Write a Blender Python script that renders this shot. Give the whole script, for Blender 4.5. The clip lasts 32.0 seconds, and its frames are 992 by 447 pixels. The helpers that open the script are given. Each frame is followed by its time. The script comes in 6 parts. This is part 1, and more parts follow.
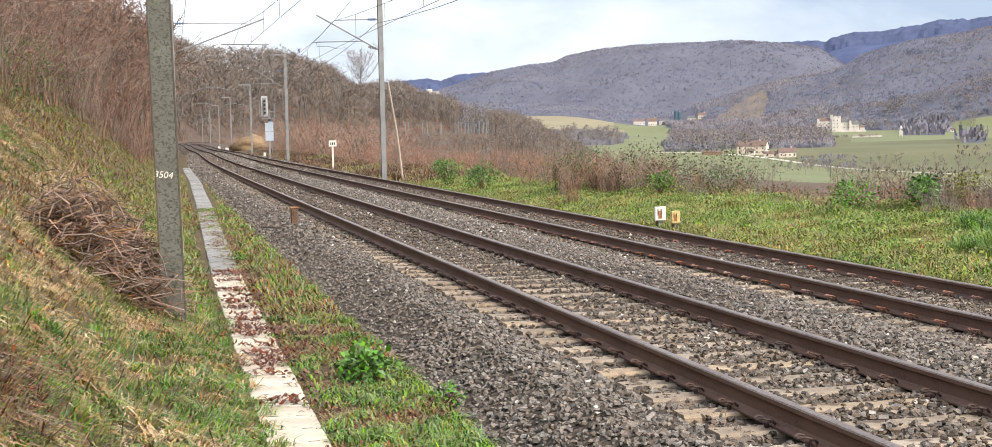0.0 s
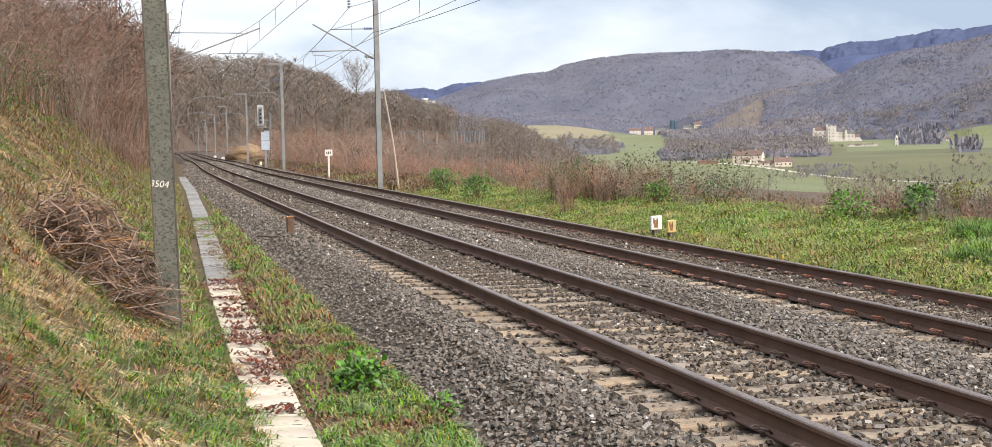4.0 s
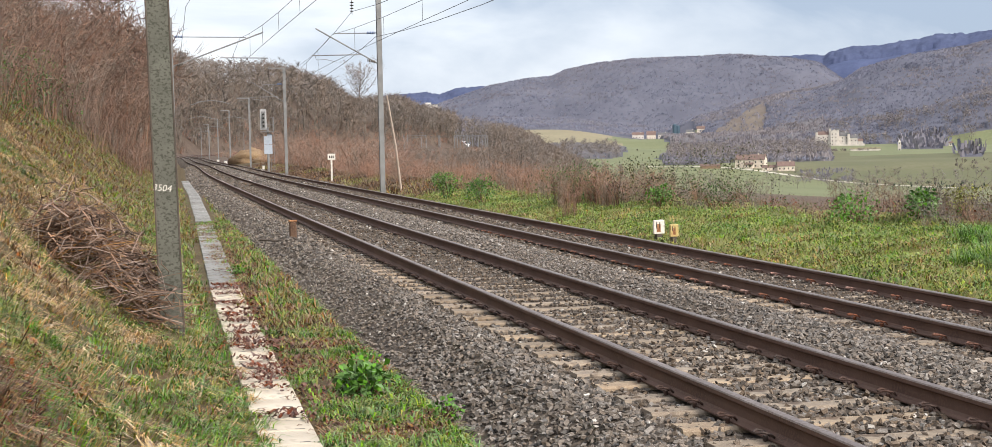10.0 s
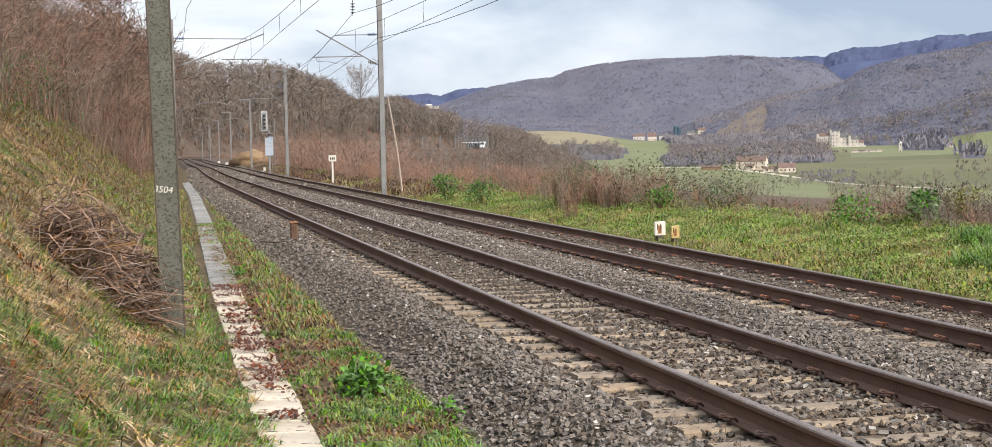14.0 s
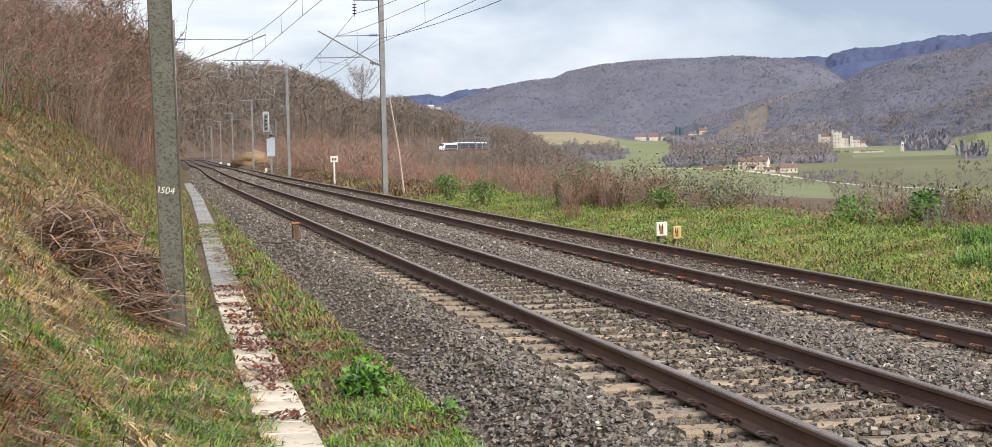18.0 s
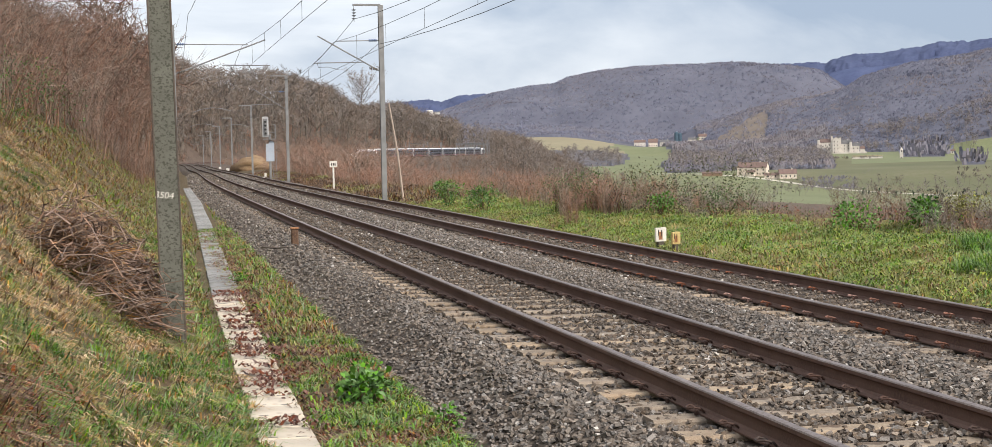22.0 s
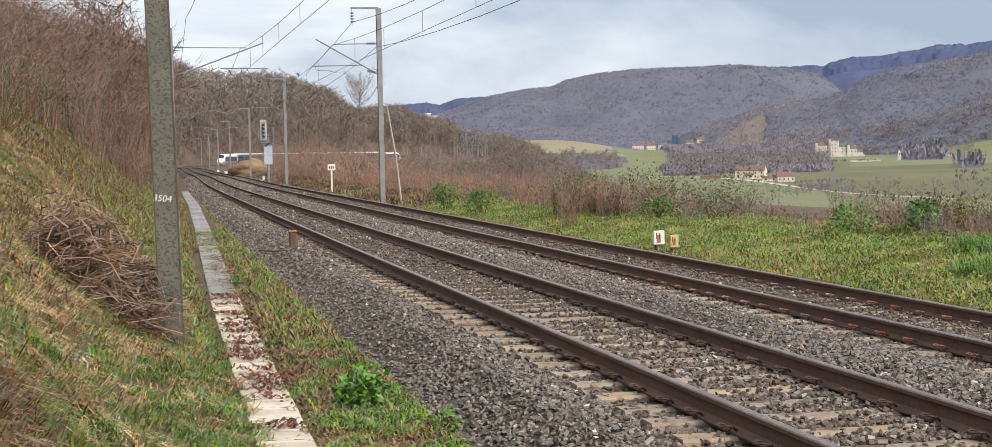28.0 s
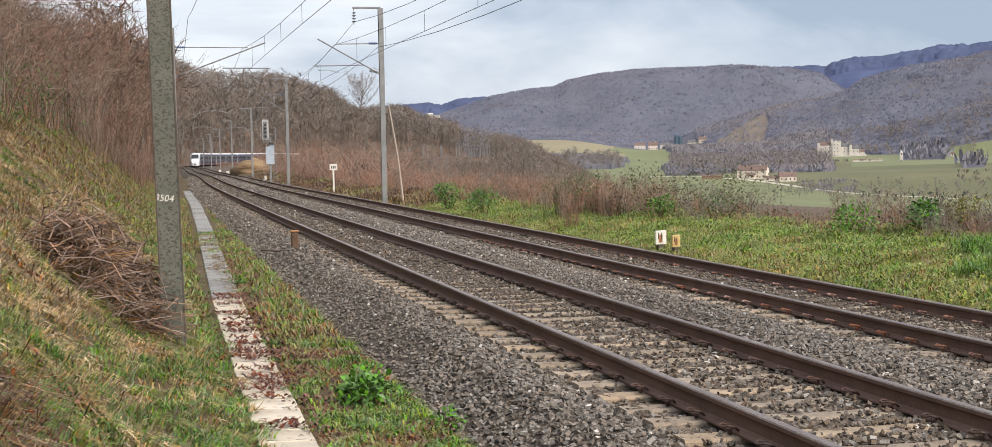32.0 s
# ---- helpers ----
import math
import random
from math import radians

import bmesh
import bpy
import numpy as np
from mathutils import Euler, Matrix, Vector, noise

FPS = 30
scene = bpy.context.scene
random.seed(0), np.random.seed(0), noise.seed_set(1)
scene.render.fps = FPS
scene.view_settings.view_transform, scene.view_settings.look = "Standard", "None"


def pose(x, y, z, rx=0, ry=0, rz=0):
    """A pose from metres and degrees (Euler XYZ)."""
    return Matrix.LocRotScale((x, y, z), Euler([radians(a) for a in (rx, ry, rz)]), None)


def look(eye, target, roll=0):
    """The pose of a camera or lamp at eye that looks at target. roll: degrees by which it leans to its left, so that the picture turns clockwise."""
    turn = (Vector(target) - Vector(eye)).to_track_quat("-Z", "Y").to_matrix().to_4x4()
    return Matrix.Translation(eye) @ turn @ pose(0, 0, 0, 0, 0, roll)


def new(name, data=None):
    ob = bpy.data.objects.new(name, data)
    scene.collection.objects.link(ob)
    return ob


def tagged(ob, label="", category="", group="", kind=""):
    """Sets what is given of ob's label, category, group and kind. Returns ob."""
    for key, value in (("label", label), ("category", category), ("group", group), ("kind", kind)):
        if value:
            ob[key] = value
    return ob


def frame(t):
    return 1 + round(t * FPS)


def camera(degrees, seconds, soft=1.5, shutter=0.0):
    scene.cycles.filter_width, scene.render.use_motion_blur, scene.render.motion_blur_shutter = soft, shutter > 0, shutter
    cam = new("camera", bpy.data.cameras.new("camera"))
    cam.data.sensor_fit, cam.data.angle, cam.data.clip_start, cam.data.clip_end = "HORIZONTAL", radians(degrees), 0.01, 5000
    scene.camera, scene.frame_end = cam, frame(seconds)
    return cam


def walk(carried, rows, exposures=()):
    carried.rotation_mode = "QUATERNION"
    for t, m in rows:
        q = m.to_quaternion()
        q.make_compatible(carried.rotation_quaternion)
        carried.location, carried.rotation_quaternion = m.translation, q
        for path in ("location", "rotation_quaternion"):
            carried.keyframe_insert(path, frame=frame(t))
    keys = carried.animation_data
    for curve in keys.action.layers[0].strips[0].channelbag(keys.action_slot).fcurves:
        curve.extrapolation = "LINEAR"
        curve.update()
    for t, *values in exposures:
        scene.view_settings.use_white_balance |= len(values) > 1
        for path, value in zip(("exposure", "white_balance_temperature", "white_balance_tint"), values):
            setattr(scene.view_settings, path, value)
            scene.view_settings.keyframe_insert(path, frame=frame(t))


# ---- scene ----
# one phone held still in the hand, which tilts up slowly while the train comes
EYE = (0.0, 0.0, 1.745)
cam = camera(37.36, 32.0, soft=0.75)
TURNS = [
    (0, 86.296, 1.190, -13.624), (0.5, 86.257, 1.187, -13.544), (1, 86.317, 1.143, -13.589), (1.5, 86.358, 1.123, -13.608),
    (2, 86.426, 1.152, -13.654), (2.5, 86.480, 1.175, -13.679), (3, 86.537, 1.165, -13.713), (3.5, 86.591, 1.184, -13.762),
    (5.5, 86.769, 1.114, -13.795), (6, 86.732, 1.118, -13.721), (6.5, 86.743, 1.172, -13.744), (7, 86.755, 1.204, -13.707),
    (7.5, 86.821, 1.174, -13.784), (8, 86.795, 1.189, -13.665), (8.5, 86.772, 1.126, -13.617), (9, 86.772, 1.127, -13.611),
    (9.5, 86.772, 1.103, -13.635), (10, 86.818, 1.144, -13.673), (10.5, 86.810, 1.104, -13.635), (11, 86.812, 1.136, -13.642),
    (11.5, 86.839, 1.167, -13.670), (12, 86.959, 1.108, -13.734), (12.5, 86.925, 1.106, -13.562), (13, 86.850, 1.106, -13.486),
    (13.5, 86.739, 1.108, -13.412), (14, 86.877, 1.159, -13.636), (14.5, 86.880, 1.151, -13.652), (16.5, 86.871, 1.201, -13.567),
    (17, 86.886, 1.125, -13.572), (17.5, 86.924, 1.105, -13.599), (18, 86.903, 1.195, -13.570), (18.5, 86.924, 1.124, -13.583),
    (19, 86.997, 1.126, -13.661), (19.5, 87.035, 1.103, -13.709), (20, 87.185, 1.096, -13.743), (20.5, 87.184, 1.103, -13.746),
    (21, 87.185, 1.108, -13.722), (21.5, 87.149, 1.120, -13.655), (22, 87.112, 1.107, -13.599), (22.5, 87.198, 1.111, -13.709),
    (23, 87.150, 1.104, -13.599), (23.5, 87.150, 1.104, -13.599), (24, 87.187, 1.105, -13.636), (24.5, 87.199, 1.107, -13.676),
    (25, 87.194, 1.142, -13.674), (25.5, 87.186, 1.105, -13.673), (27.5, 87.224, 1.106, -13.673), (28, 87.229, 1.119, -13.673),
    (28.5, 87.261, 1.101, -13.709), (29, 87.261, 1.101, -13.709), (29.5, 87.229, 1.119, -13.673), (30, 87.224, 1.106, -13.636),
    (30.5, 87.224, 1.106, -13.636), (31, 87.262, 1.103, -13.673), (31.5, 87.262, 1.103, -13.673), (32, 87.225, 1.106, -13.599)]
walk(cam, [(t, pose(*EYE, a, b, c)) for t, a, b, c in TURNS],
     [(0.0, 0.75), (3.0, 0.66), (6.0, 0.58), (9.0, 0.52), (13.0, 0.5), (19.0, 0.45), (24.0, 0.35), (32.0, 0.35)])

# ---- light: bright broken overcast, a wide soft sun from behind on the valley side ----
SUN_UP, SUN_TURN = 38, 150          # elevation; bearing clockwise from +Y, degrees
world = bpy.data.worlds.new("sky")
scene.world = world
world.use_nodes = True
wn, wl = world.node_tree.nodes, world.node_tree.links
wn.clear()
w_out = wn.new("ShaderNodeOutputWorld")
w_bg = wn.new("ShaderNodeBackground")
w_sky = wn.new("ShaderNodeTexSky")
w_sky.sky_type = "NISHITA"
w_sky.sun_disc = False
w_sky.sun_elevation = radians(SUN_UP)
w_sky.sun_rotation = radians(SUN_TURN)
w_sky.air_density, w_sky.dust_density, w_sky.ozone_density = 1.0, 1.5, 1.0
w_dim = wn.new("ShaderNodeMix")
w_dim.data_type, w_dim.blend_type = "RGBA", "MULTIPLY"
w_dim.inputs[0].default_value = 1.0
w_dim.inputs[7].default_value = (0.10, 0.10, 0.10, 1)
wl.new(w_sky.outputs[0], w_dim.inputs[6])
w_co = wn.new("ShaderNodeTexCoord")
w_map = wn.new("ShaderNodeMapping")
w_map.inputs["Scale"].default_value = (1.0, 1.0, 3.2)
wl.new(w_co.outputs["Generated"], w_map.inputs[0])
w_no = wn.new("ShaderNodeTexNoise")
w_no.inputs["Scale"].default_value = 3.4
w_no.inputs["Detail"].default_value = 7
w_no.inputs["Roughness"].default_value = 0.55
w_no.inputs["Distortion"].default_value = 0.4
wl.new(w_map.outputs[0], w_no.inputs["Vector"])
w_ramp = wn.new("ShaderNodeValToRGB")          # grey cloud bellies to bright cloud
w_ramp.color_ramp.elements[0].position, w_ramp.color_ramp.elements[0].color = 0.36, (0.34, 0.415, 0.54, 1)
w_ramp.color_ramp.elements[1].position, w_ramp.color_ramp.elements[1].color = 0.66, (0.785, 0.82, 0.875, 1)
w_sep = wn.new("ShaderNodeSeparateXYZ")          # the cloud thins towards the head of the valley
wl.new(w_co.outputs["Generated"], w_sep.inputs[0])
w_lean = wn.new("ShaderNodeMath")
w_lean.operation = "MULTIPLY_ADD"
w_lean.inputs[1].default_value, w_lean.inputs[2].default_value = -0.62, 0.145
wl.new(w_sep.outputs[0], w_lean.inputs[0])
w_sum = wn.new("ShaderNodeMath")
wl.new(w_no.outputs[0], w_sum.inputs[0])
wl.new(w_lean.outputs[0], w_sum.inputs[1])
wl.new(w_sum.outputs[0], w_ramp.inputs[0])
w_mix = wn.new("ShaderNodeMix")
w_mix.data_type = "RGBA"
w_mix.inputs[0].default_value = 0.88
wl.new(w_dim.outputs[2], w_mix.inputs[6])
wl.new(w_ramp.outputs[0], w_mix.inputs[7])
wl.new(w_mix.outputs[2], w_bg.inputs[0])
w_bg.inputs[1].default_value = 0.99
wl.new(w_bg.outputs[0], w_out.inputs[0])

sun = new("sun", bpy.data.lights.new("sun", "SUN"))
sun.data.energy, sun.data.angle, sun.data.color = 3.8, radians(16), (1.0, 0.915, 0.815)
sa, se = radians(SUN_TURN), radians(SUN_UP)
sun.matrix_world = look((60 * math.sin(sa) * math.cos(se), 60 * math.cos(sa) * math.cos(se), 60 * math.sin(se)), (0, 0, 0))

# ---- materials ----
def nodes_of(m):
    m.use_nodes = True
    return m.node_tree.nodes, m.node_tree.links, m.node_tree.nodes["Principled BSDF"]


def rgba(c):
    return (c[0], c[1], c[2], 1)


def surface(name, low, high, grain=None, scale=4.0, fine=60.0, rough=0.85, bump=0.3, metal=0.0, vary=0.0, island=0.0, dist=0.02,
            stain=None, stain_scale=1.0, stain_from=0.55, spec=0.3, stretch=(1, 1, 1), detail=4, crisp=0.5):
    """Two colours mixed by large blotches, a third by fine grain, stains, relief, and a change from piece to piece."""
    m = bpy.data.materials.new(name)
    n, l, b = nodes_of(m)
    co = n.new("ShaderNodeTexCoord")
    mp = n.new("ShaderNodeMapping")
    mp.inputs["Scale"].default_value = stretch
    l.new(co.outputs["Object"], mp.inputs[0])

    def noise_of(sc, fineness=4):
        x = n.new("ShaderNodeTexNoise")
        x.inputs["Scale"].default_value, x.inputs["Detail"].default_value = sc, fineness
        x.inputs["Roughness"].default_value = crisp
        l.new(mp.outputs[0], x.inputs["Vector"])
        return x.outputs[0]

    def ramp(src, lo, hi):
        x = n.new("ShaderNodeMapRange")
        x.inputs[1].default_value, x.inputs[2].default_value = lo, hi
        l.new(src, x.inputs[0])
        return x.outputs[0]

    def mix(fac, a, c, kind="MIX"):
        x = n.new("ShaderNodeMix")
        x.data_type, x.blend_type = "RGBA", kind
        for value, slot in ((fac, 0), (a, 6), (c, 7)):
            if isinstance(value, (float, int)):
                x.inputs[slot].default_value = value
            elif isinstance(value, tuple):
                x.inputs[slot].default_value = rgba(value)
            else:
                l.new(value, x.inputs[slot])
        return x.outputs[2]

    big, small = noise_of(scale, detail), noise_of(fine, 3)
    col = mix(ramp(big, 0.35, 0.65), low, high)
    if grain:
        col = mix(ramp(small, 0.45, 0.7), col, grain)
    if stain:
        col = mix(ramp(noise_of(stain_scale, 6), stain_from, stain_from + 0.12), col, stain)
    for amount, out in ((vary, "rand"), (island, "isle")):
        if amount:
            src = n.new("ShaderNodeObjectInfo").outputs["Random"] if out == "rand" else n.new("ShaderNodeNewGeometry").outputs["Random Per Island"]
            hsv = n.new("ShaderNodeHueSaturation")
            x = n.new("ShaderNodeMapRange")
            x.inputs[3].default_value, x.inputs[4].default_value = 1 - amount, 1 + amount
            l.new(src, x.inputs[0])
            l.new(x.outputs[0], hsv.inputs["Value"])
            y = n.new("ShaderNodeMath")
            y.operation = "FRACT"
            z = n.new("ShaderNodeMath")
            z.operation = "MULTIPLY"
            z.inputs[1].default_value = 7.31
            l.new(src, z.inputs[0])
            l.new(z.outputs[0], y.inputs[0])
            w = n.new("ShaderNodeMapRange")
            w.inputs[3].default_value, w.inputs[4].default_value = 1 - amount * 0.9, 1 + amount * 0.6
            l.new(y.outputs[0], w.inputs[0])
            l.new(w.outputs[0], hsv.inputs["Saturation"])
            l.new(col, hsv.inputs["Color"])
            col = hsv.outputs[0]
    l.new(col, b.inputs["Base Color"])
    b.inputs["Metallic"].default_value = metal
    b.inputs["Specular IOR Level"].default_value = spec
    rr = n.new("ShaderNodeMapRange")
    rr.inputs[3].default_value, rr.inputs[4].default_value = max(0.05, rough - 0.12), min(1, rough + 0.12)
    l.new(small, rr.inputs[0])
    l.new(rr.outputs[0], b.inputs["Roughness"])
    if bump:
        bp = n.new("ShaderNodeBump")
        bp.inputs["Strength"].default_value, bp.inputs["Distance"].default_value = bump, dist
        l.new(small, bp.inputs["Height"])
        l.new(bp.outputs[0], b.inputs["Normal"])
    return m


def leafy(name, low, high, island=0.35, scale=2.0, rough=0.6):
    """Thin leaves, blades and twigs: colour by place and by leaf, a little light passing through."""
    m = surface(name, low, high, scale=scale, fine=30, rough=rough, bump=0, island=island, spec=0.2)
    return m


M = {}
M["ballast"] = surface("ballast_bed", (0.045, 0.034, 0.026), (0.08, 0.062, 0.048), (0.15, 0.118, 0.092), 1.4, 14, 0.9, 1.0, dist=0.05, stain=(0.075, 0.06, 0.042), stain_scale=0.8, stain_from=0.56)
M["stone"] = surface("crushed_stone", (0.075, 0.056, 0.043), (0.13, 0.102, 0.08), (0.195, 0.158, 0.126), 9, 120, 0.88, 0.4, island=0.45, dist=0.004)
M["stone_grey"] = surface("blue_grey_crushed_stone", (0.1, 0.083, 0.07), (0.17, 0.146, 0.126), (0.245, 0.213, 0.186), 9, 120, 0.88, 0.4, island=0.5, dist=0.004)
M["stone_light"] = surface("pale_crushed_stone", (0.26, 0.24, 0.22), (0.42, 0.39, 0.36), (0.5, 0.47, 0.43), 9, 120, 0.88, 0.4, island=0.35, dist=0.004)
M["sleeper"] = surface("weathered_concrete_sleeper", (0.21, 0.155, 0.11), (0.335, 0.262, 0.188), (0.39, 0.325, 0.252), 3, 90, 0.9, 0.35, vary=0.2, dist=0.004, stain=(0.14, 0.10, 0.073), stain_scale=5, stain_from=0.56)
M["rail_side"] = surface("rusted_rail_web", (0.10, 0.06, 0.048), (0.148, 0.09, 0.07), (0.18, 0.108, 0.08), 3, 60, 0.8, 0.2, dist=0.002)
M["rail_top"] = surface("worn_rail_head", (0.24, 0.195, 0.175), (0.34, 0.28, 0.25), (0.19, 0.145, 0.12), 2, 40, 0.5, 0.05, metal=0.6, dist=0.001)
M["clip"] = surface("rusty_spring_clip", (0.052, 0.034, 0.029), (0.085, 0.053, 0.044), (0.11, 0.066, 0.053), 20, 200, 0.75, 0.2, vary=0.3, dist=0.001)
M["clip_new"] = surface("orange_rusted_spring_clip", (0.19, 0.075, 0.05), (0.28, 0.12, 0.08), (0.36, 0.21, 0.15), 20, 200, 0.75, 0.2, vary=0.35, dist=0.001)
M["slab"] = surface("pale_concrete_trough_lid", (0.52, 0.44, 0.34), (0.66, 0.575, 0.46), (0.60, 0.55, 0.47), 2.5, 70, 0.85, 0.3, vary=0.10, dist=0.003, stain=(0.30, 0.21, 0.14), stain_scale=3.5, stain_from=0.62)
M["slab_grey"] = surface("grey_lichened_trough_lid", (0.19, 0.19, 0.185), (0.29, 0.285, 0.275), (0.36, 0.35, 0.33), 3, 60, 0.88, 0.35, vary=0.2, dist=0.004, stain=(0.12, 0.12, 0.10), stain_scale=4)
M["dead_leaf"] = leafy("dead_brown_leaves", (0.10, 0.035, 0.022), (0.19, 0.075, 0.045), 0.5)
M["grass"] = leafy("green_grass_blades", (0.075, 0.165, 0.022), (0.17, 0.29, 0.05), 0.6, 0.8)
M["grass_olive"] = leafy("olive_grass_blades", (0.17, 0.18, 0.045), (0.27, 0.265, 0.075), 0.35, 1.2)
M["grass_lime"] = leafy("yellow_green_grass_blades", (0.16, 0.225, 0.04), (0.26, 0.33, 0.07), 0.35, 0.9)
M["straw"] = leafy("dry_straw", (0.33, 0.19, 0.08), (0.52, 0.33, 0.15), 0.38, 0.8)
M["straw_pale"] = leafy("bleached_straw", (0.44, 0.31, 0.16), (0.60, 0.45, 0.26), 0.35, 0.8)
M["straw_dark"] = leafy("brown_straw", (0.15, 0.08, 0.038), (0.27, 0.16, 0.078), 0.5, 1.0)
M["bracken"] = leafy("dead_orange_bracken", (0.2, 0.08, 0.04), (0.31, 0.135, 0.07), 0.4, 1.0)
M["bramble"] = leafy("dead_bramble_stems", (0.075, 0.042, 0.028), (0.16, 0.095, 0.06), 0.5)
M["bramble_tan"] = leafy("dead_tan_bramble_canes", (0.19, 0.115, 0.08), (0.33, 0.21, 0.145), 0.5)
M["weed"] = leafy("fresh_green_weed_leaves", (0.07, 0.17, 0.025), (0.13, 0.27, 0.05), 0.35)
M["ivy"] = leafy("dark_green_ivy_leaves", (0.035, 0.085, 0.018), (0.075, 0.15, 0.03), 0.5)
M["bramble_leaf"] = leafy("dull_bramble_leaves", (0.05, 0.075, 0.025), (0.12, 0.105, 0.05), 0.6)
M["laurel"] = leafy("bright_green_shrub_leaves", (0.06, 0.15, 0.03), (0.14, 0.25, 0.06), 0.5)
M["twig"] = leafy("bare_brown_twigs", (0.165, 0.12, 0.091), (0.265, 0.2, 0.156), 0.3, 0.25)
M["twig_red"] = leafy("reddish_brown_twigs", (0.215, 0.115, 0.08), (0.34, 0.196, 0.138), 0.35, 0.3)
M["cutting_brown"] = leafy("brown_cutting_twigs", (0.118, 0.087, 0.066), (0.19, 0.145, 0.113), 0.3, 0.3)
M["cutting_red"] = leafy("reddish_cutting_twigs", (0.14, 0.08, 0.057), (0.235, 0.14, 0.1), 0.35, 0.3)
M["twig_grey"] = leafy("grey_bare_twigs", (0.155, 0.132, 0.12), (0.245, 0.215, 0.195), 0.3, 0.1)
M["hill_twig_grey"] = leafy("dull_grey_hill_twigs", (0.155, 0.132, 0.118), (0.228, 0.2, 0.18), 0.2, 0.1)
M["hill_twig"] = leafy("dull_brown_hill_twigs", (0.15, 0.113, 0.09), (0.228, 0.18, 0.146), 0.2, 0.1)
M["bark"] = surface("grey_brown_bark", (0.10, 0.082, 0.066), (0.17, 0.145, 0.12), (0.22, 0.19, 0.16), 2, 14, 0.92, 0.6, dist=0.03, island=0.2)
M["soil"] = surface("grassy_verge", (0.062, 0.046, 0.022), (0.10, 0.075, 0.036), (0.135, 0.095, 0.05), 0.9, 12, 0.95, 0.6, dist=0.05, stain=(0.11, 0.07, 0.04), stain_scale=0.7, stain_from=0.55)
M["verge"] = surface("mossy_green_verge", (0.15, 0.175, 0.04), (0.23, 0.24, 0.07), (0.25, 0.235, 0.085), 0.7, 18, 0.95, 0.7, dist=0.04, stain=(0.17, 0.13, 0.06), stain_scale=0.6, stain_from=0.56)
M["litter"] = surface("leaf_litter_under_trees", (0.08, 0.056, 0.043), (0.125, 0.09, 0.068), (0.155, 0.115, 0.09), 0.15, 2.2, 0.95, 0.7, dist=0.2)
M["field"] = surface("green_winter_pasture", (0.145, 0.165, 0.085), (0.18, 0.198, 0.10), (0.195, 0.198, 0.112), 0.012, 0.25, 0.95, 0.2, dist=0.2)
M["field_tan"] = surface("pale_stubble_field", (0.235, 0.20, 0.125), (0.29, 0.25, 0.165), (0.235, 0.215, 0.13), 0.01, 0.2, 0.95, 0.2, dist=0.2)
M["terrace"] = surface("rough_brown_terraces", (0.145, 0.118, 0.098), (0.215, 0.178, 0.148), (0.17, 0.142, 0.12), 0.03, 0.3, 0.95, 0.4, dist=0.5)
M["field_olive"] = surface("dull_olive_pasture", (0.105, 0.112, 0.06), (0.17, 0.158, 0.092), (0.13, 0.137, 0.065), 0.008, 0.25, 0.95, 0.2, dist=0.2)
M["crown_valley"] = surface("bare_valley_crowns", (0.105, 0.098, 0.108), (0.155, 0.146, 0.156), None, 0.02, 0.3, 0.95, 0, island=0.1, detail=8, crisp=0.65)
# ground of the distant woods, tinted blue in its colour for distance haze
M["wood_far"] = surface("hazed_hillside_woods", (0.085, 0.086, 0.112), (0.115, 0.115, 0.146), (0.105, 0.103, 0.128), 0.012, 0.10, 0.95, 0.3, dist=1.0, detail=8, crisp=0.66)
# crown_far, canopy_far, crown_fan: bluish distance haze is part of the base colour
M["crown_far"] = surface("hazed_far_crowns", (0.148, 0.153, 0.205), (0.192, 0.197, 0.255), None, 0.012, 0.3, 0.95, 0, island=0.08)
M["canopy_far"] = surface("hazed_far_canopy", (0.098, 0.101, 0.134), (0.13, 0.132, 0.168), None, 0.012, 0.1, 0.95, 0.2, dist=1.0, detail=8, crisp=0.66)
M["crown_fan"] = surface("hazed_far_branches", (0.16, 0.17, 0.228), (0.206, 0.216, 0.28), None, 0.006, 0.3, 0.95, 0, island=0.08)
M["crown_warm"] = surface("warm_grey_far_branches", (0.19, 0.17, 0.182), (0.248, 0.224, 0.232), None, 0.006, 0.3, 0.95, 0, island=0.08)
M["fir"] = leafy("dark_fir_needles", (0.025, 0.045, 0.03), (0.05, 0.08, 0.05), 0.3)
# brownish branches with violet-blue distance haze mixed into the colour
M["crown_brown"] = surface("hazed_brownish_branches", (0.172, 0.164, 0.198), (0.222, 0.212, 0.246), None, 0.006, 0.3, 0.95, 0, island=0.08)
# farthest ridge: blue distance haze and dark cloud shade painted into the colour
M["ridge_hazed"] = surface("hazed_shaded_far_ridge", (0.045, 0.062, 0.138), (0.072, 0.094, 0.19), None, 0.02, 0.1, 0.95, 0.5, island=0.12, dist=3.0, detail=8, crisp=0.7)
M["mast"] = surface("mottled_galvanised_steel", (0.095, 0.096, 0.078), (0.135, 0.135, 0.112), (0.12, 0.12, 0.10), 3, 50, 0.7, 0.2, dist=0.003, stain=(0.058, 0.058, 0.045), stain_scale=34, stain_from=0.50, stretch=(1, 1, 1.3))
M["mast_edge"] = surface("dark_steel_edge", (0.06, 0.052, 0.045), (0.10, 0.085, 0.07), (0.12, 0.09, 0.07), 4, 60, 0.75, 0.1, dist=0.002)
M["steel"] = surface("dull_grey_steel", (0.165, 0.17, 0.178), (0.25, 0.256, 0.264), (0.24, 0.235, 0.22), 2, 50, 0.6, 0.1, metal=0.25, dist=0.002, island=0.1)
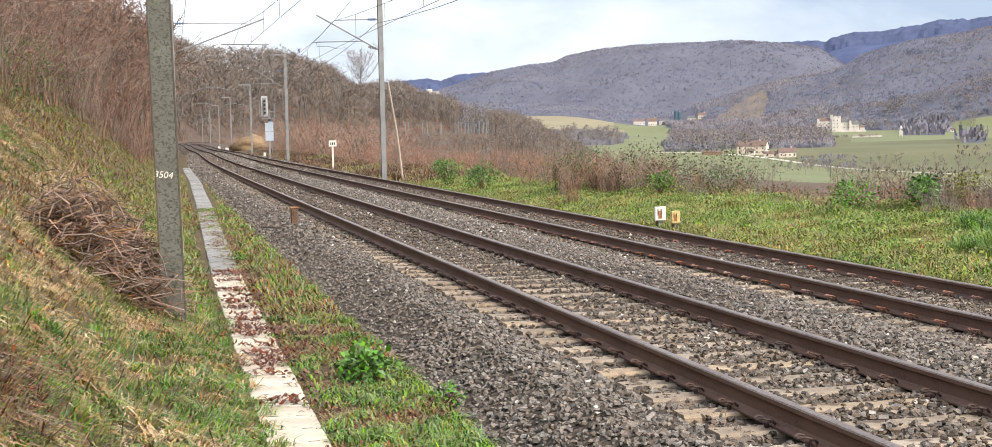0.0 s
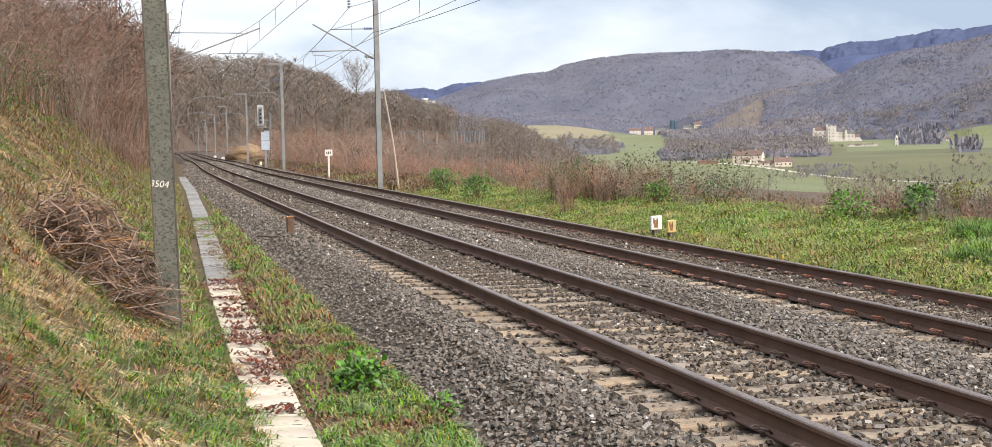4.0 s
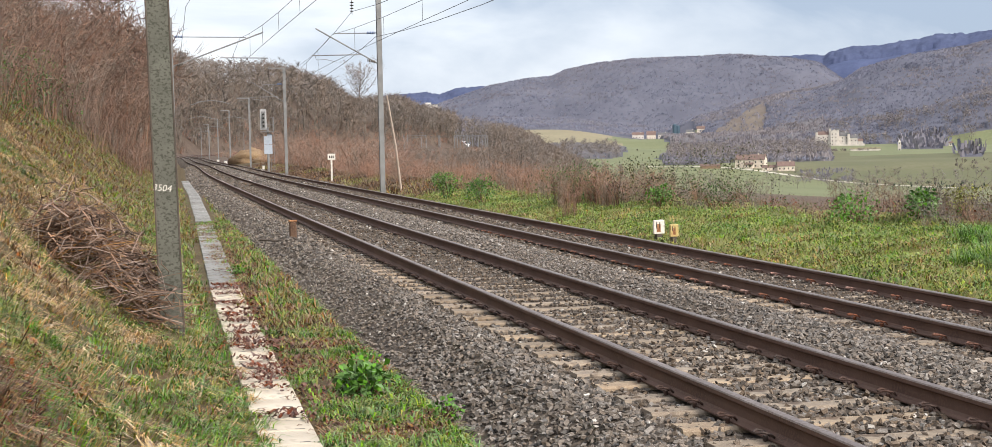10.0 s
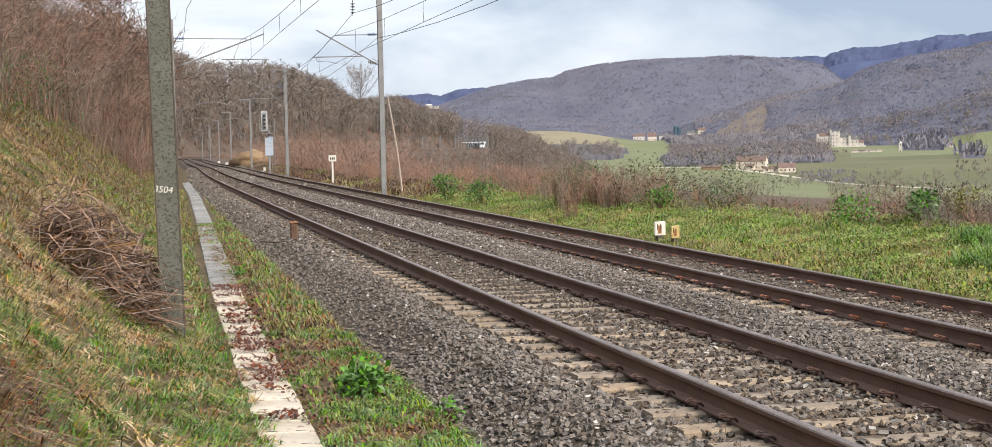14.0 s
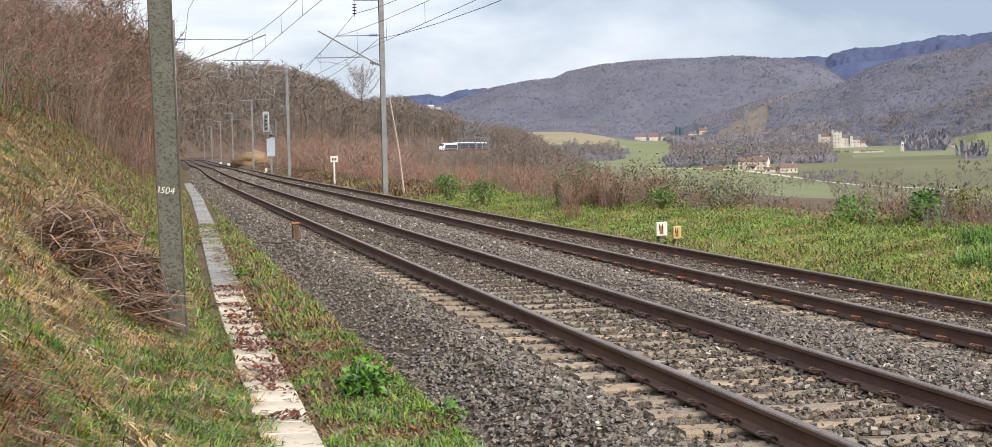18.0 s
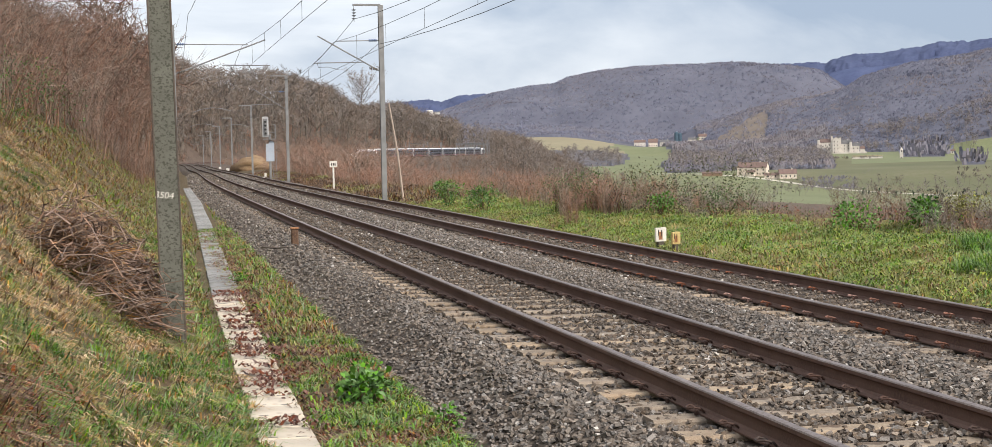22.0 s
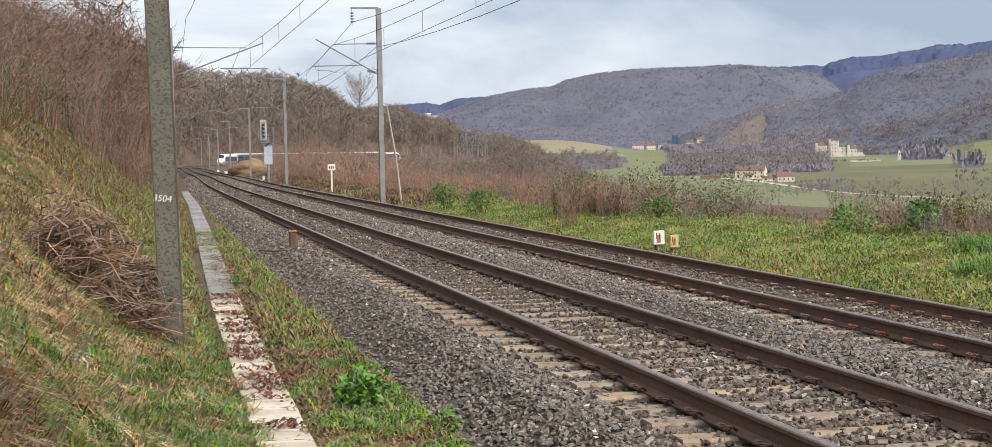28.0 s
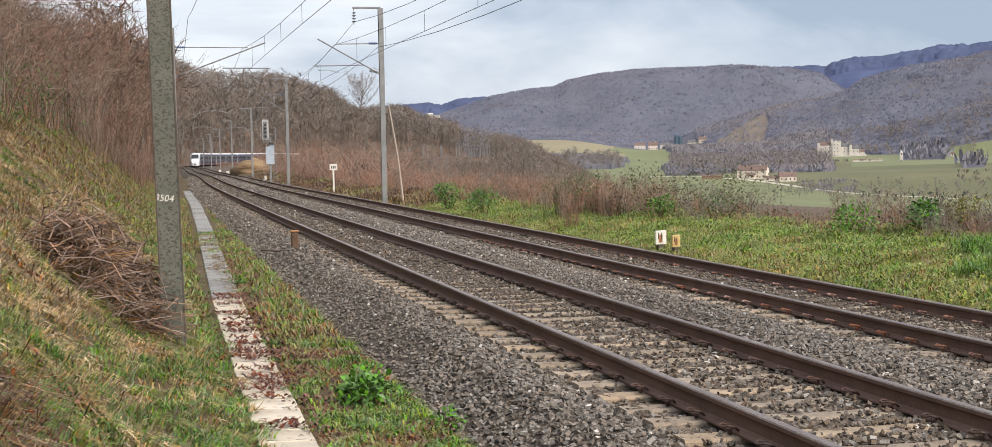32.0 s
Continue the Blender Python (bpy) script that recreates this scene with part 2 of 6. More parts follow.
M["steel_pale"] = surface("pale_galvanised_steel", (0.34, 0.345, 0.35), (0.46, 0.465, 0.47), None, 2, 50, 0.6, 0)
M["wire"] = surface("dark_overhead_wire", (0.05, 0.05, 0.052), (0.09, 0.088, 0.085), None, 2, 50, 0.6, 0, metal=0.3)
M["insulator"] = surface("blue_glazed_insulator", (0.05, 0.09, 0.20), (0.08, 0.13, 0.27), None, 8, 60, 0.3, 0)
M["paint_white"] = surface("off_white_paint", (0.62, 0.60, 0.55), (0.74, 0.72, 0.67), (0.55, 0.50, 0.44), 3, 40, 0.6, 0.1, dist=0.002, stain=(0.34, 0.20, 0.12), stain_scale=6, stain_from=0.64)
M["ink"] = surface("black_sign_paint", (0.02, 0.02, 0.02), (0.035, 0.033, 0.03), None, 5, 60, 0.6, 0)
M["rust"] = surface("flaking_rust", (0.20, 0.075, 0.03), (0.33, 0.15, 0.07), (0.42, 0.26, 0.15), 6, 70, 0.85, 0.3, dist=0.003)
M["yellow"] = surface("faded_yellow_paint", (0.48, 0.36, 0.13), (0.60, 0.48, 0.22), (0.40, 0.26, 0.12), 5, 60, 0.7, 0.1, dist=0.002, stain=(0.20, 0.09, 0.04), stain_scale=9, stain_from=0.58)
M["concrete"] = surface("old_concrete", (0.26, 0.25, 0.23), (0.38, 0.365, 0.335), (0.30, 0.29, 0.26), 3, 60, 0.9, 0.4, dist=0.004)
M["pale_pole"] = surface("pale_peeled_pole", (0.36, 0.29, 0.24), (0.48, 0.40, 0.34), (0.30, 0.24, 0.20), 3, 40, 0.9, 0.3, dist=0.004)
M["stub_wood"] = surface("dark_stained_stub_wood", (0.075, 0.045, 0.03), (0.13, 0.08, 0.055), (0.17, 0.10, 0.065), 6, 60, 0.85, 0.4, dist=0.004)
M["old_wood"] = surface("weathered_post_wood", (0.20, 0.13, 0.09), (0.31, 0.21, 0.15), (0.24, 0.17, 0.12), 4, 60, 0.9, 0.4, dist=0.004)
M["render_cream"] = surface("cream_rendered_wall", (0.58, 0.50, 0.42), (0.68, 0.60, 0.51), (0.62, 0.55, 0.47), 0.3, 3, 0.9, 0.1, dist=0.02)
M["render_pale"] = surface("pale_limestone_wall", (0.52, 0.475, 0.43), (0.66, 0.615, 0.565), (0.42, 0.38, 0.34), 0.2, 2, 0.9, 0.2, dist=0.03)
M["roof_tile"] = surface("brown_clay_roof", (0.13, 0.088, 0.078), (0.185, 0.125, 0.108), (0.21, 0.15, 0.13), 0.3, 3, 0.9, 0.3, dist=0.04)
M["roof_slate"] = surface("grey_slate_roof", (0.10, 0.10, 0.105), (0.16, 0.155, 0.155), None, 0.3, 3, 0.8, 0.2, dist=0.03)
M["dark_window"] = surface("dark_window_glass", (0.025, 0.028, 0.032), (0.05, 0.052, 0.058), None, 1, 5, 0.2, 0, spec=0.5)
M["silo"] = surface("blue_green_silo_steel", (0.055, 0.095, 0.13), (0.08, 0.125, 0.165), None, 0.3, 3, 0.5, 0, metal=0.2)
M["road_pale"] = surface("pale_farm_lane", (0.48, 0.45, 0.38), (0.58, 0.54, 0.46), None, 0.05, 1, 0.95, 0)
M["train_white"] = surface("white_train_paint", (0.72, 0.73, 0.74), (0.80, 0.81, 0.82), None, 0.4, 4, 0.3, 0)
M["train_grey"] = surface("silver_grey_train_paint", (0.20, 0.20, 0.22), (0.26, 0.26, 0.28), None, 0.4, 4, 0.35, 0)
M["train_dark"] = surface("dark_blue_grey_train_side", (0.055, 0.058, 0.075), (0.085, 0.088, 0.11), None, 0.4, 4, 0.3, 0)
M["train_red"] = surface("dark_red_train_stripe", (0.20, 0.02, 0.035), (0.26, 0.03, 0.05), None, 0.4, 4, 0.35, 0)
M["underframe"] = surface("black_underframe", (0.02, 0.02, 0.021), (0.04, 0.038, 0.036), None, 1, 9, 0.8, 0)
M["headlight"] = bpy.data.materials.new("lit_headlight")
_n, _l, _b = nodes_of(M["headlight"])
_b.inputs["Base Color"].default_value = (0.9, 0.9, 0.85, 1)
_b.inputs["Emission Color"].default_value = (1.0, 0.95, 0.85, 1)
_b.inputs["Emission Strength"].default_value = 6.0
M["signal_light"] = bpy.data.materials.new("lit_signal_lamp")
_n, _l, _b = nodes_of(M["signal_light"])
_b.inputs["Base Color"].default_value = (0.9, 0.9, 0.85, 1)
_b.inputs["Emission Color"].default_value = (0.95, 1.0, 0.9, 1)
_b.inputs["Emission Strength"].default_value = 2.0
M["glass"] = bpy.data.materials.new("dark_windscreen")
_n, _l, _b = nodes_of(M["glass"])
_b.inputs["Base Color"].default_value = (0.015, 0.017, 0.02, 1)
_b.inputs["Roughness"].default_value = 0.12

# ---- mesh tools ----
class Geo:
    """Collects vertices and faces and becomes one mesh."""

    def __init__(self):
        self.v, self.f, self.m = [], [], []

    def add(self, verts, faces, mat=0):
        k = len(self.v)
        self.v.extend(verts)
        self.f.extend(tuple(i + k for i in f) for f in faces)
        self.m.extend([mat] * len(faces))
        return self

    def box(self, x0, y0, z0, x1, y1, z1, bevel=0.0, mat=0, at=None):
        """A box with chamfered upright edges and top edges."""
        b = min(bevel, (x1 - x0) * 0.45, (y1 - y0) * 0.45, (z1 - z0) * 0.45)
        if b <= 0:
            vs = [(x, y, z) for z in (z0, z1) for x, y in ((x0, y0), (x1, y0), (x1, y1), (x0, y1))]
            fs = [(3, 2, 1, 0), (4, 5, 6, 7), (0, 1, 5, 4), (1, 2, 6, 5), (2, 3, 7, 6), (3, 0, 4, 7)]
        else:
            def ring(i, z):
                return [(x0 + i + b, y0 + i, z), (x1 - i - b, y0 + i, z), (x1 - i, y0 + i + b, z), (x1 - i, y1 - i - b, z),
                        (x1 - i - b, y1 - i, z), (x0 + i + b, y1 - i, z), (x0 + i, y1 - i - b, z), (x0 + i, y0 + i + b, z)]
            rings = [ring(b * 0.5, z0), ring(0, z0 + b * 0.5), ring(0, z1 - b), ring(b * 0.6, z1)]
            vs = [p for r in rings for p in r]
            fs = [tuple(range(7, -1, -1)), tuple(range(24, 32))]
            for k in range(3):
                fs += [(k * 8 + i, k * 8 + (i + 1) % 8, k * 8 + 8 + (i + 1) % 8, k * 8 + 8 + i) for i in range(8)]
        if at is not None:
            vs = [tuple(at @ Vector(p)) for p in vs]
        return self.add(vs, fs, mat)

    def tube(self, pts, radii, sides=8, mat=0, cap=True):
        """A round bar along points."""
        pts = [Vector(p) for p in pts]
        if isinstance(radii, (int, float)):
            radii = [radii] * len(pts)
        vs, fs = [], []
        up = Vector((0, 0, 1)) if abs((pts[-1] - pts[0]).normalized().z) < 0.9 else Vector((1, 0, 0))
        for i, p in enumerate(pts):
            d = (pts[min(i + 1, len(pts) - 1)] - pts[max(i - 1, 0)]).normalized()
            a = d.cross(up).normalized()
            c = a.cross(d)
            for j in range(sides):
                w = 2 * math.pi * j / sides
                vs.append(tuple(p + radii[i] * (math.cos(w) * a + math.sin(w) * c)))
        for i in range(len(pts) - 1):
            fs += [(i * sides + j, i * sides + (j + 1) % sides, (i + 1) * sides + (j + 1) % sides, (i + 1) * sides + j) for j in range(sides)]
        if cap:
            fs += [tuple(range(sides - 1, -1, -1)), tuple(range((len(pts) - 1) * sides, len(pts) * sides))]
        return self.add(vs, fs, mat)

    def prism(self, outline, a, b, mat=0):
        """An outline (points in 3D) pulled from offset a to offset b."""
        n = len(outline)
        a, b = Vector(a), Vector(b)
        vs = [tuple(Vector(p) + a) for p in outline] + [tuple(Vector(p) + b) for p in outline]
        fs = [tuple(range(n - 1, -1, -1)), tuple(range(n, 2 * n))] + [(i, (i + 1) % n, n + (i + 1) % n, n + i) for i in range(n)]
        return self.add(vs, fs, mat)

    def mesh(self, name, mats, smooth=False):
        me = bpy.data.meshes.new(name)
        me.from_pydata(self.v, [], self.f)
        for m in mats if isinstance(mats, (list, tuple)) else [mats]:
            me.materials.append(m)
        if any(self.m):
            me.polygons.foreach_set("material_index", self.m)
        if smooth:
            me.polygons.foreach_set("use_smooth", [True] * len(me.polygons))
        me.update()
        return me


def np_mesh(name, verts, faces, mats, mat_index=None, smooth=False):
    """A mesh from arrays: verts (n, 3), faces (m, 3) or (m, 4)."""
    verts, faces = np.asarray(verts, np.float32), np.asarray(faces, np.int32)
    me = bpy.data.meshes.new(name)
    k = faces.shape[1]
    me.vertices.add(len(verts))
    me.vertices.foreach_set("co", verts.ravel())
    me.loops.add(faces.size)
    me.loops.foreach_set("vertex_index", faces.ravel())
    me.polygons.add(len(faces))
    me.polygons.foreach_set("loop_start", np.arange(0, faces.size, k, dtype=np.int32))
    for m in mats if isinstance(mats, (list, tuple)) else [mats]:
        me.materials.append(m)
    if mat_index is not None:
        me.polygons.foreach_set("material_index", np.asarray(mat_index, np.int32))
    me.polygons.foreach_set("use_smooth", np.full(len(faces), bool(smooth)))
    me.update(calc_edges=True)
    return me


def thing(name, label, category, group="", kind="", data=None, m=None):
    ob = new(name, data)
    if m is not None:
        ob.matrix_basis = m
    return tagged(ob, label, category, group, kind)


def part(name, geo, material, parent, label="", smooth=False, m=None):
    """Links a Geo, or a mesh, as one mesh object under a thing or a part."""
    me = geo.mesh(name, material, smooth) if isinstance(geo, Geo) else geo
    ob = new(name, me)
    ob.parent = parent
    if m is not None:
        ob.matrix_basis = m
    return tagged(ob, label) if label else ob


# ---- the line: two tracks along one plan curve ----
CURVE_S = [-60, -10, 60, 120, 180, 240, 300, 360, 420, 500, 580, 660, 740, 800, 850, 900, 950, 1050, 1160, 1500]
CURVE_K = [0.0, -0.005, 0.264, 0.26, -0.404, 0.252, 0.036, -0.436, 0.435, 2.72, 3.22, 1.665, -0.283, -1.934, -2.99, -3.407, -3.521, -3.743, 0, 0]
RISE_S = [-60, 0, 60, 150, 250, 350, 450, 600, 780, 1050, 1500]
RISE_Z = [0, 0, -0.021, -0.311, -0.563, -0.672, -0.747, -0.872, -1.011, -1.236, -1.6]
FINE = np.arange(-60, 1500, 0.5)
_k = np.interp(FINE, CURVE_S, CURVE_K) / 1000
_ph = np.cumsum(_k) * 0.5
_ph -= np.interp(0, FINE, _ph)
_x = np.cumsum(np.sin(_ph)) * 0.5
_y = np.cumsum(np.cos(_ph)) * 0.5
LINE_X = _x - np.interp(0, FINE, _x) + 4.614
LINE_Y = _y - np.interp(0, FINE, _y)
LINE_P = _ph
_z = np.interp(FINE, RISE_S, RISE_Z)
LINE_Z = np.convolve(np.pad(_z, 40, mode="edge"), np.ones(81) / 81, "valid")
GAUGE, GAP, DROP2, CANT = 0.7525, 3.851, -0.133, 0.018


def on_line(s, off=0.0, dz=0.0):
    """A point at distance s along the line, off metres to its valley side, dz above the rail level."""
    a = np.interp(s, FINE, LINE_P)
    return Vector((np.interp(s, FINE, LINE_X) + off * math.cos(a), np.interp(s, FINE, LINE_Y) - off * math.sin(a), np.interp(s, FINE, LINE_Z) + dz))


def line_turn(s):
    """The line's heading, as a turn about z in degrees."""
    return -math.degrees(np.interp(s, FINE, LINE_P))


def on_line_np(s, off, dz):
    a = np.interp(s, FINE, LINE_P)
    return np.stack([np.interp(s, FINE, LINE_X) + off * np.cos(a), np.interp(s, FINE, LINE_Y) - off * np.sin(a), np.interp(s, FINE, LINE_Z) + dz], -1)


def swept(s_list, outline, closed=False):
    """Verts and quads of an outline [(off, z), ...] swept along the line."""
    s_list = np.asarray(s_list, float)
    n = len(outline)
    v = np.concatenate([on_line_np(s_list, o, z)[:, None, :] for o, z in outline], 1).reshape(-1, 3)
    m = n if closed else n - 1
    i, j = np.meshgrid(np.arange(len(s_list) - 1), np.arange(m), indexing="ij")
    a, b = i * n + j, i * n + (j + 1) % n
    return v, np.stack([a, b, b + n, a + n], -1).reshape(-1, 4)

# ---- ground: one sheet from the verge to the far hills ----
MAIN_B = [-40, 0, 10.1, 11.46, 12.7, 13.44, 14.18, 14.92, 15.91, 16.4, 17.64, 19.1, 20.2, 21.53, 22.74, 23.46, 25.12, 26.06, 27.0, 28.9, 34, 60]
MAIN_H = [60, 60, 68, 85, 109, 123, 131, 138, 142, 155, 169, 176, 178, 178, 181, 178, 168, 158, 118, 70, 40, 40]
FRONT_B = [-40, 18, 21.5, 22.47, 23.44, 24.87, 26.05, 27.0, 27.65, 28.55, 29.35, 30.26, 31.41, 32.41, 40, 70]
FRONT_H = [-30, -20, 36, 46, 60, 74, 81, 93, 111, 122, 131, 136, 143, 153, 180, 120]
LOW_B = [-40, 25.0, 27.0, 28.6, 29.75, 30.89, 31.56, 32.4, 38, 70]
LOW_H = [-30, 4, 19, 24, 33, 46, 54, 62, 80, 60]
FAR_B = [-40, 9.1, 10.24, 11.0, 11.46, 12.2, 13.2, 14.2, 19, 23.3, 24.5, 26.06, 26.23, 26.53, 27.35, 28.39, 29.1, 29.76, 30.33, 31.23, 31.45, 32.41, 60]
FAR_H = [120, 140, 147, 151, 143, 162, 166, 147, 150, 225, 236, 239, 230, 246, 260, 260, 271, 275, 287, 287, 283, 295, 280]
VALLEY_R = [0, 1000, 1250, 1500, 1800, 2000, 2400, 2700, 3000, 6000]
VALLEY_Z = [-29, -26, -22.5, -21, -18, -16, -3, 12, 40, 60]
STEP = FINE[::8]
STEP_X, STEP_Y, STEP_P, STEP_Z = LINE_X[::8], LINE_Y[::8], LINE_P[::8], LINE_Z[::8]


def nearest(x, y):
    """Distance along the line and offset from it, for arrays of points."""
    s, o = np.empty(len(x)), np.empty(len(x))
    for i in range(0, len(x), 20000):
        dx, dy = x[i:i + 20000, None] - STEP_X[None], y[i:i + 20000, None] - STEP_Y[None]
        k = np.argmin(dx * dx + dy * dy, 1)
        r = np.arange(len(k))
        s[i:i + 20000] = STEP[k] + dx[r, k] * np.sin(STEP_P[k]) + dy[r, k] * np.cos(STEP_P[k])
        across = dx[r, k] * np.cos(STEP_P[k]) - dy[r, k] * np.sin(STEP_P[k])
        o[i:i + 20000] = np.where(np.abs(across) < 60, across, np.sign(across) * np.sqrt(dx[r, k] ** 2 + dy[r, k] ** 2))
    return s, o


def waves(x, y, size, seed=0):
    """Cheap smooth bumps between -1 and 1."""
    a = np.zeros_like(x)
    rng = np.random.RandomState(seed + 5)
    for k in range(6):
        w = (1.7 ** (k % 3)) / size
        t, p = rng.uniform(0, 6.28, 2)
        a += np.sin((x * math.cos(t) + y * math.sin(t)) * w * 3 + p) / 6
    return a * 1.6


def smooth01(t):
    t = np.clip(t, 0, 1)
    return t * t * (3 - 2 * t)


def crest(b, r, bs, hs, foot, top, back, rough):
    """A ridge line by bearing, with spurs and gullies on the face below it."""
    h = np.interp(b, bs, hs)
    t = smooth01((r - foot) / (top - foot))
    face = np.clip((top - 60 - r) / 250, 0, 1) * smooth01((r - foot) / 200)
    return -60 + (h + 60) * t * (1 - 0.35 * smooth01((r - top) / back)) + rough * face


def ground_at(x, y):
    """Height of the ground."""
    x, y = np.asarray(x, float), np.asarray(y, float)
    r, b = np.hypot(x, y), np.degrees(np.arctan2(x, y))
    s, o = nearest(x, y)
    zt = np.interp(s, FINE, LINE_Z)
    strip = np.interp(s, [20, 60], [-0.48, -0.24])
    # hill side: a cut slope, then the wooded hill, lower along the far bend
    a = np.maximum(-3.9 - o, 0)
    cap = np.interp(s, [100, 300, 500, 600, 700, 780, 900], [55, 65, 78, 70, 58, 42, 22])
    rise = np.interp(a, [0, 0.9, 5, 12, 400], [0, 0.38, 4.0, 9.0, 300])
    rise = cap * (1 - np.exp(-rise / cap)) + waves(x, y, 7) * np.clip(a - 2, 0, 8) * 0.09 + waves(x, y, 1.3, 3) * 0.06 * np.clip(a, 0, 1) + waves(x, y, 0.45, 6) * 0.045 * np.clip(a, 0, 1) * (r < 60)
    left = strip + rise
    # valley side: verge, crest, then down
    lip = np.interp(s, [10, 25, 40, 120, 300], [10.0, 9.5, 8.6, 8.5, 8.5])
    fall = np.interp(s, [0, 150, 450, 620, 1000], [0.6, 0.6, 0.45, 0.2, 0.15])
    verge = np.interp(o, [6, 7, 9, 11], [-0.52, -0.36, -0.16, -0.08])
    down = np.maximum(o - lip - 3, 0)
    right = verge - 30 * (1 - np.exp(-down * fall / 30)) * 1.02 + waves(x, y, 2.0, 7) * 0.07 * np.clip(o - 7, 0, 1)
    right = right - 13 * smooth01((b - 15.4) / 2.4) * smooth01((s - 430) / 120) * smooth01((o - 20) / 40)
    bed = np.full_like(x, -0.78)
    near_z = np.where(o < -2.1, left, np.where(o > 6.05, right, bed))
    t = smooth01((o + 2.35) / 0.3)
    near_z = np.where((o > -2.35) & (o < -2.05), strip * (1 - t) + bed * t, near_z) + zt
    valley = np.interp(r, VALLEY_R, VALLEY_Z) + waves(x, y, 500, 2) * np.interp(r, [900, 2500], [0.4, 4])
    valley = valley + 17 * smooth01((20 - b) / 4) * smooth01((r - 1700) / 600)
    rough = waves(x, y, 420, 4) * 13 + waves(x, y, 170, 9) * 7
    hills = np.maximum(crest(b, r, MAIN_B, MAIN_H, 2450, 3300, 600, rough), crest(b, r, FRONT_B, FRONT_H, 1950, 2600, 700, rough * 0.7))
    hills = np.maximum(hills, crest(b, r, LOW_B, LOW_H, 1880, 2230, 500, rough * 0.35))
    hills = np.maximum(hills, crest(b, r, FAR_B, FAR_H, 3700, 4600, 900, rough * 0))
    far_z = np.maximum(valley, hills)
    # the line's own slopes give way to the valley
    t = smooth01((r - 1000) / 350) * (b > -25)
    return near_z * (1 - t) + far_z * t


def terraced(b, r, e):
    """Where rough terraces break the wood on the front hill."""
    return (b > 21.0 + 0.5 * e) & (b < 24.0 + 0.5 * e) & (r > 2150 + 45 * (b - 21.2)) & (r < 2330 + 60 * (b - 21.2))


def hill_wood(b, r, e):
    """Where bare woods cover the far hillsides."""
    front = (r > 2060 + 60 * e) & (b > 24.6) | (r > 2290) & (b > 21.6)
    return (front | (r > 2440 + 90 * e)) & ~((b > 18.2) & (b < 21.4) & (r < 2520 + 40 * e)) & ~terraced(b, r, e)


def chateau_wood(b, r):
    """The dark grove beside the chateau and the copse in the right of the pasture."""
    return (b > 29.05) & (b < 30.65) & (r > 1820) & (r < 2080) | (b > 31.1) & (b < 32.05) & (r > 1420) & (r < 1560)


def bearings():
    fine = np.arange(-9, 37, 0.2)
    coarse = np.concatenate([np.arange(-180, -9, 4.5), fine, np.arange(37, 180, 4.5)])
    return np.radians(coarse)


def build_ground():
    b = bearings()
    r = np.concatenate([[0.5, 1.5, 3, 4.5, 5.5], np.geomspace(6.2, 60, 110), np.geomspace(62, 900, 110), np.geomspace(915, 4900, 135)])
    bb, rr = np.meshgrid(b, r, indexing="ij")
    x, y = (rr * np.sin(bb)).ravel(), (rr * np.cos(bb)).ravel()
    z = ground_at(x, y)
    nb, nr = len(b), len(r)
    i, j = np.meshgrid(np.arange(nb), np.arange(nr - 1), indexing="ij")
    p, q = i * nr + j, ((i + 1) % nb) * nr + j
    faces = np.stack([p, p + 1, q + 1, q], -1).reshape(-1, 4)
    c = faces[:, 0]
    cx, cy = x[faces].mean(1), y[faces].mean(1)
    cr, cb = np.hypot(cx, cy), np.degrees(np.arctan2(cx, cy))
    s, o = nearest(cx, cy)
    mat = np.zeros(len(faces), int)                       # verge
    mat[(o < -9) | ((o > 12) & (cr < 1400)) | (s > 240)] = 1   # litter
    mat[(o > 5.8) & (o < 13) & (s < 75)] = 6
    mat[(cr > 880) & (cb > 16)] = 2                       # pasture
    edge = waves(cx, cy, 300, 61) * 0.5
    wood = (cr > np.where(cb > 22.2, 1418, 1332)) & (cb > 20.3 + edge) & (cb < 26.4 + edge) & (cr < 2300)
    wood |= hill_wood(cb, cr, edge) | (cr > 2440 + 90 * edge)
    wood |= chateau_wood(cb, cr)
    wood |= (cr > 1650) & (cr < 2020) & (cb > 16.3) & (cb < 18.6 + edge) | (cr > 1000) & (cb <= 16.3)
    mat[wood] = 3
    mat[(cr > 850) & (cr < 1800) & ~wood & (cx > np.interp(cy, [800, 880, 945, 1020, 1083, 1200, 1255, 1800], [640, 590, 548, 512, 505, 500, 560, 900]))] = 7
    mat[terraced(cb, cr, edge)] = 8
    mat[(cr > 2020) & (cr < 2470) & (cb > 14.2) & (cb < 18.2 + edge)] = 4
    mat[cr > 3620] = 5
    mat[~wood & (cr > 1560) & (cr < 2080) & (cb > 27.2)] = 2
    x[::nr], y[::nr] = 0, 0                               # the sheet closes under the eye
    z[::nr] = z[1::nr].mean()
    v = np.stack([x, y, z], -1)
    me = np_mesh("ground", v, faces, [M["soil"], M["litter"], M["field"], M["wood_far"], M["field_tan"], M["ridge_hazed"], M["verge"], M["field_olive"], M["terrace"]], mat, True)
    return tagged(new("ground", me), "grassy railway verge running into wooded slopes, valley pastures and hills", "ground", kind="structure")


build_ground()

# ---- ballast bed, rails, sleepers ----
BED_O = [-2.35, -1.62, -1.3, -1.2, 1.2, 1.65, 2.1, 2.55, 2.7, 5.05, 5.4, 6.15]
BED_Z = [-0.66, -0.225, -0.195, -0.205, -0.205, -0.165, -0.19, -0.30, -0.325, -0.325, -0.34, -0.66]
S_BED = np.concatenate([np.arange(-12, 60, 0.5), np.arange(60, 300, 2), np.arange(300, 1250, 5)])
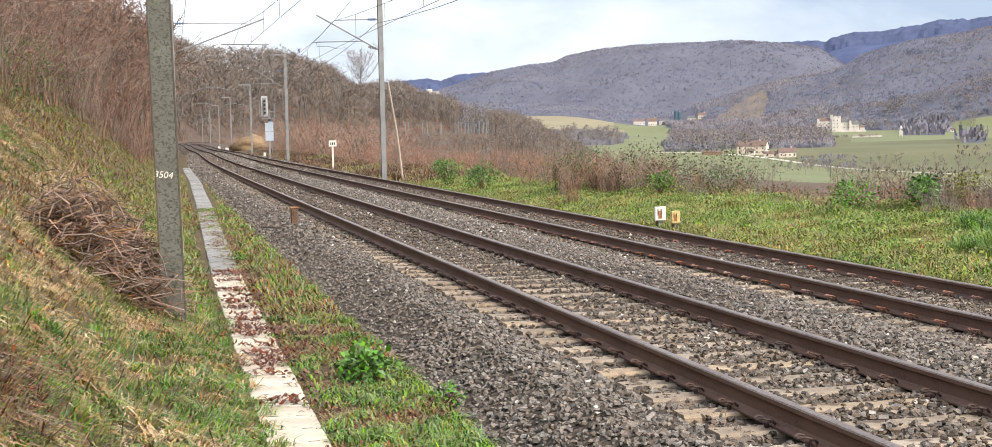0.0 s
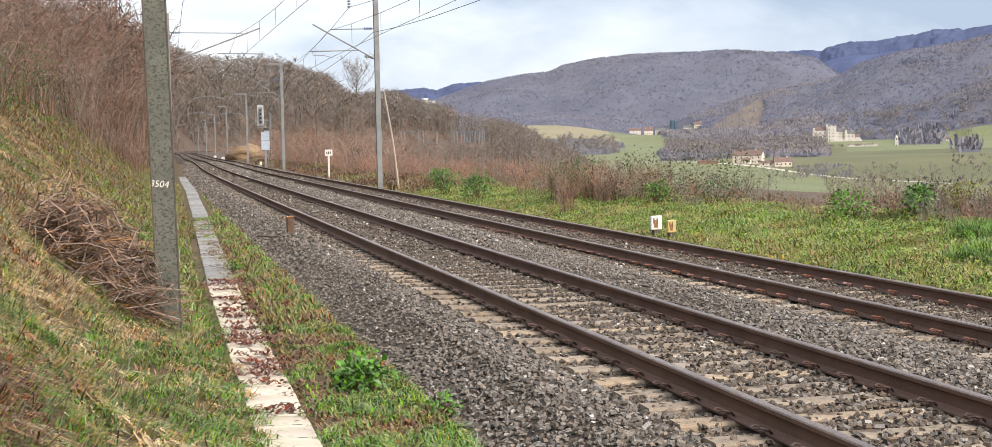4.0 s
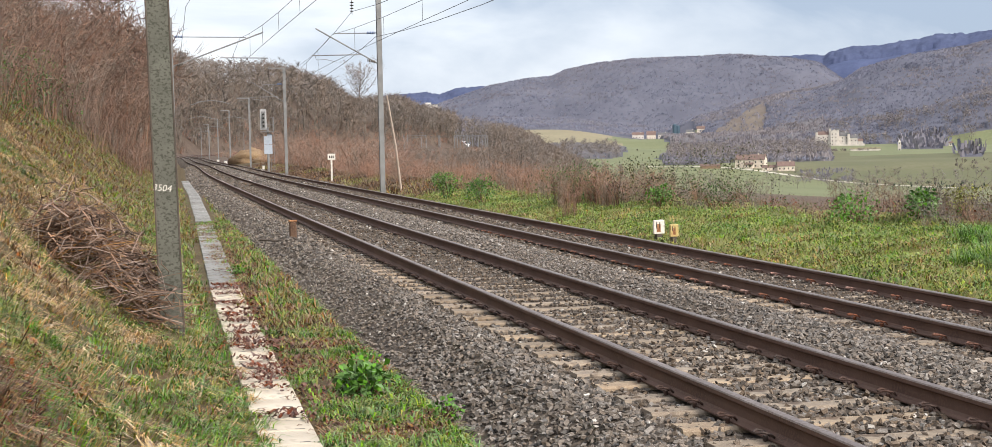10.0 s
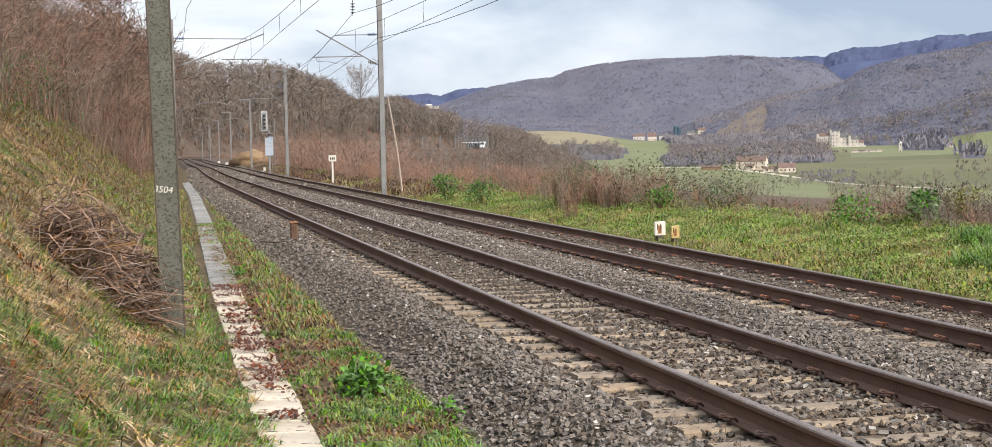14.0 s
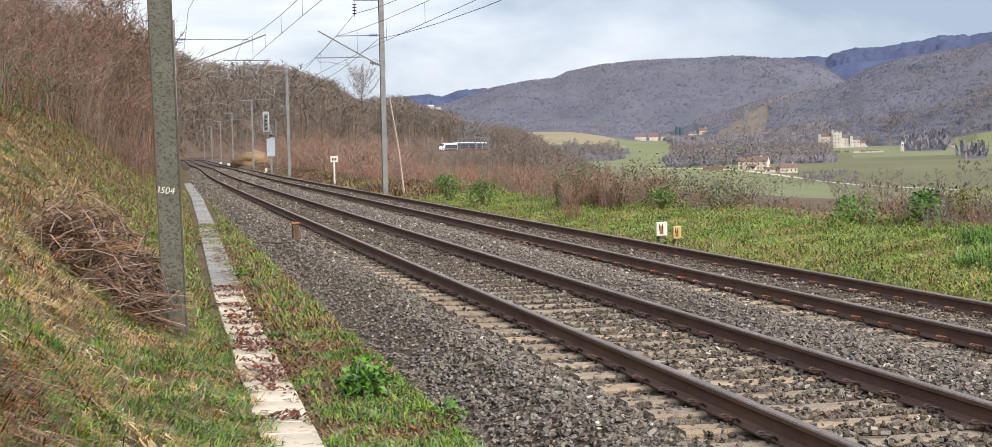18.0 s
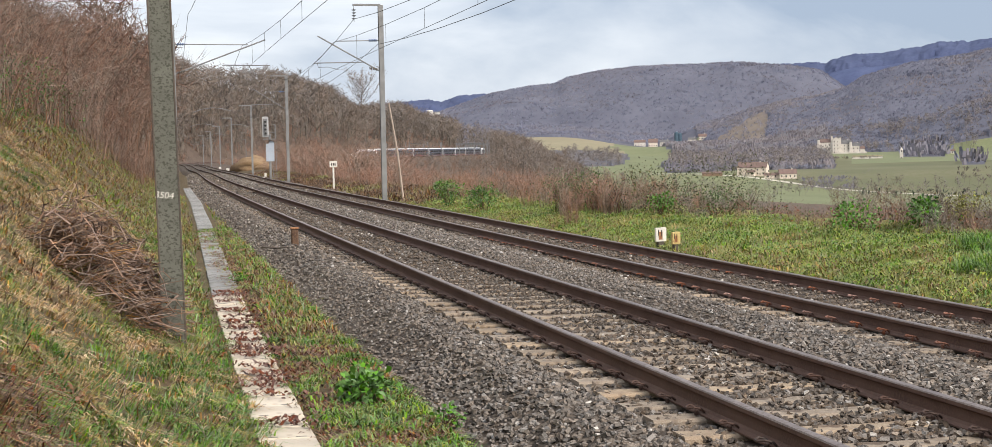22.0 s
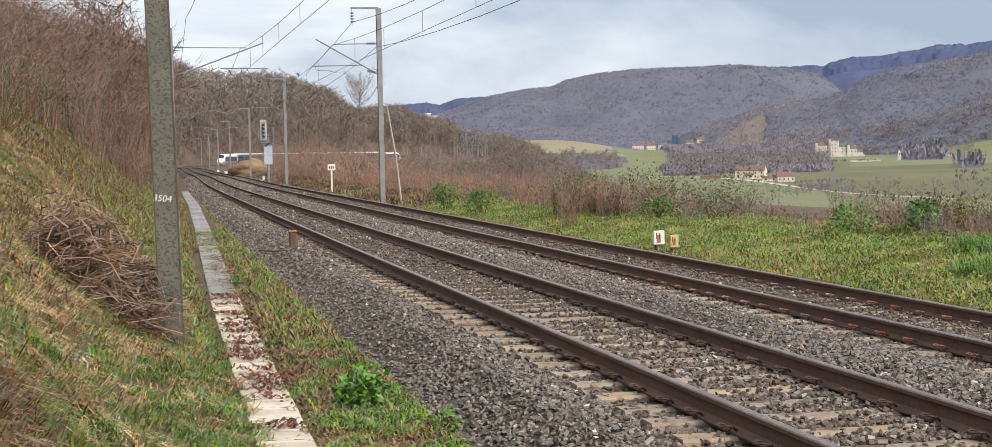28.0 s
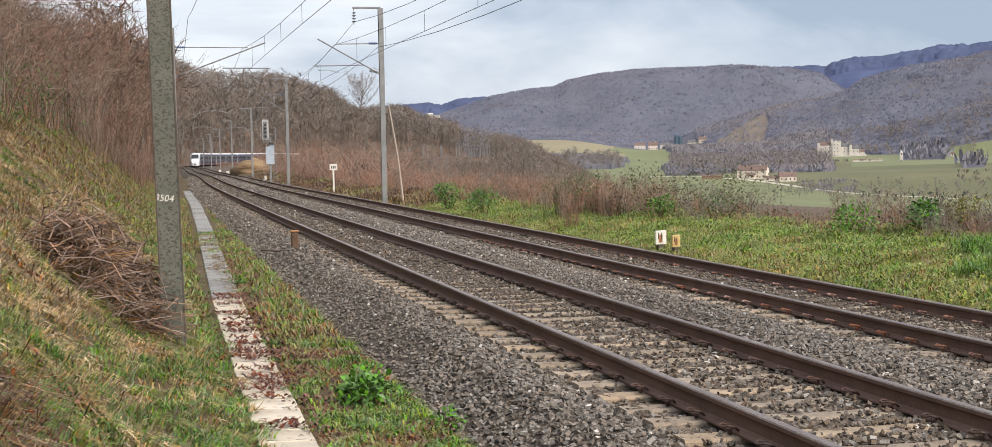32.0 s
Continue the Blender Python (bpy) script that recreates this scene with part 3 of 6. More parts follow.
_v, _f = swept(S_BED, list(zip(BED_O, BED_Z)))
tagged(new("ballast_bed", np_mesh("ballast_bed", _v, _f, M["ballast"], smooth=True)), "grey crushed stone ballast bed under two tracks", "ballast", kind="structure")

HEAD = [(0.036, -0.012), (0.030, -0.002), (0.012, 0.0), (-0.012, 0.0), (-0.030, -0.002), (-0.036, -0.012), (-0.0355, -0.038), (-0.010, -0.052),
        (-0.0083, -0.09), (-0.010, -0.132), (-0.030, -0.150), (-0.075, -0.160), (-0.075, -0.172), (0.075, -0.172), (0.075, -0.160),
        (0.030, -0.150), (0.010, -0.132), (0.0083, -0.09), (0.010, -0.052), (0.0355, -0.038)]
S_RAIL = np.concatenate([np.arange(-12, 120, 1.5), np.arange(120, 1250, 3)])


def build_track(centre, drop, name, label, phase, clip_mat):
    track = thing(name, label, "railway track", "tracks of the line")
    for side in (-1, 1):
        off, dz = centre + side * GAUGE, drop - side * CANT * GAUGE
        v, f = swept(S_RAIL, [(off + a, dz + c) for a, c in HEAD], True)
        n = len(HEAD)
        idx = np.where((np.arange(len(f)) % n) < 5, 1, 0)
        part("rail", np_mesh("rail", v, f, [M["rail_side"], M["rail_top"]], idx, False), None, track)
    # sleepers near by are pieces of their own, those far off are joined
    g = Geo()
    half = [(-1.21, 0.118), (-0.45, 0.118), (-0.3, 0.105), (0.3, 0.105), (0.45, 0.118), (1.21, 0.118)]
    top, bot = -0.176, -0.36
    ring = []
    for x, w in half:
        ztop = top if abs(x) > 0.4 else top - 0.006
        ring.append([(x, -w, bot), (x, -w, ztop - 0.02), (x, -w + 0.018, ztop), (x, w - 0.018, ztop), (x, w, ztop - 0.02), (x, w, bot)])
    vs = [p for r in ring for p in r]
    fs = [(5, 4, 3, 2, 1, 0), tuple(range(30, 36))]
    for i in range(5):
        fs += [(i * 6 + j, i * 6 + j + 1, i * 6 + j + 7, i * 6 + j + 6) for j in range(5)]
    g.add(vs, fs)
    sleeper = g.mesh("sleeper", M["sleeper"])
    c = Geo()                                     # a spring clip: a bent bar on its shoulder
    arc = [(-0.01, -0.035, -0.152), (0.025, -0.055, -0.125), (0.075, -0.052, -0.112), (0.112, -0.022, -0.122), (0.112, 0.022, -0.122), (0.075, 0.052, -0.112), (0.025, 0.055, -0.125), (-0.01, 0.035, -0.152)]
    c.tube(arc, 0.0085, 6)
    c.box(0.025, -0.016, -0.178, 0.05, 0.016, -0.14, 0.005)
    clip = c.mesh("clip", clip_mat)
    s_near = [phase + 0.6 * k for k in range(int((6 - phase) / 0.6), int((92 - phase) / 0.6))]
    for s in s_near:
        ob = part("sleeper", sleeper, None, track)
        ob.matrix_basis = Matrix.Translation(on_line(s, centre, drop + random.uniform(-0.01, 0.004) - float(np.interp(s, [16, 26], [0, 0.034])))) @ pose(0, 0, 0, 0, math.degrees(CANT), line_turn(s) + random.uniform(-0.5, 0.5))
        if s < 34:
            for side in (-1, 1):
                for face in (-1, 1):
                    part("spring_clip", clip, None, ob, m=pose(side * GAUGE + face * 0.062, 0, 0.006, 0, 0, (0 if face > 0 else 180) + random.uniform(-5, 5)))
    base = np.array([p for p in vs])
    tri = [(f[0], f[i], f[i + 1]) for f in fs for i in range(1, len(f) - 1)]
    s_far = np.arange(s_near[-1] + 0.6, 330, 0.6)
    vv = np.concatenate([on_line_np(np.full(len(base), s) + base[:, 1], centre + base[:, 0], drop - 0.04 + base[:, 2]) for s in s_far])
    ff = np.concatenate([np.array(tri) + k * len(base) for k in range(len(s_far))])
    tagged(part("sleeper_run", np_mesh("sleeper_run", vv, ff, M["sleeper"]), None, track), kind="stuff")
    return track


build_track(0.0, 0.0, "railway_track", "two worn brown steel rails on pale concrete sleepers in ballast", 0.074, M["clip"])
build_track(GAP, DROP2, "railway_track", "two brown rails with orange rusted spring clips in ballast", 0.33, M["clip_new"])


# ---- ballast stones ----
def stone_shapes(n=7):
    rng = np.random.RandomState(3)
    cube = np.array([(x, y, z) for z in (-1, 1) for y in (-1, 1) for x in (-1, 1)], float)
    quads = [(0, 2, 3, 1), (4, 5, 7, 6), (0, 1, 5, 4), (1, 3, 7, 5), (3, 2, 6, 7), (2, 0, 4, 6)]
    out = []
    for _ in range(n):
        v = cube * rng.uniform(0.4, 1.05, (8, 3)) * np.array([1.15, rng.uniform(0.6, 0.85), rng.uniform(0.45, 0.65)])
        f = []
        for q in quads:
            f += [(q[0], q[1], q[2]), (q[0], q[2], q[3])] if rng.rand() < 0.5 else [(q[0], q[1], q[3]), (q[1], q[2], q[3])]
        out.append((v, np.array(f)))
    return out


def tumble(n, rng):
    """Turns about z with a limited tilt, as stones lie."""
    a, t, d = rng.uniform(0, 6.28, n), rng.normal(0, 0.42, n), rng.normal(0, 0.42, n)
    ca, sa, ct, st, cd, sd = np.cos(a), np.sin(a), np.cos(t), np.sin(t), np.cos(d), np.sin(d)
    z, o = np.zeros(n), np.ones(n)
    rz = np.stack([np.stack([ca, -sa, z], -1), np.stack([sa, ca, z], -1), np.stack([z, z, o], -1)], 1)
    rx = np.stack([np.stack([o, z, z], -1), np.stack([z, ct, -st], -1), np.stack([z, st, ct], -1)], 1)
    ry = np.stack([np.stack([cd, z, sd], -1), np.stack([z, o, z], -1), np.stack([-sd, z, cd], -1)], 1)
    return rz @ rx @ ry


STONES = stone_shapes()
_o = np.array([(1, 0, 0), (0, 1, 0), (-1, 0, 0), (0, -1, 0), (0, 0, 0.8), (0, 0, -0.8)], float)
_of = np.array([(0, 1, 4), (1, 2, 4), (2, 3, 4), (3, 0, 4), (1, 0, 5), (2, 1, 5), (3, 2, 5), (0, 3, 5)])
PEBBLES = [(_o * np.random.RandomState(k).uniform(0.55, 1.0, (6, 1)), _of) for k in range(5)]


def stone_places(n, s0, s1, o0, o1, rng):
    u = rng.rand(n)
    s, o = s0 + (s1 - s0) * u, rng.uniform(o0, o1, n)
    keep = np.ones(n, bool)
    for centre, phase, outside, inside in ((0.0, 0.074, 0.62, 0.09), (GAP, 0.33, 0.85, 0.12)):
        d = np.abs(o - centre)
        keep &= np.abs(d - GAUGE) > 0.10
        along = np.abs((s - phase + 0.3) % 0.6 - 0.3)
        on = (along < 0.13) & (d < 1.2)
        chance = np.where(d > GAUGE, np.where(d > GAUGE + 0.27, 0.97, outside), np.where(along > 0.08, inside * 6, inside))
        keep &= ~on | (rng.rand(n) < chance)
    return s[keep], o[keep]


def stone_cloud(name, s, o, size, mats, rng, label, shapes):
    n = len(s)
    r = size * rng.uniform(0.6, 1.35, n)
    bed = np.interp(o, BED_O, BED_Z)
    for centre, phase, drop in ((0.0, 0.074, 0.0), (GAP, 0.33, DROP2)):
        on = (np.abs((s - phase + 0.3) % 0.6 - 0.3) < 0.13) & (np.abs(o - centre) < 1.2)
        bed = np.where(on, np.maximum(bed, drop - 0.184 - np.interp(s, [16, 26], [0, 0.034])), bed)
    p = on_line_np(s, o, bed + r * rng.uniform(-0.1, 0.75, n))
    rot = tumble(n, rng)
    vs, fs, ms, k = [], [], [], 0
    which = rng.randint(len(shapes), size=n)
    for j, (v, f) in enumerate(shapes):
        m = which == j
        c = int(m.sum())
        w = np.einsum("nij,vj->nvi", rot[m], v) * r[m][:, None, None] + p[m][:, None, :]
        vs.append(w.reshape(-1, 3))
        fs.append((f[None] + (np.arange(c) * len(v))[:, None, None] + k).reshape(-1, 3))
        grey = (o[m] < -1.2) | ((o[m] > 1.25) & (o[m] < 2.6)) | (rng.rand(c) < 0.25)
        ms.append(np.repeat(np.where(rng.rand(c) < 0.022, 1, np.where(grey, 2, 0)), len(f)))
        k += c * len(v)
    me = np_mesh(name, np.concatenate(vs), np.concatenate(fs), mats, np.concatenate(ms))
    return tagged(new(name, me), label, "ballast", kind="stuff")


rng = np.random.RandomState(11)
for s0, s1, dens, size, shapes in ((6.8, 15, 600, 0.0235, STONES), (15, 25, 380, 0.028, PEBBLES), (25, 42, 150, 0.040, PEBBLES), (42, 75, 55, 0.046, PEBBLES), (75, 190, 9, 0.09, PEBBLES)):
    s_, o_ = stone_places(int((s1 - s0) * 8.4 * dens), s0, s1, -2.3, 6.1, rng)
    stone_cloud("ballast_stones", s_, o_, size, [M["stone"], M["stone_light"], M["stone_grey"]], rng, "loose angular grey crushed stones between the rails", shapes)

# ---- plants ----
def scatter(n, s0, s1, o0, o1, rng, power=1.0):
    """Random places on the ground along the line; power > 1 crowds them near s0."""
    s = s0 + (s1 - s0) * rng.rand(n) ** power
    o = rng.uniform(o0, o1, n)
    p = on_line_np(s, o, 0.0)
    p[:, 2] = ground_at(p[:, 0], p[:, 1])
    return p, s, o


def polar_scatter(n, b0, b1, r0, r1, rng):
    b, r = np.radians(rng.uniform(b0, b1, n)), np.sqrt(rng.uniform(r0 ** 2, r1 ** 2, n))
    x, y = r * np.sin(b), r * np.cos(b)
    return np.stack([x, y, ground_at(x, y)], -1), np.degrees(b), r


def blades(name, p, length, width, lean, mats, rng, label, category, mat_pick=None, droop=0.5, downhill=None, heading=None):
    """Grass blades: tapered strips of three triangles that bend over."""
    n = len(p)
    a = rng.uniform(0, 2 * np.pi, n) if heading is None else heading
    d = np.stack([np.cos(a), np.sin(a), np.zeros(n)], -1)
    if downhill is not None:
        d = d + np.array(downhill)[None]
        d /= np.linalg.norm(d, axis=1)[:, None] + 1e-6
    side = np.stack([-d[:, 1], d[:, 0], np.zeros(n)], -1)
    L = (length * rng.uniform(0.5, 1.4, n))[:, None]
    w = width * rng.uniform(0.6, 1.3, n)[:, None]
    le = lean * rng.uniform(0.3, 1.5, n)[:, None]
    mid = p + d * L * 0.45 * le + np.array([0, 0, 1]) * L * 0.55
    tip = p + d * L * (0.45 * le + 0.55 * np.minimum(le + droop, 1.5)) + np.array([0, 0, 1]) * L * (0.55 + 0.45 * np.clip(1 - le * droop * 1.6, -0.6, 1))
    v = np.stack([p - side * w, p + side * w, mid - side * w * 0.8, mid + side * w * 0.8, tip], 1).reshape(-1, 3)
    f = np.array([(0, 1, 3), (0, 3, 2), (2, 3, 4)])
    ff = (f[None] + (np.arange(n) * 5)[:, None, None]).reshape(-1, 3)
    mi = np.repeat(mat_pick if mat_pick is not None else np.zeros(n, int), 3)
    return tagged(new(name, np_mesh(name, v, ff, mats, mi)), label, category, kind="stuff")


class Sticks:
    """Collects tapered three-sided sticks, flat twigs and leaves."""

    def __init__(self):
        self.v, self.f, self.m, self.n = [], [], [], 0

    def put(self, v, f, m):
        self.v.append(np.asarray(v, float))
        self.f.append(np.asarray(f, int) + self.n)
        self.m += [m] * len(f)
        self.n += len(v)

    def stick(self, a, b, ra, rb, m=0):
        a, b = np.asarray(a, float), np.asarray(b, float)
        d = b - a
        u = np.cross(d, (0.3, 0.9, 0.2))
        u /= np.linalg.norm(u) + 1e-9
        w = np.cross(d, u)
        w /= np.linalg.norm(w) + 1e-9
        v = []
        for c, r in ((a, ra), (b, rb)):
            for k in range(3):
                v.append(c + r * (math.cos(2.094 * k) * u + math.sin(2.094 * k) * w))
        self.put(v, [(0, 1, 4), (0, 4, 3), (1, 2, 5), (1, 5, 4), (2, 0, 3), (2, 3, 5)], m)

    def twig(self, a, b, r, m=0, rng=random):
        a, b = np.asarray(a, float), np.asarray(b, float)
        u = np.cross(b - a, (rng.uniform(-1, 1), rng.uniform(-1, 1), rng.uniform(-1, 1)))
        u *= r / (np.linalg.norm(u) + 1e-9)
        self.put([a - u, a + u, b], [(0, 1, 2)], m)

    def arrays(self):
        return np.concatenate(self.v), np.concatenate(self.f), np.array(self.m)


def unit(v):
    return v / (np.linalg.norm(v) + 1e-9)


def bare_tree(seed, height=10.0, spread=0.35, limbs=13, subs=7, twigs=5, twig_r=0.035, fork=0.3, bushy=1.0):
    """A leafless tree: tapered crooked trunk, limbs that rise and fork, fine twigs. Material 0 wood, 1 twigs."""
    r = random.Random(seed)
    t = Sticks()
    pts, p = [np.zeros(3)], np.zeros(3)
    for k in range(5):
        p = p + np.array([r.uniform(-0.05, 0.05) * height * 0.4, r.uniform(-0.05, 0.05) * height * 0.4, height * 0.17])
        pts.append(p)
    rad = [height * 0.016 * (1 - 0.17 * k) for k in range(6)]
    for k in range(5):
        t.stick(pts[k], pts[k + 1], rad[k], rad[k + 1])
    for i in range(limbs):
        h = fork + (1 - fork) * (i + r.random()) / limbs
        k = min(int(h * 5), 4)
        base = pts[k] + (pts[k + 1] - pts[k]) * (h * 5 - k)
        w = i * 2.4 + r.uniform(-0.5, 0.5)
        out = height * spread * (1.15 - 0.75 * h) * r.uniform(0.7, 1.25)
        mid = base + np.array([math.cos(w) * out * 0.6, math.sin(w) * out * 0.6, out * r.uniform(0.3, 0.75)])
        end = mid + np.array([math.cos(w + r.uniform(-.5, .5)) * out * 0.5, math.sin(w + r.uniform(-.5, .5)) * out * 0.5, out * r.uniform(0.45, 1.0)])
        t.stick(base, mid, rad[k] * 0.5, rad[k] * 0.3)
        t.stick(mid, end, rad[k] * 0.3, rad[k] * 0.1)
        for j in range(subs):
            q = (j + r.random()) / subs
            a = base + (mid - base) * (q * 2) if q < 0.5 else mid + (end - mid) * (q * 2 - 1)
            d = unit(np.array([r.gauss(0, 1), r.gauss(0, 1), r.gauss(0.75, 0.6)]))
            ln = height * 0.15 * r.uniform(0.6, 1.25) * bushy
            b = a + d * ln
            t.twig(a, b, twig_r * 1.3, 1, r)
            for _ in range(twigs):
                u = r.uniform(0.25, 1)
                a2 = a + (b - a) * u
                d2 = unit(d * 0.7 + np.array([r.gauss(0, 0.8), r.gauss(0, 0.8), r.gauss(0.3, 0.6)]))
                t.twig(a2, a2 + d2 * ln * r.uniform(0.35, 0.75), twig_r * 0.75, 1, r)
    return t.arrays()


def bare_bush(seed, height=2.0, stems=16, twigs=7, r0=0.012, spread=0.6, arch=0.25):
    """A thicket of thin stems that arch outwards. Material 0 throughout."""
    r = random.Random(seed)
    t = Sticks()
    for _ in range(stems):
        w, lean = r.uniform(0, 6.28), r.uniform(0.05, spread)
        base = np.array([r.uniform(-0.3, 0.3) * height * spread, r.uniform(-0.3, 0.3) * height * spread, -0.1])
        h = height * r.uniform(0.55, 1.15)
        mid = base + np.array([math.cos(w) * lean * h * 0.5, math.sin(w) * lean * h * 0.5, h * 0.55])
        end = mid + np.array([math.cos(w) * (lean + arch) * h * 0.5, math.sin(w) * (lean + arch) * h * 0.5, h * (0.45 - arch * r.uniform(0, 1.2))])
        t.twig(base, mid + (mid - base) * 0.4, r0 * 1.4, 0, r)
        t.twig(mid, end, r0, 0, r)
        for _ in range(twigs):
            u = r.uniform(0.15, 1)
            a = base + (mid - base) * u * 2 if u < 0.5 else mid + (end - mid) * (u * 2 - 1)
            d = unit(np.array([r.gauss(0, 1), r.gauss(0, 1), r.gauss(0.6, 0.7)]))
            t.twig(a, a + d * h * r.uniform(0.12, 0.32), r0 * 0.7, 0, r)
    return t.arrays()


def plant_many(name, shapes, p, scale, mats, rng, label, category, mat_shift=None, z_scale=None, smooth=False):
    """Copies of a few shapes at many places, joined into one mesh of kind stuff."""
    n = len(p)
    which = rng.randint(len(shapes), size=n)
    a = rng.uniform(0, 2 * np.pi, n)
    vs, fs, ms, k = [], [], [], 0
    for j, (v, f, m) in enumerate(shapes):
        sel = np.where(which == j)[0]
        if not len(sel):
            continue
        c, s = np.cos(a[sel])[:, None], np.sin(a[sel])[:, None]
        sc = scale[sel][:, None]
        x = (v[None, :, 0] * c - v[None, :, 1] * s) * sc + p[sel, 0][:, None]
        y = (v[None, :, 0] * s + v[None, :, 1] * c) * sc + p[sel, 1][:, None]
        zs = sc if z_scale is None else sc * z_scale[sel][:, None]
        z = v[None, :, 2] * zs + p[sel, 2][:, None]
        vs.append(np.stack([x, y, z], -1).reshape(-1, 3))
        fs.append((f[None] + (np.arange(len(sel)) * len(v))[:, None, None] + k).reshape(-1, 3))
        mm = np.tile(m, (len(sel), 1))
        if mat_shift is not None:
            mm = mm + mat_shift[sel][:, None]
        ms.append(mm.ravel())
        k += len(sel) * len(v)
    return tagged(new(name, np_mesh(name, np.concatenate(vs), np.concatenate(fs), mats, np.concatenate(ms), smooth)), label, category, kind="stuff")


rng = np.random.RandomState(21)
TREES = [bare_tree(k, 10, 0.30 + 0.02 * k, 12, 6, 4, 0.045) for k in range(5)]
TREES_LOW = [bare_tree(30 + k, 10, 0.26, 8, 4, 3, 0.07, fork=0.22, bushy=1.25) for k in range(6)]
BUSHES = [bare_bush(50 + k, 2.0, 16, 7, 0.011) for k in range(5)]
TALL_BUSHES = [bare_bush(70 + k, 5.5, 20, 16, 0.013, 0.6, 0.25) for k in range(5)]
BUSHES_FAR = [bare_bush(60 + k, 2.4, 12, 5, 0.035, 0.7) for k in range(5)]

# woods on the hill round the far bend
SKY_B = [-5, 1.3, 2.0, 3.4, 4.4, 5.3, 5.8, 6.5, 7.25, 7.6, 8.2, 8.9, 9.7, 10.2, 10.7, 11.6, 12.4, 12.9, 13.4, 14.1, 15.0, 15.6, 16.4, 17.2, 17.5, 18]
SKY_E = [0.09, 0.0706, 0.0622, 0.059, 0.0597, 0.0586, 0.056, 0.0499, 0.0471, 0.0398, 0.033, 0.034, 0.0349, 0.0326, 0.0282, 0.0244, 0.021, 0.0195, 0.0177, 0.0136, 0.0082, 0.0002, -0.0065, -0.0136, -0.0206, -0.0277]


def under_skyline(p, size):
    """Scales of ten metre trees at p that keep below the wood's top line, many of them reaching it."""
    r, b = np.hypot(p[:, 0], p[:, 1]), np.degrees(np.arctan2(p[:, 0], p[:, 1]))
    room = (1.745 + np.interp(b, SKY_B, SKY_E) * r - p[:, 2]) / 10.2
    reach = (room > 0.7) & (room < 3.2) & (rng.rand(len(p)) < 0.6)
    return np.clip(np.where(reach, room * rng.uniform(0.82, 1.02, len(p)), np.minimum(size, room)), 0.25, 2.6)


p, s, o = scatter(1300, 300, 960, -100, -7, rng)
plant_many("hill_woods", TREES_LOW, p, under_skyline(p, rng.uniform(1.15, 1.95, len(p))), [M["bark"], M["hill_twig_grey"], M["bark"], M["hill_twig"]], rng,
           "leafless grey-brown woods on the hill above the line", "trees", 2 * (rng.rand(len(p)) < 0.55).astype(int))
p, s, o = scatter(800, 260, 900, -26, -5.2, rng)
plant_many("hill_scrub", BUSHES_FAR, p, rng.uniform(0.8, 1.9, len(p)), [M["hill_twig"], M["twig_red"]], rng,
           "brown leafless scrub along the foot of the hill", "scrub", (rng.rand(len(p)) < 0.3).astype(int))
p, s, o = scatter(850, 280, 930, -95, -9, rng)
plant_many("hill_undergrowth", BUSHES_FAR, p, rng.uniform(1.3, 2.8, len(p)), [M["hill_twig_grey"], M["hill_twig"]], rng,
           "dense grey-brown undergrowth among the hill trees", "scrub", (rng.rand(len(p)) < 0.5).astype(int))
# slope below the far line
p, s, o = scatter(420, 430, 930, 14, 170, rng)
room = np.interp(s, FINE, LINE_Z) - p[:, 2] + np.where((s > 800) & (o > 30), 9, np.interp(o, [14, 60, 100], [0.5, 2, 6]))
keep = room > 2.5
plant_many("valley_slope_woods", TREES_LOW, p[keep], np.minimum(rng.uniform(0.7, 1.4, len(p)), room / 10.5)[keep], [M["bark"], M["hill_twig_grey"], M["bark"], M["hill_twig"]], rng,
           "leafless woods on the slope down to the valley", "trees", 2 * (rng.rand(int(keep.sum())) < 0.6).astype(int))
p, s, o = scatter(1700, 105, 860, 9.3, 55, rng, 1.25)
plant_many("valley_slope_scrub", BUSHES_FAR, p, rng.uniform(0.55, 1.05, len(p)) * np.where(s < 430, np.interp(o, [9, 12, 20, 30], [0.75, 1.15, 1.3, 1.5]), np.interp(o, [9, 13, 30], [0.5, 0.8, 1.3])), [M["twig"], M["twig_red"]], rng,
           "brown scrub on the slope beside the line", "scrub", (rng.rand(len(p)) < 0.5).astype(int))
# the cut slope above the near track
p, s, o = scatter(120, 130, 330, -34, -9.5, rng)
plant_many("cutting_trees", TREES, p, rng.uniform(0.5, 1.0, len(p)), [M["bark"], M["cutting_brown"], M["bark"], M["cutting_red"]], rng,
           "leafless brown trees on the cutting above the track", "trees", 2 * (rng.rand(len(p)) < 0.6).astype(int))
p, s, o = scatter(75, 125, 270, -11, -6.0, rng)
plant_many("cutting_trees", TREES, p, rng.uniform(0.9, 1.5, len(p)), [M["cutting_brown"], M["cutting_brown"], M["bark"], M["cutting_red"]], rng,
           "tall slender leafless trees above the cutting", "trees", 2 * (rng.rand(len(p)) < 0.5).astype(int))
p, s, o = scatter(560, 38, 260, -20, -6.6, rng)
keep = (s > 60) | (o < -8.5)
p, s, o = p[keep], s[keep], o[keep]
plant_many("cutting_thicket", TALL_BUSHES, p, rng.uniform(0.7, 1.3, len(p)) * np.interp(s, [38, 60, 110, 200], [0.7, 0.85, 1.3, 1.7]), [M["cutting_brown"], M["cutting_red"]], rng,
           "tall reddish brown leafless thicket leaning over the cutting", "scrub", (rng.rand(len(p)) < 0.55).astype(int))
p, s, o = scatter(1500, 16, 150, -24, -8.4, rng, 1.35)
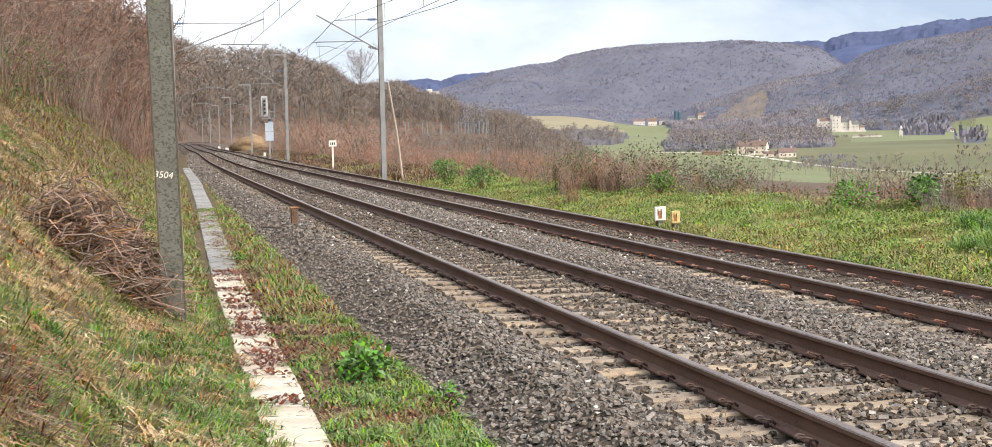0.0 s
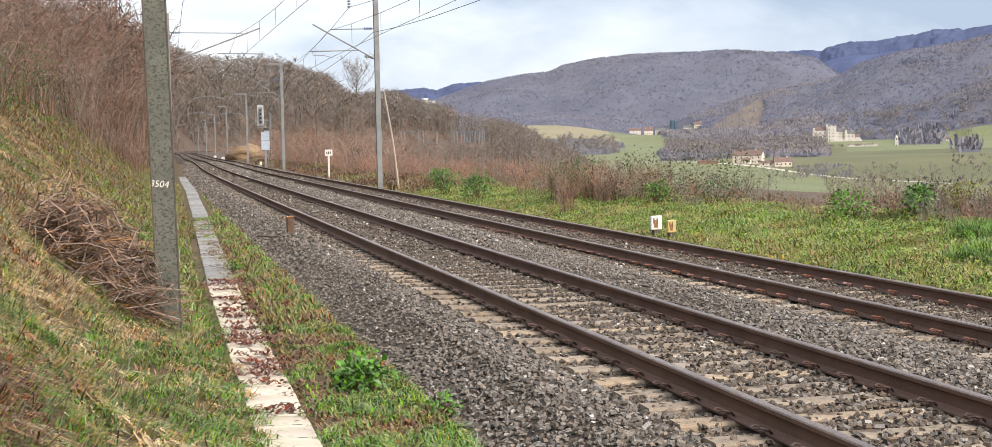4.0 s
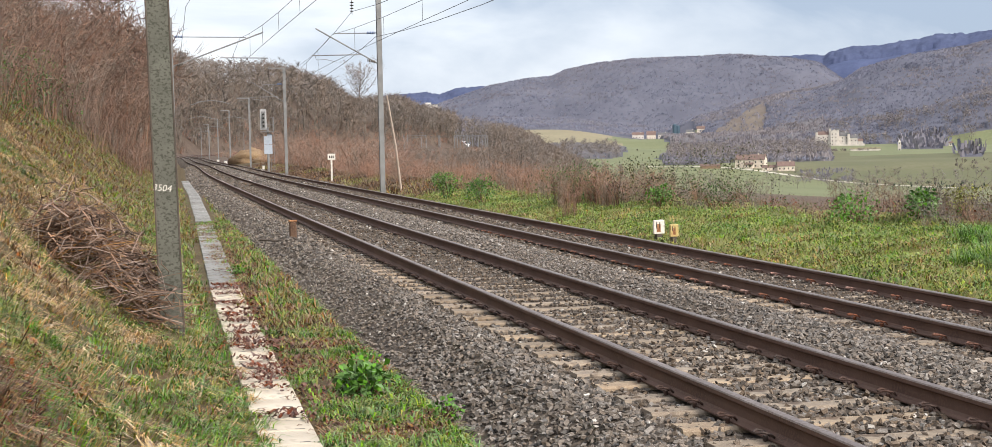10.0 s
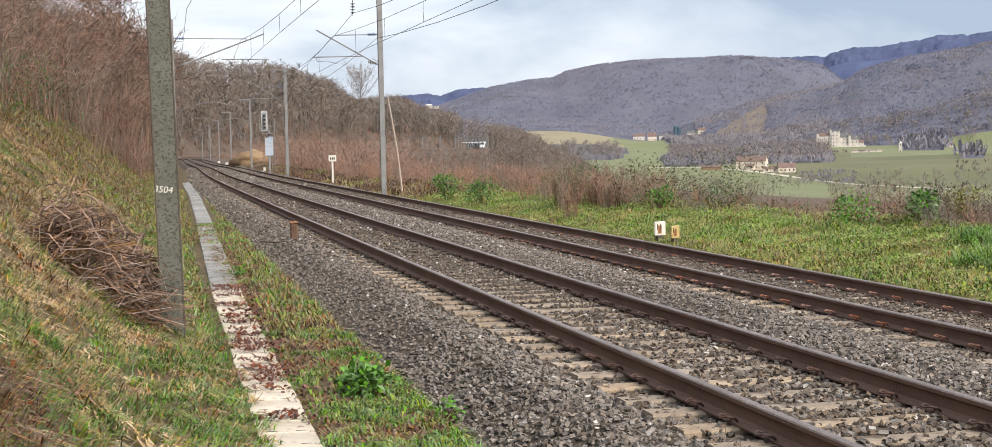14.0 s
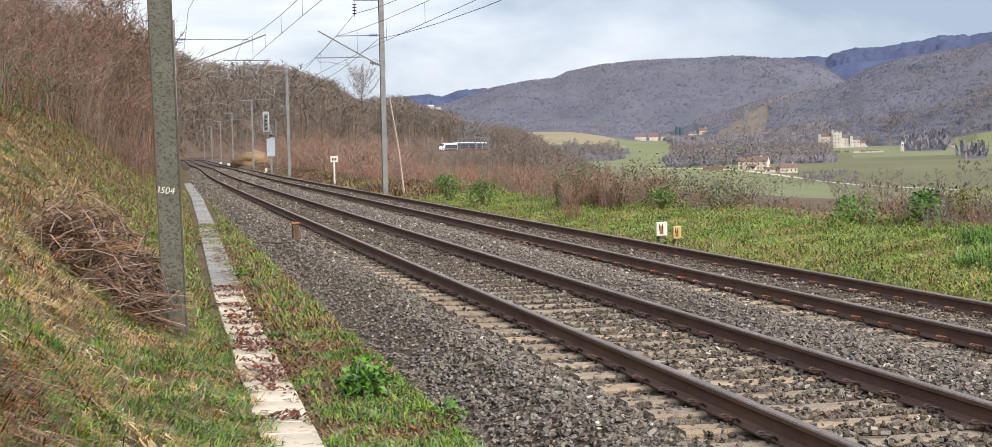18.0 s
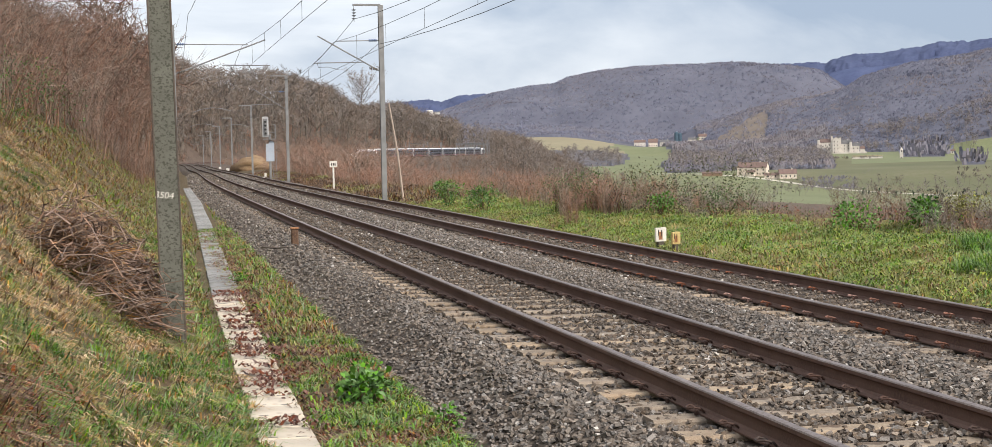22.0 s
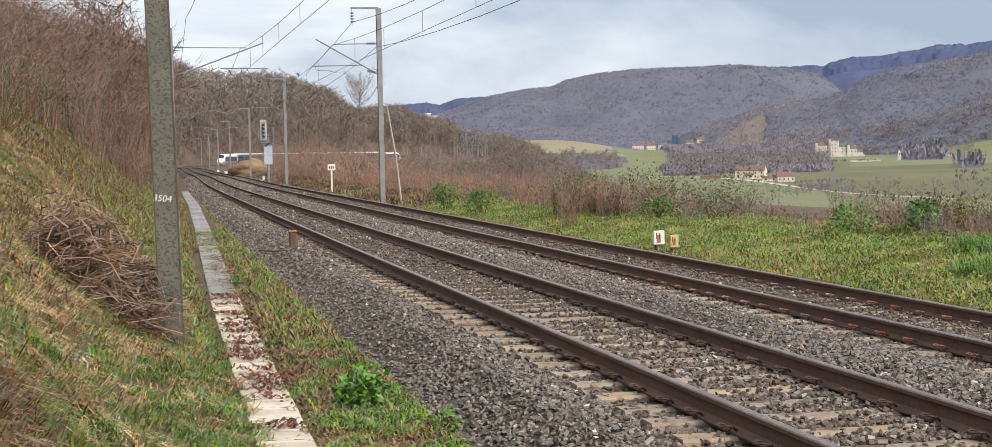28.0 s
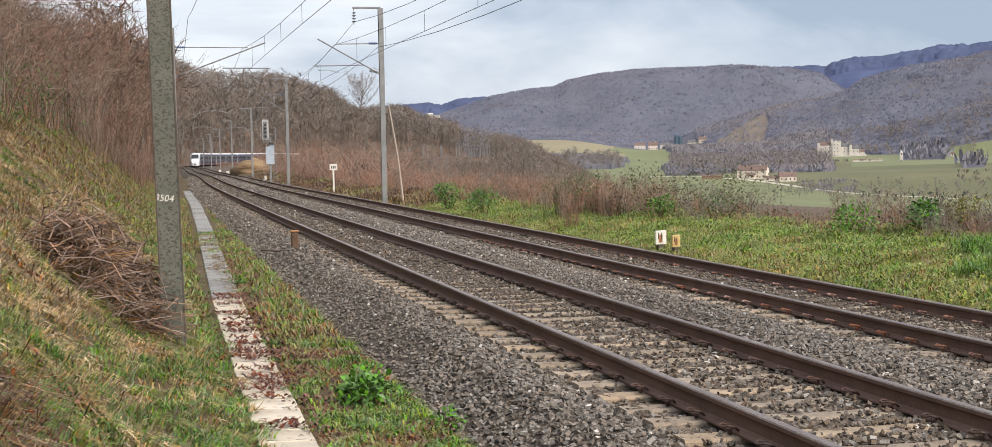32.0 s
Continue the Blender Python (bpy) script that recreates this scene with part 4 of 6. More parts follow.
plant_many("cutting_scrub", BUSHES, p, rng.uniform(0.8, 1.25, len(p)) * np.interp(s, [16, 60, 120], [0.7, 1.2, 1.8]), [M["cutting_brown"], M["cutting_red"]], rng,
           "reddish brown leafless scrub on the cutting slope", "scrub", (rng.rand(len(p)) < 0.65).astype(int))
p, s, o = scatter(420, 70, 330, -9, -4.8, rng)
plant_many("cutting_scrub", BUSHES, p, rng.uniform(0.5, 1.2, len(p)), [M["cutting_brown"], M["cutting_red"]], rng,
           "low brown scrub at the foot of the cutting", "scrub", (rng.rand(len(p)) < 0.5).astype(int))
# hedge along the lip on the valley side
p, s, o = scatter(900, 14, 62, 9.0, 13.5, rng)
o_min = np.interp(s, [14, 25, 40, 62], [11.5, 10.2, 9.0, 8.4])
keep = o > o_min
plant_many("lip_hedge", BUSHES, p[keep], rng.uniform(0.22, 0.42, int(keep.sum())) * np.where(rng.rand(int(keep.sum())) < 0.1, 1.35, 1.0) * np.interp((p[:, 0] / p[:, 1])[keep], [0.25, 0.36, 0.385, 0.47, 0.51], [1, 0.75, 0.45, 0.45, 0.9]), [M["twig"], M["twig_red"], M["twig_grey"]], rng,
           "brown brambles and bare scrub along the edge of the verge", "scrub", rng.randint(0, 3, int(keep.sum())))
p, s, o = scatter(420, 45, 110, 8.2, 16, rng)
plant_many("lip_hedge", BUSHES, p, rng.uniform(0.35, 0.7, len(p)), [M["twig"], M["twig_red"]], rng,
           "reddish bare scrub beyond the second track", "scrub", (rng.rand(len(p)) < 0.7).astype(int))

# a broad old tree alone on the skyline
def build_skyline_tree(x, y, height):
    v, f, m = bare_tree(444, height, 0.5, 26, 12, 7, 0.06, fork=0.28, bushy=0.9)
    tree = thing("bare_tree", "broad bare tree standing alone on the hilltop", "tree", m=pose(x, y, float(ground_at([x], [y])[0]) - 0.2))
    for name, pick in (("trunk", m == 0), ("crown", m == 1)):
        used, back = np.unique(f[pick], return_inverse=True)
        part(name, np_mesh(name, v[used], back.reshape(-1, 3), M["bark"] if name == "trunk" else M["twig"]), None, tree)


build_skyline_tree(117, 791, 24)

p, s, o = scatter(420, 18, 40, 10.6, 15.5, rng)
keep = (o > np.interp(s, [18, 30, 40], [12.5, 10.9, 10.6])) & (p[:, 0] > 0.50 * p[:, 1])
plant_many("lip_hedge", BUSHES, p[keep], rng.uniform(0.3, 0.56, int(keep.sum())), [M["twig"], M["bramble"], M["twig_grey"]], rng,
           "thick brown brambles and scrub behind the verge", "scrub", rng.randint(0, 3, int(keep.sum())))

# upright reddish stems that stand above the hedge, and dark bramble mounds in it
STEMS = [bare_bush(90 + k, 1.3, 18, 6, 0.0085, 0.3, 0.1) for k in range(5)]
p, b, r = polar_scatter(400, 15.8, 32.6, 37.5, 50, rng)
keep = (r > np.interp(b, [16, 20, 22, 26], [43, 42, 39, 37.5]) + 2.0 * waves(p[:, 0], p[:, 1], 3.0, 97)) & (rng.rand(len(p)) < np.interp(b, [15.8, 17, 21.5, 23, 26, 29, 33], [0.7, 1, 0.8, 0.3, 0.35, 0.7, 0.5]))
p, b = p[keep], b[keep]
plant_many("hedge_stems", STEMS, p, rng.uniform(0.55, 1.1, len(p)) * np.interp(b, [16, 18, 19.5, 22, 27, 28.5, 31], [0.9, 0.95, 0.85, 0.4, 0.45, 0.75, 0.85]), [M["twig_red"], M["twig"], M["bramble"]], rng,
           "upright reddish bare stems standing out of the hedge", "scrub", rng.choice([0, 0, 1, 2], len(p)))

# bramble leaves all through the hedge
p, s, o = scatter(15000, 17, 64, 9.0, 14.5, rng)
keep = (o > np.interp(s, [17, 25, 40, 64], [12.6, 10.6, 9.2, 8.6])) & (waves(p[:, 0], p[:, 1], 1.6, 90) + 0.5 * waves(p[:, 0], p[:, 1], 0.6, 91) > -0.15)
q = p[keep]
q[:, 2] += rng.rand(len(q)) ** 1.3 * (0.26 + 0.2 * waves(q[:, 0], q[:, 1], 1.6, 90)) * np.interp(q[:, 0] / q[:, 1], [0.35, 0.385, 0.47, 0.51], [1, 0.5, 0.5, 1])
blades("hedge_leaves", q, 0.07, 0.02, 1.3, [M["ivy"], M["bramble"], M["dead_leaf"], M["grass_olive"]], rng, "dark green and withered bramble leaves in the hedge", "brambles", rng.choice([0, 0, 1, 1, 2, 2, 3], len(q)), 0.8)

# far woods on the hillsides
def canopy(name, r0, r1, step, mat, low, high, label, seed, wooded):
    """The rough top of a closed wood as one uneven sheet that dives under the ground where there is no wood."""
    g = np.random.RandomState(seed)
    b, r = np.radians(np.arange(9.0, 34.6, 0.085)), np.arange(r0, r1, step)
    bb, rr = np.meshgrid(b, r, indexing="ij")
    bb, rr = bb + g.normal(0, 0.00045, bb.shape), rr + g.normal(0, step * 0.22, rr.shape)
    x, y = (rr * np.sin(bb)).ravel(), (rr * np.cos(bb)).ravel()
    lift = g.uniform(low, high, len(x)) + waves(x, y, 60, seed) * 1.2
    z = ground_at(x, y) + np.where(wooded(np.degrees(bb).ravel(), rr.ravel(), waves(x, y, 300, 61) * 0.5) & (rr.ravel() > r0 + step * 1.6), lift, -6)
    nr = len(r)
    i, j = np.meshgrid(np.arange(len(b) - 1), np.arange(nr - 1), indexing="ij")
    p = i * nr + j
    f = np.stack([p, p + 1, p + nr + 1, p + nr], -1).reshape(-1, 4)
    keep = z[f].max(1) > ground_at(x[f].mean(1), y[f].mean(1)) - 1
    return tagged(new(name, np_mesh(name, np.stack([x, y, z], -1), f[keep], mat, smooth=True)), label, "woods", kind="stuff")


canopy("far_hill_woods", 2040, 3440, 9.5, M["canopy_far"], 2.4, 3.6, "bare grey woods on the far hillsides, bluish haze in their colour", 71, hill_wood)
canopy("far_ridge_woods", 4380, 4760, 16, M["ridge_hazed"], 4, 12, "farthest wooded ridge, blue haze and cloud shade painted into its colour", 72, lambda b, r, e: r > 0)
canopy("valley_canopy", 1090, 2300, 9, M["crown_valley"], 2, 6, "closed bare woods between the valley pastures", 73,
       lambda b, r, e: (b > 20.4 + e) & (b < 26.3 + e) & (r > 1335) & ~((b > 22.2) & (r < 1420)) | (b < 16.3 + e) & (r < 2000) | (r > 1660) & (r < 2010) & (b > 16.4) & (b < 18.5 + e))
# the spur's crowns fall away to the valley in one line
p, b, r = polar_scatter(1000, 9.5, 17.7, 620, 1090, rng)
s, o = nearest(p[:, 0], p[:, 1])
room = 1.745 + np.interp(b, SKY_B, SKY_E) * r - p[:, 2]
far_rail = on_line_np(np.arange(760.0, 1000.0, 4.0), GAP, 0.0)
rail_b, rail_r = np.degrees(np.arctan2(far_rail[:, 0], far_rail[:, 1])), np.hypot(far_rail[:, 0], far_rail[:, 1])
order = np.argsort(rail_b)
line_r = np.interp(b, rail_b[order], rail_r[order])
clear = (r < line_r) & (b < 14.6)               # below the rails where the train shows
room = np.where(clear, np.minimum(room, 1.745 + np.interp(b, [12.9, 13.5, 14.6], [-0.0062, -0.002, 0.009]) * r - p[:, 2]), room)
keep = ((o > 9) | (o < -8)) & (room > 2.5) & (room < 34)
size = under_skyline(p, rng.uniform(0.9, 1.5, len(p)))
size = np.where(clear, np.minimum(size, room / 10.2), size)[keep]
p = p[keep]
plant_many("spur_woods", TREES_LOW, p, size, [M["bark"], M["hill_twig_grey"], M["bark"], M["hill_twig"]], rng,
           "leafless grey woods on the spur above the valley", "trees", 2 * (rng.rand(len(p)) < 0.5).astype(int))
p, b, r = polar_scatter(520, 20.3, 26.4, 1330, 2000, rng)
keep = ~((b > 22.3) & (r < 1420)) & (rng.rand(len(p)) < 0.85)
p = p[keep]
VALLEY_TREES = [bare_tree(80 + k, 9, 0.36, 5, 3, 2, 0.24, bushy=1.7) for k in range(5)]
plant_many("valley_woods", VALLEY_TREES, p, rng.uniform(0.9, 1.5, len(p)), [M["twig_grey"], M["twig_grey"]], rng, "bare grey woods between the valley pastures", "woods")
p, b, r = polar_scatter(150, 16.2, 18.5, 1650, 2020, rng)
plant_many("valley_woods", VALLEY_TREES, p, rng.uniform(0.9, 1.5, len(p)), [M["twig_grey"], M["twig_grey"]], rng, "strip of bare grey woods below the stubble field", "woods")
p, b, r = polar_scatter(300, 26.4, 34, 2030, 2200, rng)
plant_many("valley_woods", VALLEY_TREES, p, rng.uniform(1.0, 1.7, len(p)), [M["twig_grey"], M["twig_grey"]], rng, "bare grey woods at the foot of the hill", "woods")
p, b, r = polar_scatter(90, 23.6, 33, 1010, 1200, rng)
plant_many("hedgerow", VALLEY_TREES, p, rng.uniform(0.5, 1.0, len(p)), [M["twig_grey"], M["twig_grey"]], rng, "thin row of bare trees along the stream", "trees")

# fans of bare branches that roughen the far woods
def fan_shapes(n, count, width):
    r = np.random.RandomState(17)
    out = []
    for _ in range(n):
        v = []
        for k in range(count):
            w, q = r.uniform(0, 6.28), r.uniform(0.1, 1.0)
            tip = np.array([math.cos(w) * 4.8 * q, math.sin(w) * 4.8 * q, r.uniform(5.0, 7.5) * (1.1 - 0.35 * q)])
            root = np.array([tip[0] * 0.25, tip[1] * 0.25, r.uniform(0.5, 3.0)])
            a = r.uniform(0, 3.14)
            side = np.array([math.cos(a), math.sin(a), 0.0]) * width * r.uniform(0.6, 1.3)
            mid = root * 0.35 + tip * 0.65
            v += [root, mid - side, tip, mid + side]
        f = [(4 * k + i, 4 * k + j, 4 * k + l) for k in range(count) for i, j, l in ((0, 1, 3), (1, 2, 3))]
        out.append((np.array(v), np.array(f), np.zeros(len(f), int)))
    return out


FANS = fan_shapes(6, 7, 0.55)


def broom_shapes(n, count, width):
    """Small leafless trees seen from far off: a round crown of short blunt branches."""
    r = np.random.RandomState(29)
    out = []
    for _ in range(n):
        v = []
        for k in range(count):
            w, q = 2.4 * k + r.uniform(-0.4, 0.4), math.sqrt((k + r.random()) / count)
            tip = np.array([math.cos(w) * 3.5 * q, math.sin(w) * 3.5 * q, 5.4 * math.sqrt(1.12 - q * q) + r.uniform(-0.5, 0.4)])
            root = tip * np.array([0.72, 0.72, 1]) - np.array([0, 0, r.uniform(1.8, 2.8)])
            a = r.uniform(-0.9, 0.9)
            side = np.array([math.cos(a), math.sin(a), 0.0]) * width * r.uniform(0.7, 1.3)
            v += [root - side * 0.8, root + side * 0.8, tip + side * 0.6, tip - side * 0.6]
        f = [(4 * k + i, 4 * k + j, 4 * k + l) for k in range(count) for i, j, l in ((0, 1, 2), (0, 2, 3))]
        out.append((np.array(v), np.array(f), np.zeros(len(f), int)))
    return out


BROOMS = broom_shapes(7, 6, 0.8)


def branch_fans(n, b0, b1, r0, r1, wooded, scale, mats, label, shapes=FANS):
    p, b, r = polar_scatter(n, b0, b1, r0, r1, rng)
    keep = wooded(b, r, waves(p[:, 0], p[:, 1], 300, 61) * 0.5)
    p = p[keep]
    tone = waves(p[:, 0], p[:, 1], 260, 33) + 0.7 * waves(p[:, 0], p[:, 1], 45, 34) + rng.normal(0, 0.35, len(p))
    plant_many("far_trees", shapes, p, rng.uniform(0.75, 1.3, len(p)) * scale * 0.7, mats, rng, label, "woods", np.digitize(tone, np.linspace(-0.6, 0.6, len(mats) + 1)[1:-1]))


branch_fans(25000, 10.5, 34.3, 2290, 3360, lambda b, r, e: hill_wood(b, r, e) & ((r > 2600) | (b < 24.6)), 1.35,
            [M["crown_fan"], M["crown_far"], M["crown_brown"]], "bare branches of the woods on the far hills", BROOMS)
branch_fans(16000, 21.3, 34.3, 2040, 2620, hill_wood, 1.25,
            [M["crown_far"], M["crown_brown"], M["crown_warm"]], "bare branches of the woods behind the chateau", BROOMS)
branch_fans(420, 29.0, 32.1, 1420, 2085, lambda b, r, e: chateau_wood(b, r), 3.4,
            [M["crown_brown"], M["crown_valley"], M["crown_far"]], "dark bare grove beside the pasture", BROOMS)
branch_fans(420, 21.0, 24.2, 2140, 2520, terraced, 1.3,
            [M["crown_brown"], M["crown_warm"]], "scattered bare trees on the brown terraces", BROOMS)
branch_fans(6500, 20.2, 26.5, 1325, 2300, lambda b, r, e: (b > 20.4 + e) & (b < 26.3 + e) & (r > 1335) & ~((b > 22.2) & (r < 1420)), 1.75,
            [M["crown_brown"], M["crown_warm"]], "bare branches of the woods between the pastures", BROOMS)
branch_fans(900, 20.3, 26.4, 1328, 1440, lambda b, r, e: (b > 20.4 + e) & (b < 26.3 + e) & ((b < 22.2) & (r < 1350) | (b > 22.2) & (r > 1412)), 0.95,
            [M["crown_brown"], M["crown_fan"]], "bare trees along the edge of the valley woods")
branch_fans(700, 16.3, 18.7, 1640, 2020, lambda b, r, e: b < 18.5 + e, 1.0,
            [M["crown_fan"], M["crown_brown"]], "bare branches of the wood below the stubble field")
branch_fans(130, 25.3, 27.3, 1120, 1230, lambda b, r, e: r > 0, 0.8, [M["bark"], M["crown_brown"]], "row of dark pollarded trees along the lane")
branch_fans(60, 27.6, 32.6, 1040, 1120, lambda b, r, e: r > 0, 0.8, [M["bark"], M["fir"]], "few dark trees standing in the pasture")
branch_fans(40, 31.0, 34.0, 1180, 1300, lambda b, r, e: r > 0, 1.0, [M["twig_grey"], M["bark"]], "small bare copse in the pasture")
branch_fans(16, 29.2, 30.1, 1900, 1990, lambda b, r, e: r > 0, 1.7, [M["fir"], M["fir"]], "dark firs at the foot of the hill")
branch_fans(60, 25.0, 28.2, 1700, 1770, lambda b, r, e: r > 0, 1.0, [M["twig_grey"], M["twig"]], "bare trees below the chateau")
branch_fans(20, 24.6, 26.0, 1790, 1850, lambda b, r, e: r > 0, 1.5, [M["fir"], M["twig_grey"]], "dark evergreens beside the chateau")
# thicket on the lip between the line and the far bend
p, s, o = scatter(900, 118, 290, 9.3, 20, rng)
b = np.degrees(np.arctan2(p[:, 0], p[:, 1]))
d = np.hypot(p[:, 0], p[:, 1])
keep = (b > 4.6) & (b < 9.8)
p, b, d = p[keep], b[keep], d[keep]
top = 1.75 + d * np.where(rng.rand(len(p)) < 0.25, rng.uniform(0.0, 0.008, len(p)), rng.uniform(-0.008, 0.0005, len(p))) - p[:, 2]
keep = (top > 1.2) & (top < 8)
plant_many("lip_thicket", [bare_bush(75 + k, 5.5, 14, 9, 0.02, 0.6, 0.25) for k in range(5)], p[keep], top[keep] / 5.2, [M["twig"], M["twig_red"]], rng,
           "tall brown leafless thicket on the lip of the slope", "scrub", (rng.rand(int(keep.sum())) < 0.5).astype(int))

# grass on the cut slope and verge
def tufts(p, per, spread, rng):
    """Blade roots crowded into tufts round the points p."""
    q = np.repeat(p, per, 0)
    q[:, :2] += rng.normal(0, spread, (len(q), 2))
    q[:, 2] = ground_at(q[:, 0], q[:, 1])
    return q


def clumps(name, p, per, spread, length, width, lean, mats, odds, rng, label, category, droop, flow, mess):
    """Grass in matted clumps: the blades of a clump share their colour and the way that they lie."""
    n = len(p)
    q = tufts(p, per, spread, rng)
    pick = np.repeat(rng.choice(len(mats), n, p=odds), per)
    stray = rng.rand(len(q)) < 0.16
    pick[stray] = rng.choice(len(mats), int(stray.sum()))
    way = flow + rng.normal(0, mess, n) + 0.8 * waves(p[:, 0], p[:, 1], 1.1, 77)
    size = np.repeat(rng.uniform(0.7, 1.3, n), per)
    return blades(name, q, length * size, width, lean, mats, rng, label, category, pick, droop, None, np.repeat(way, per) + rng.normal(0, 0.55, len(q)))


p, s, o = scatter(8600, 6.3, 34, -9.8, -3.75, rng, 1.6)
green = waves(p[:, 0], p[:, 1], 1.3, 12) + 0.7 * waves(p[:, 0], p[:, 1], 0.5, 13) + np.interp(o, [-9, -7, -5.6, -4.7, -4.2], [-0.1, -0.35, -0.5, 0.0, 0.8]) + np.interp(s, [6.3, 9, 11, 13, 14.5], [0.5, 0.55, 0.4, 0.1, -0.05])
green = green > rng.normal(0, 0.16, len(p))
clumps("slope_grass", p[green], 19, 0.05, 0.098, 0.0062, 1.0, [M["grass"], M["grass_olive"], M["weed"], M["straw"]], [0.46, 0.3, 0.14, 0.1], rng, "tufts of green grass on the cutting slope", "grass", 0.8, -0.35, 0.9)
clumps("slope_straw", p[~green], 18, 0.06, 0.092, 0.0062, 1.5, [M["straw"], M["straw_dark"], M["grass_olive"], M["bramble_tan"], M["straw_pale"]], [0.36, 0.07, 0.2, 0.05, 0.32], rng, "flattened dry straw on the cutting slope", "dry grass", 0.95, -0.45, 0.9)
p, s, o = scatter(1100, 6.3, 30, -9.5, -4.0, rng, 1.5)
q = tufts(p, 2, 0.1, rng)
blades("slope_stalks", q, 0.26, 0.0045, 1.6, [M["straw_dark"], M["bramble"]], rng, "long bent dry stalks lying over the slope", "dry grass", rng.choice([0, 1], len(q)), 0.9, (0.7, -0.3, 0))
p, s, o = scatter(30000, 34, 110, -10, -3.4, rng, 1.3)
green = waves(p[:, 0], p[:, 1], 3.0, 14) + np.interp(o, [-9, -6, -4.5], [-0.5, -0.3, 0.3]) > rng.normal(0, 0.3, len(p))
blades("slope_grass", p, 0.17, 0.012, 1.2, [M["grass"], M["grass_olive"], M["straw"], M["straw_dark"]], rng, "rough grass on the cutting slope farther on", "grass",
       np.where(green, rng.choice([0, 1, 1, 3], len(p)), rng.choice([3, 3, 3, 1], len(p))), 0.8, (0.5, -0.2, 0))
p, s, o = scatter(9000, 18, 75, -4.6, -2.3, rng, 1.4)
clear = np.abs(o - np.interp(s, [10, 23, 45, 65, 90], [-3.60, -3.40, -2.92, -2.62, -2.52])) > 0.36
p, s, o = p[clear], s[clear], o[clear]
blades("trough_edge_grass", p, 0.17, 0.009, 1.1, [M["grass"], M["grass_olive"], M["straw_dark"]], rng, "short grass along the cable trough", "grass",
       np.where(waves(p[:, 0], p[:, 1], 0.9, 57) + rng.normal(0, 0.3, len(p)) > 0, rng.choice([0, 0, 1], len(p)), rng.choice([1, 2, 2], len(p))), 0.7)
# brown dead stalks and a few orange leaves low on the slope
p, b, r = polar_scatter(80, -6.5, -3.2, 7.2, 9.2, rng)
keep = waves(p[:, 0], p[:, 1], 0.7, 81) + np.interp(b, [-6, -4.2, -2.8], [0.5, 0.25, -0.5]) > 0
clumps("dead_stalks", p[keep], 20, 0.08, 0.15, 0.0055, 1.5, [M["straw_dark"], M["bramble"], M["dead_leaf"], M["bramble_tan"]], [0.4, 0.25, 0.15, 0.2], rng, "brown dead stalks matted low on the slope", "dry grass", 1.0, -0.4, 0.6)
for x_, y_, n_ in ((-0.64, 10.05, 40), (-0.55, 9.8, 30), (-0.5, 9.6, 30), (-0.62, 9.3, 26), (-0.66, 8.7, 36), (-0.6, 8.3, 30), (-0.95, 14.2, 26)):
    p = np.array([(x_, y_, 0.0)]) + rng.normal(0, 0.07, (n_, 3)) * np.array([1, 1.4, 0])
    p[:, 2] = ground_at(p[:, 0], p[:, 1]) + rng.uniform(0.03, 0.10, n_)
    blades("dead_fern", p, 0.05, 0.011, 1.6, [M["bracken"]], rng, "rusty orange dead fern leaves on the slope", "bracken", None, 0.9)
# strip between trough and ballast
p, s, o = scatter(5200, 8, 42, -3.32, -1.7, rng, 1.6)
dense = 1.0 * waves(p[:, 0], p[:, 1], 0.8, 31) + 0.6 * waves(p[:, 0], p[:, 1], 0.23, 32) + 0.35 * waves(p[:, 0], p[:, 1], 3.1, 35) + np.interp(s, [8, 12, 17, 24, 40], [0.5, 0.12, -0.4, -0.5, -0.4]) + np.interp(o, [-3.3, -2.9, -2.3, -1.75], [-0.45, -0.1, 0.25, -0.6]) > rng.normal(0, 0.2, len(p))
clumps("strip_grass", p[dense], 14, 0.05, 0.088, 0.0062, 0.9, [M["grass"], M["grass_olive"], M["weed"], M["grass_lime"]], [0.4, 0.2, 0.25, 0.15], rng, "short green grass between the cable trough and the ballast", "grass", 0.8, 0.0, 2.5)
q = tufts(p[~dense], 6, 0.08, rng)
blades("strip_litter", q, 0.07, 0.008, 2.2, [M["dead_leaf"], M["straw_dark"], M["grass_olive"]], rng, "sparse dead leaves and straw on the bare strip", "litter", rng.choice([0, 0, 1, 1, 2], len(q)), 0.9)
# verge beyond the second track: creeping weeds and grass
p, s, o = scatter(12500, 13, 62, 5.9, 13.5, rng, 1.25)
keep = o < np.interp(s, [13, 25, 40, 62], [13.5, 11.3, 9.6, 8.8])
p, o = p[keep], o[keep]
dry = waves(p[:, 0], p[:, 1], 2.2, 41) + 0.5 * waves(p[:, 0], p[:, 1], 0.7, 42) + np.interp(o, [6, 7, 9], [0.5, 0.05, -0.3]) > rng.normal(0, 0.25, len(p))
clumps("verge_weeds", p[~dry], 11, 0.11, 0.12, 0.0085, 1.2, [M["grass"], M["weed"], M["grass_olive"], M["grass_lime"]], [0.2, 0.12, 0.3, 0.38], rng, "low creeping green weeds on the verge", "weeds", 0.9, 0.0, 2.5)
clumps("verge_grass", p[dry], 10, 0.11, 0.13, 0.0075, 1.3, [M["grass_olive"], M["straw"], M["grass_lime"], M["straw_dark"]], [0.5, 0.08, 0.24, 0.18], rng, "yellowed grass patches on the verge", "grass", 0.8, 0.0, 2.5)
q = tufts(p[rng.rand(len(p)) < 0.45], 5, 0.12, rng)
q[:, 2] += rng.uniform(0.02, 0.09, len(q))
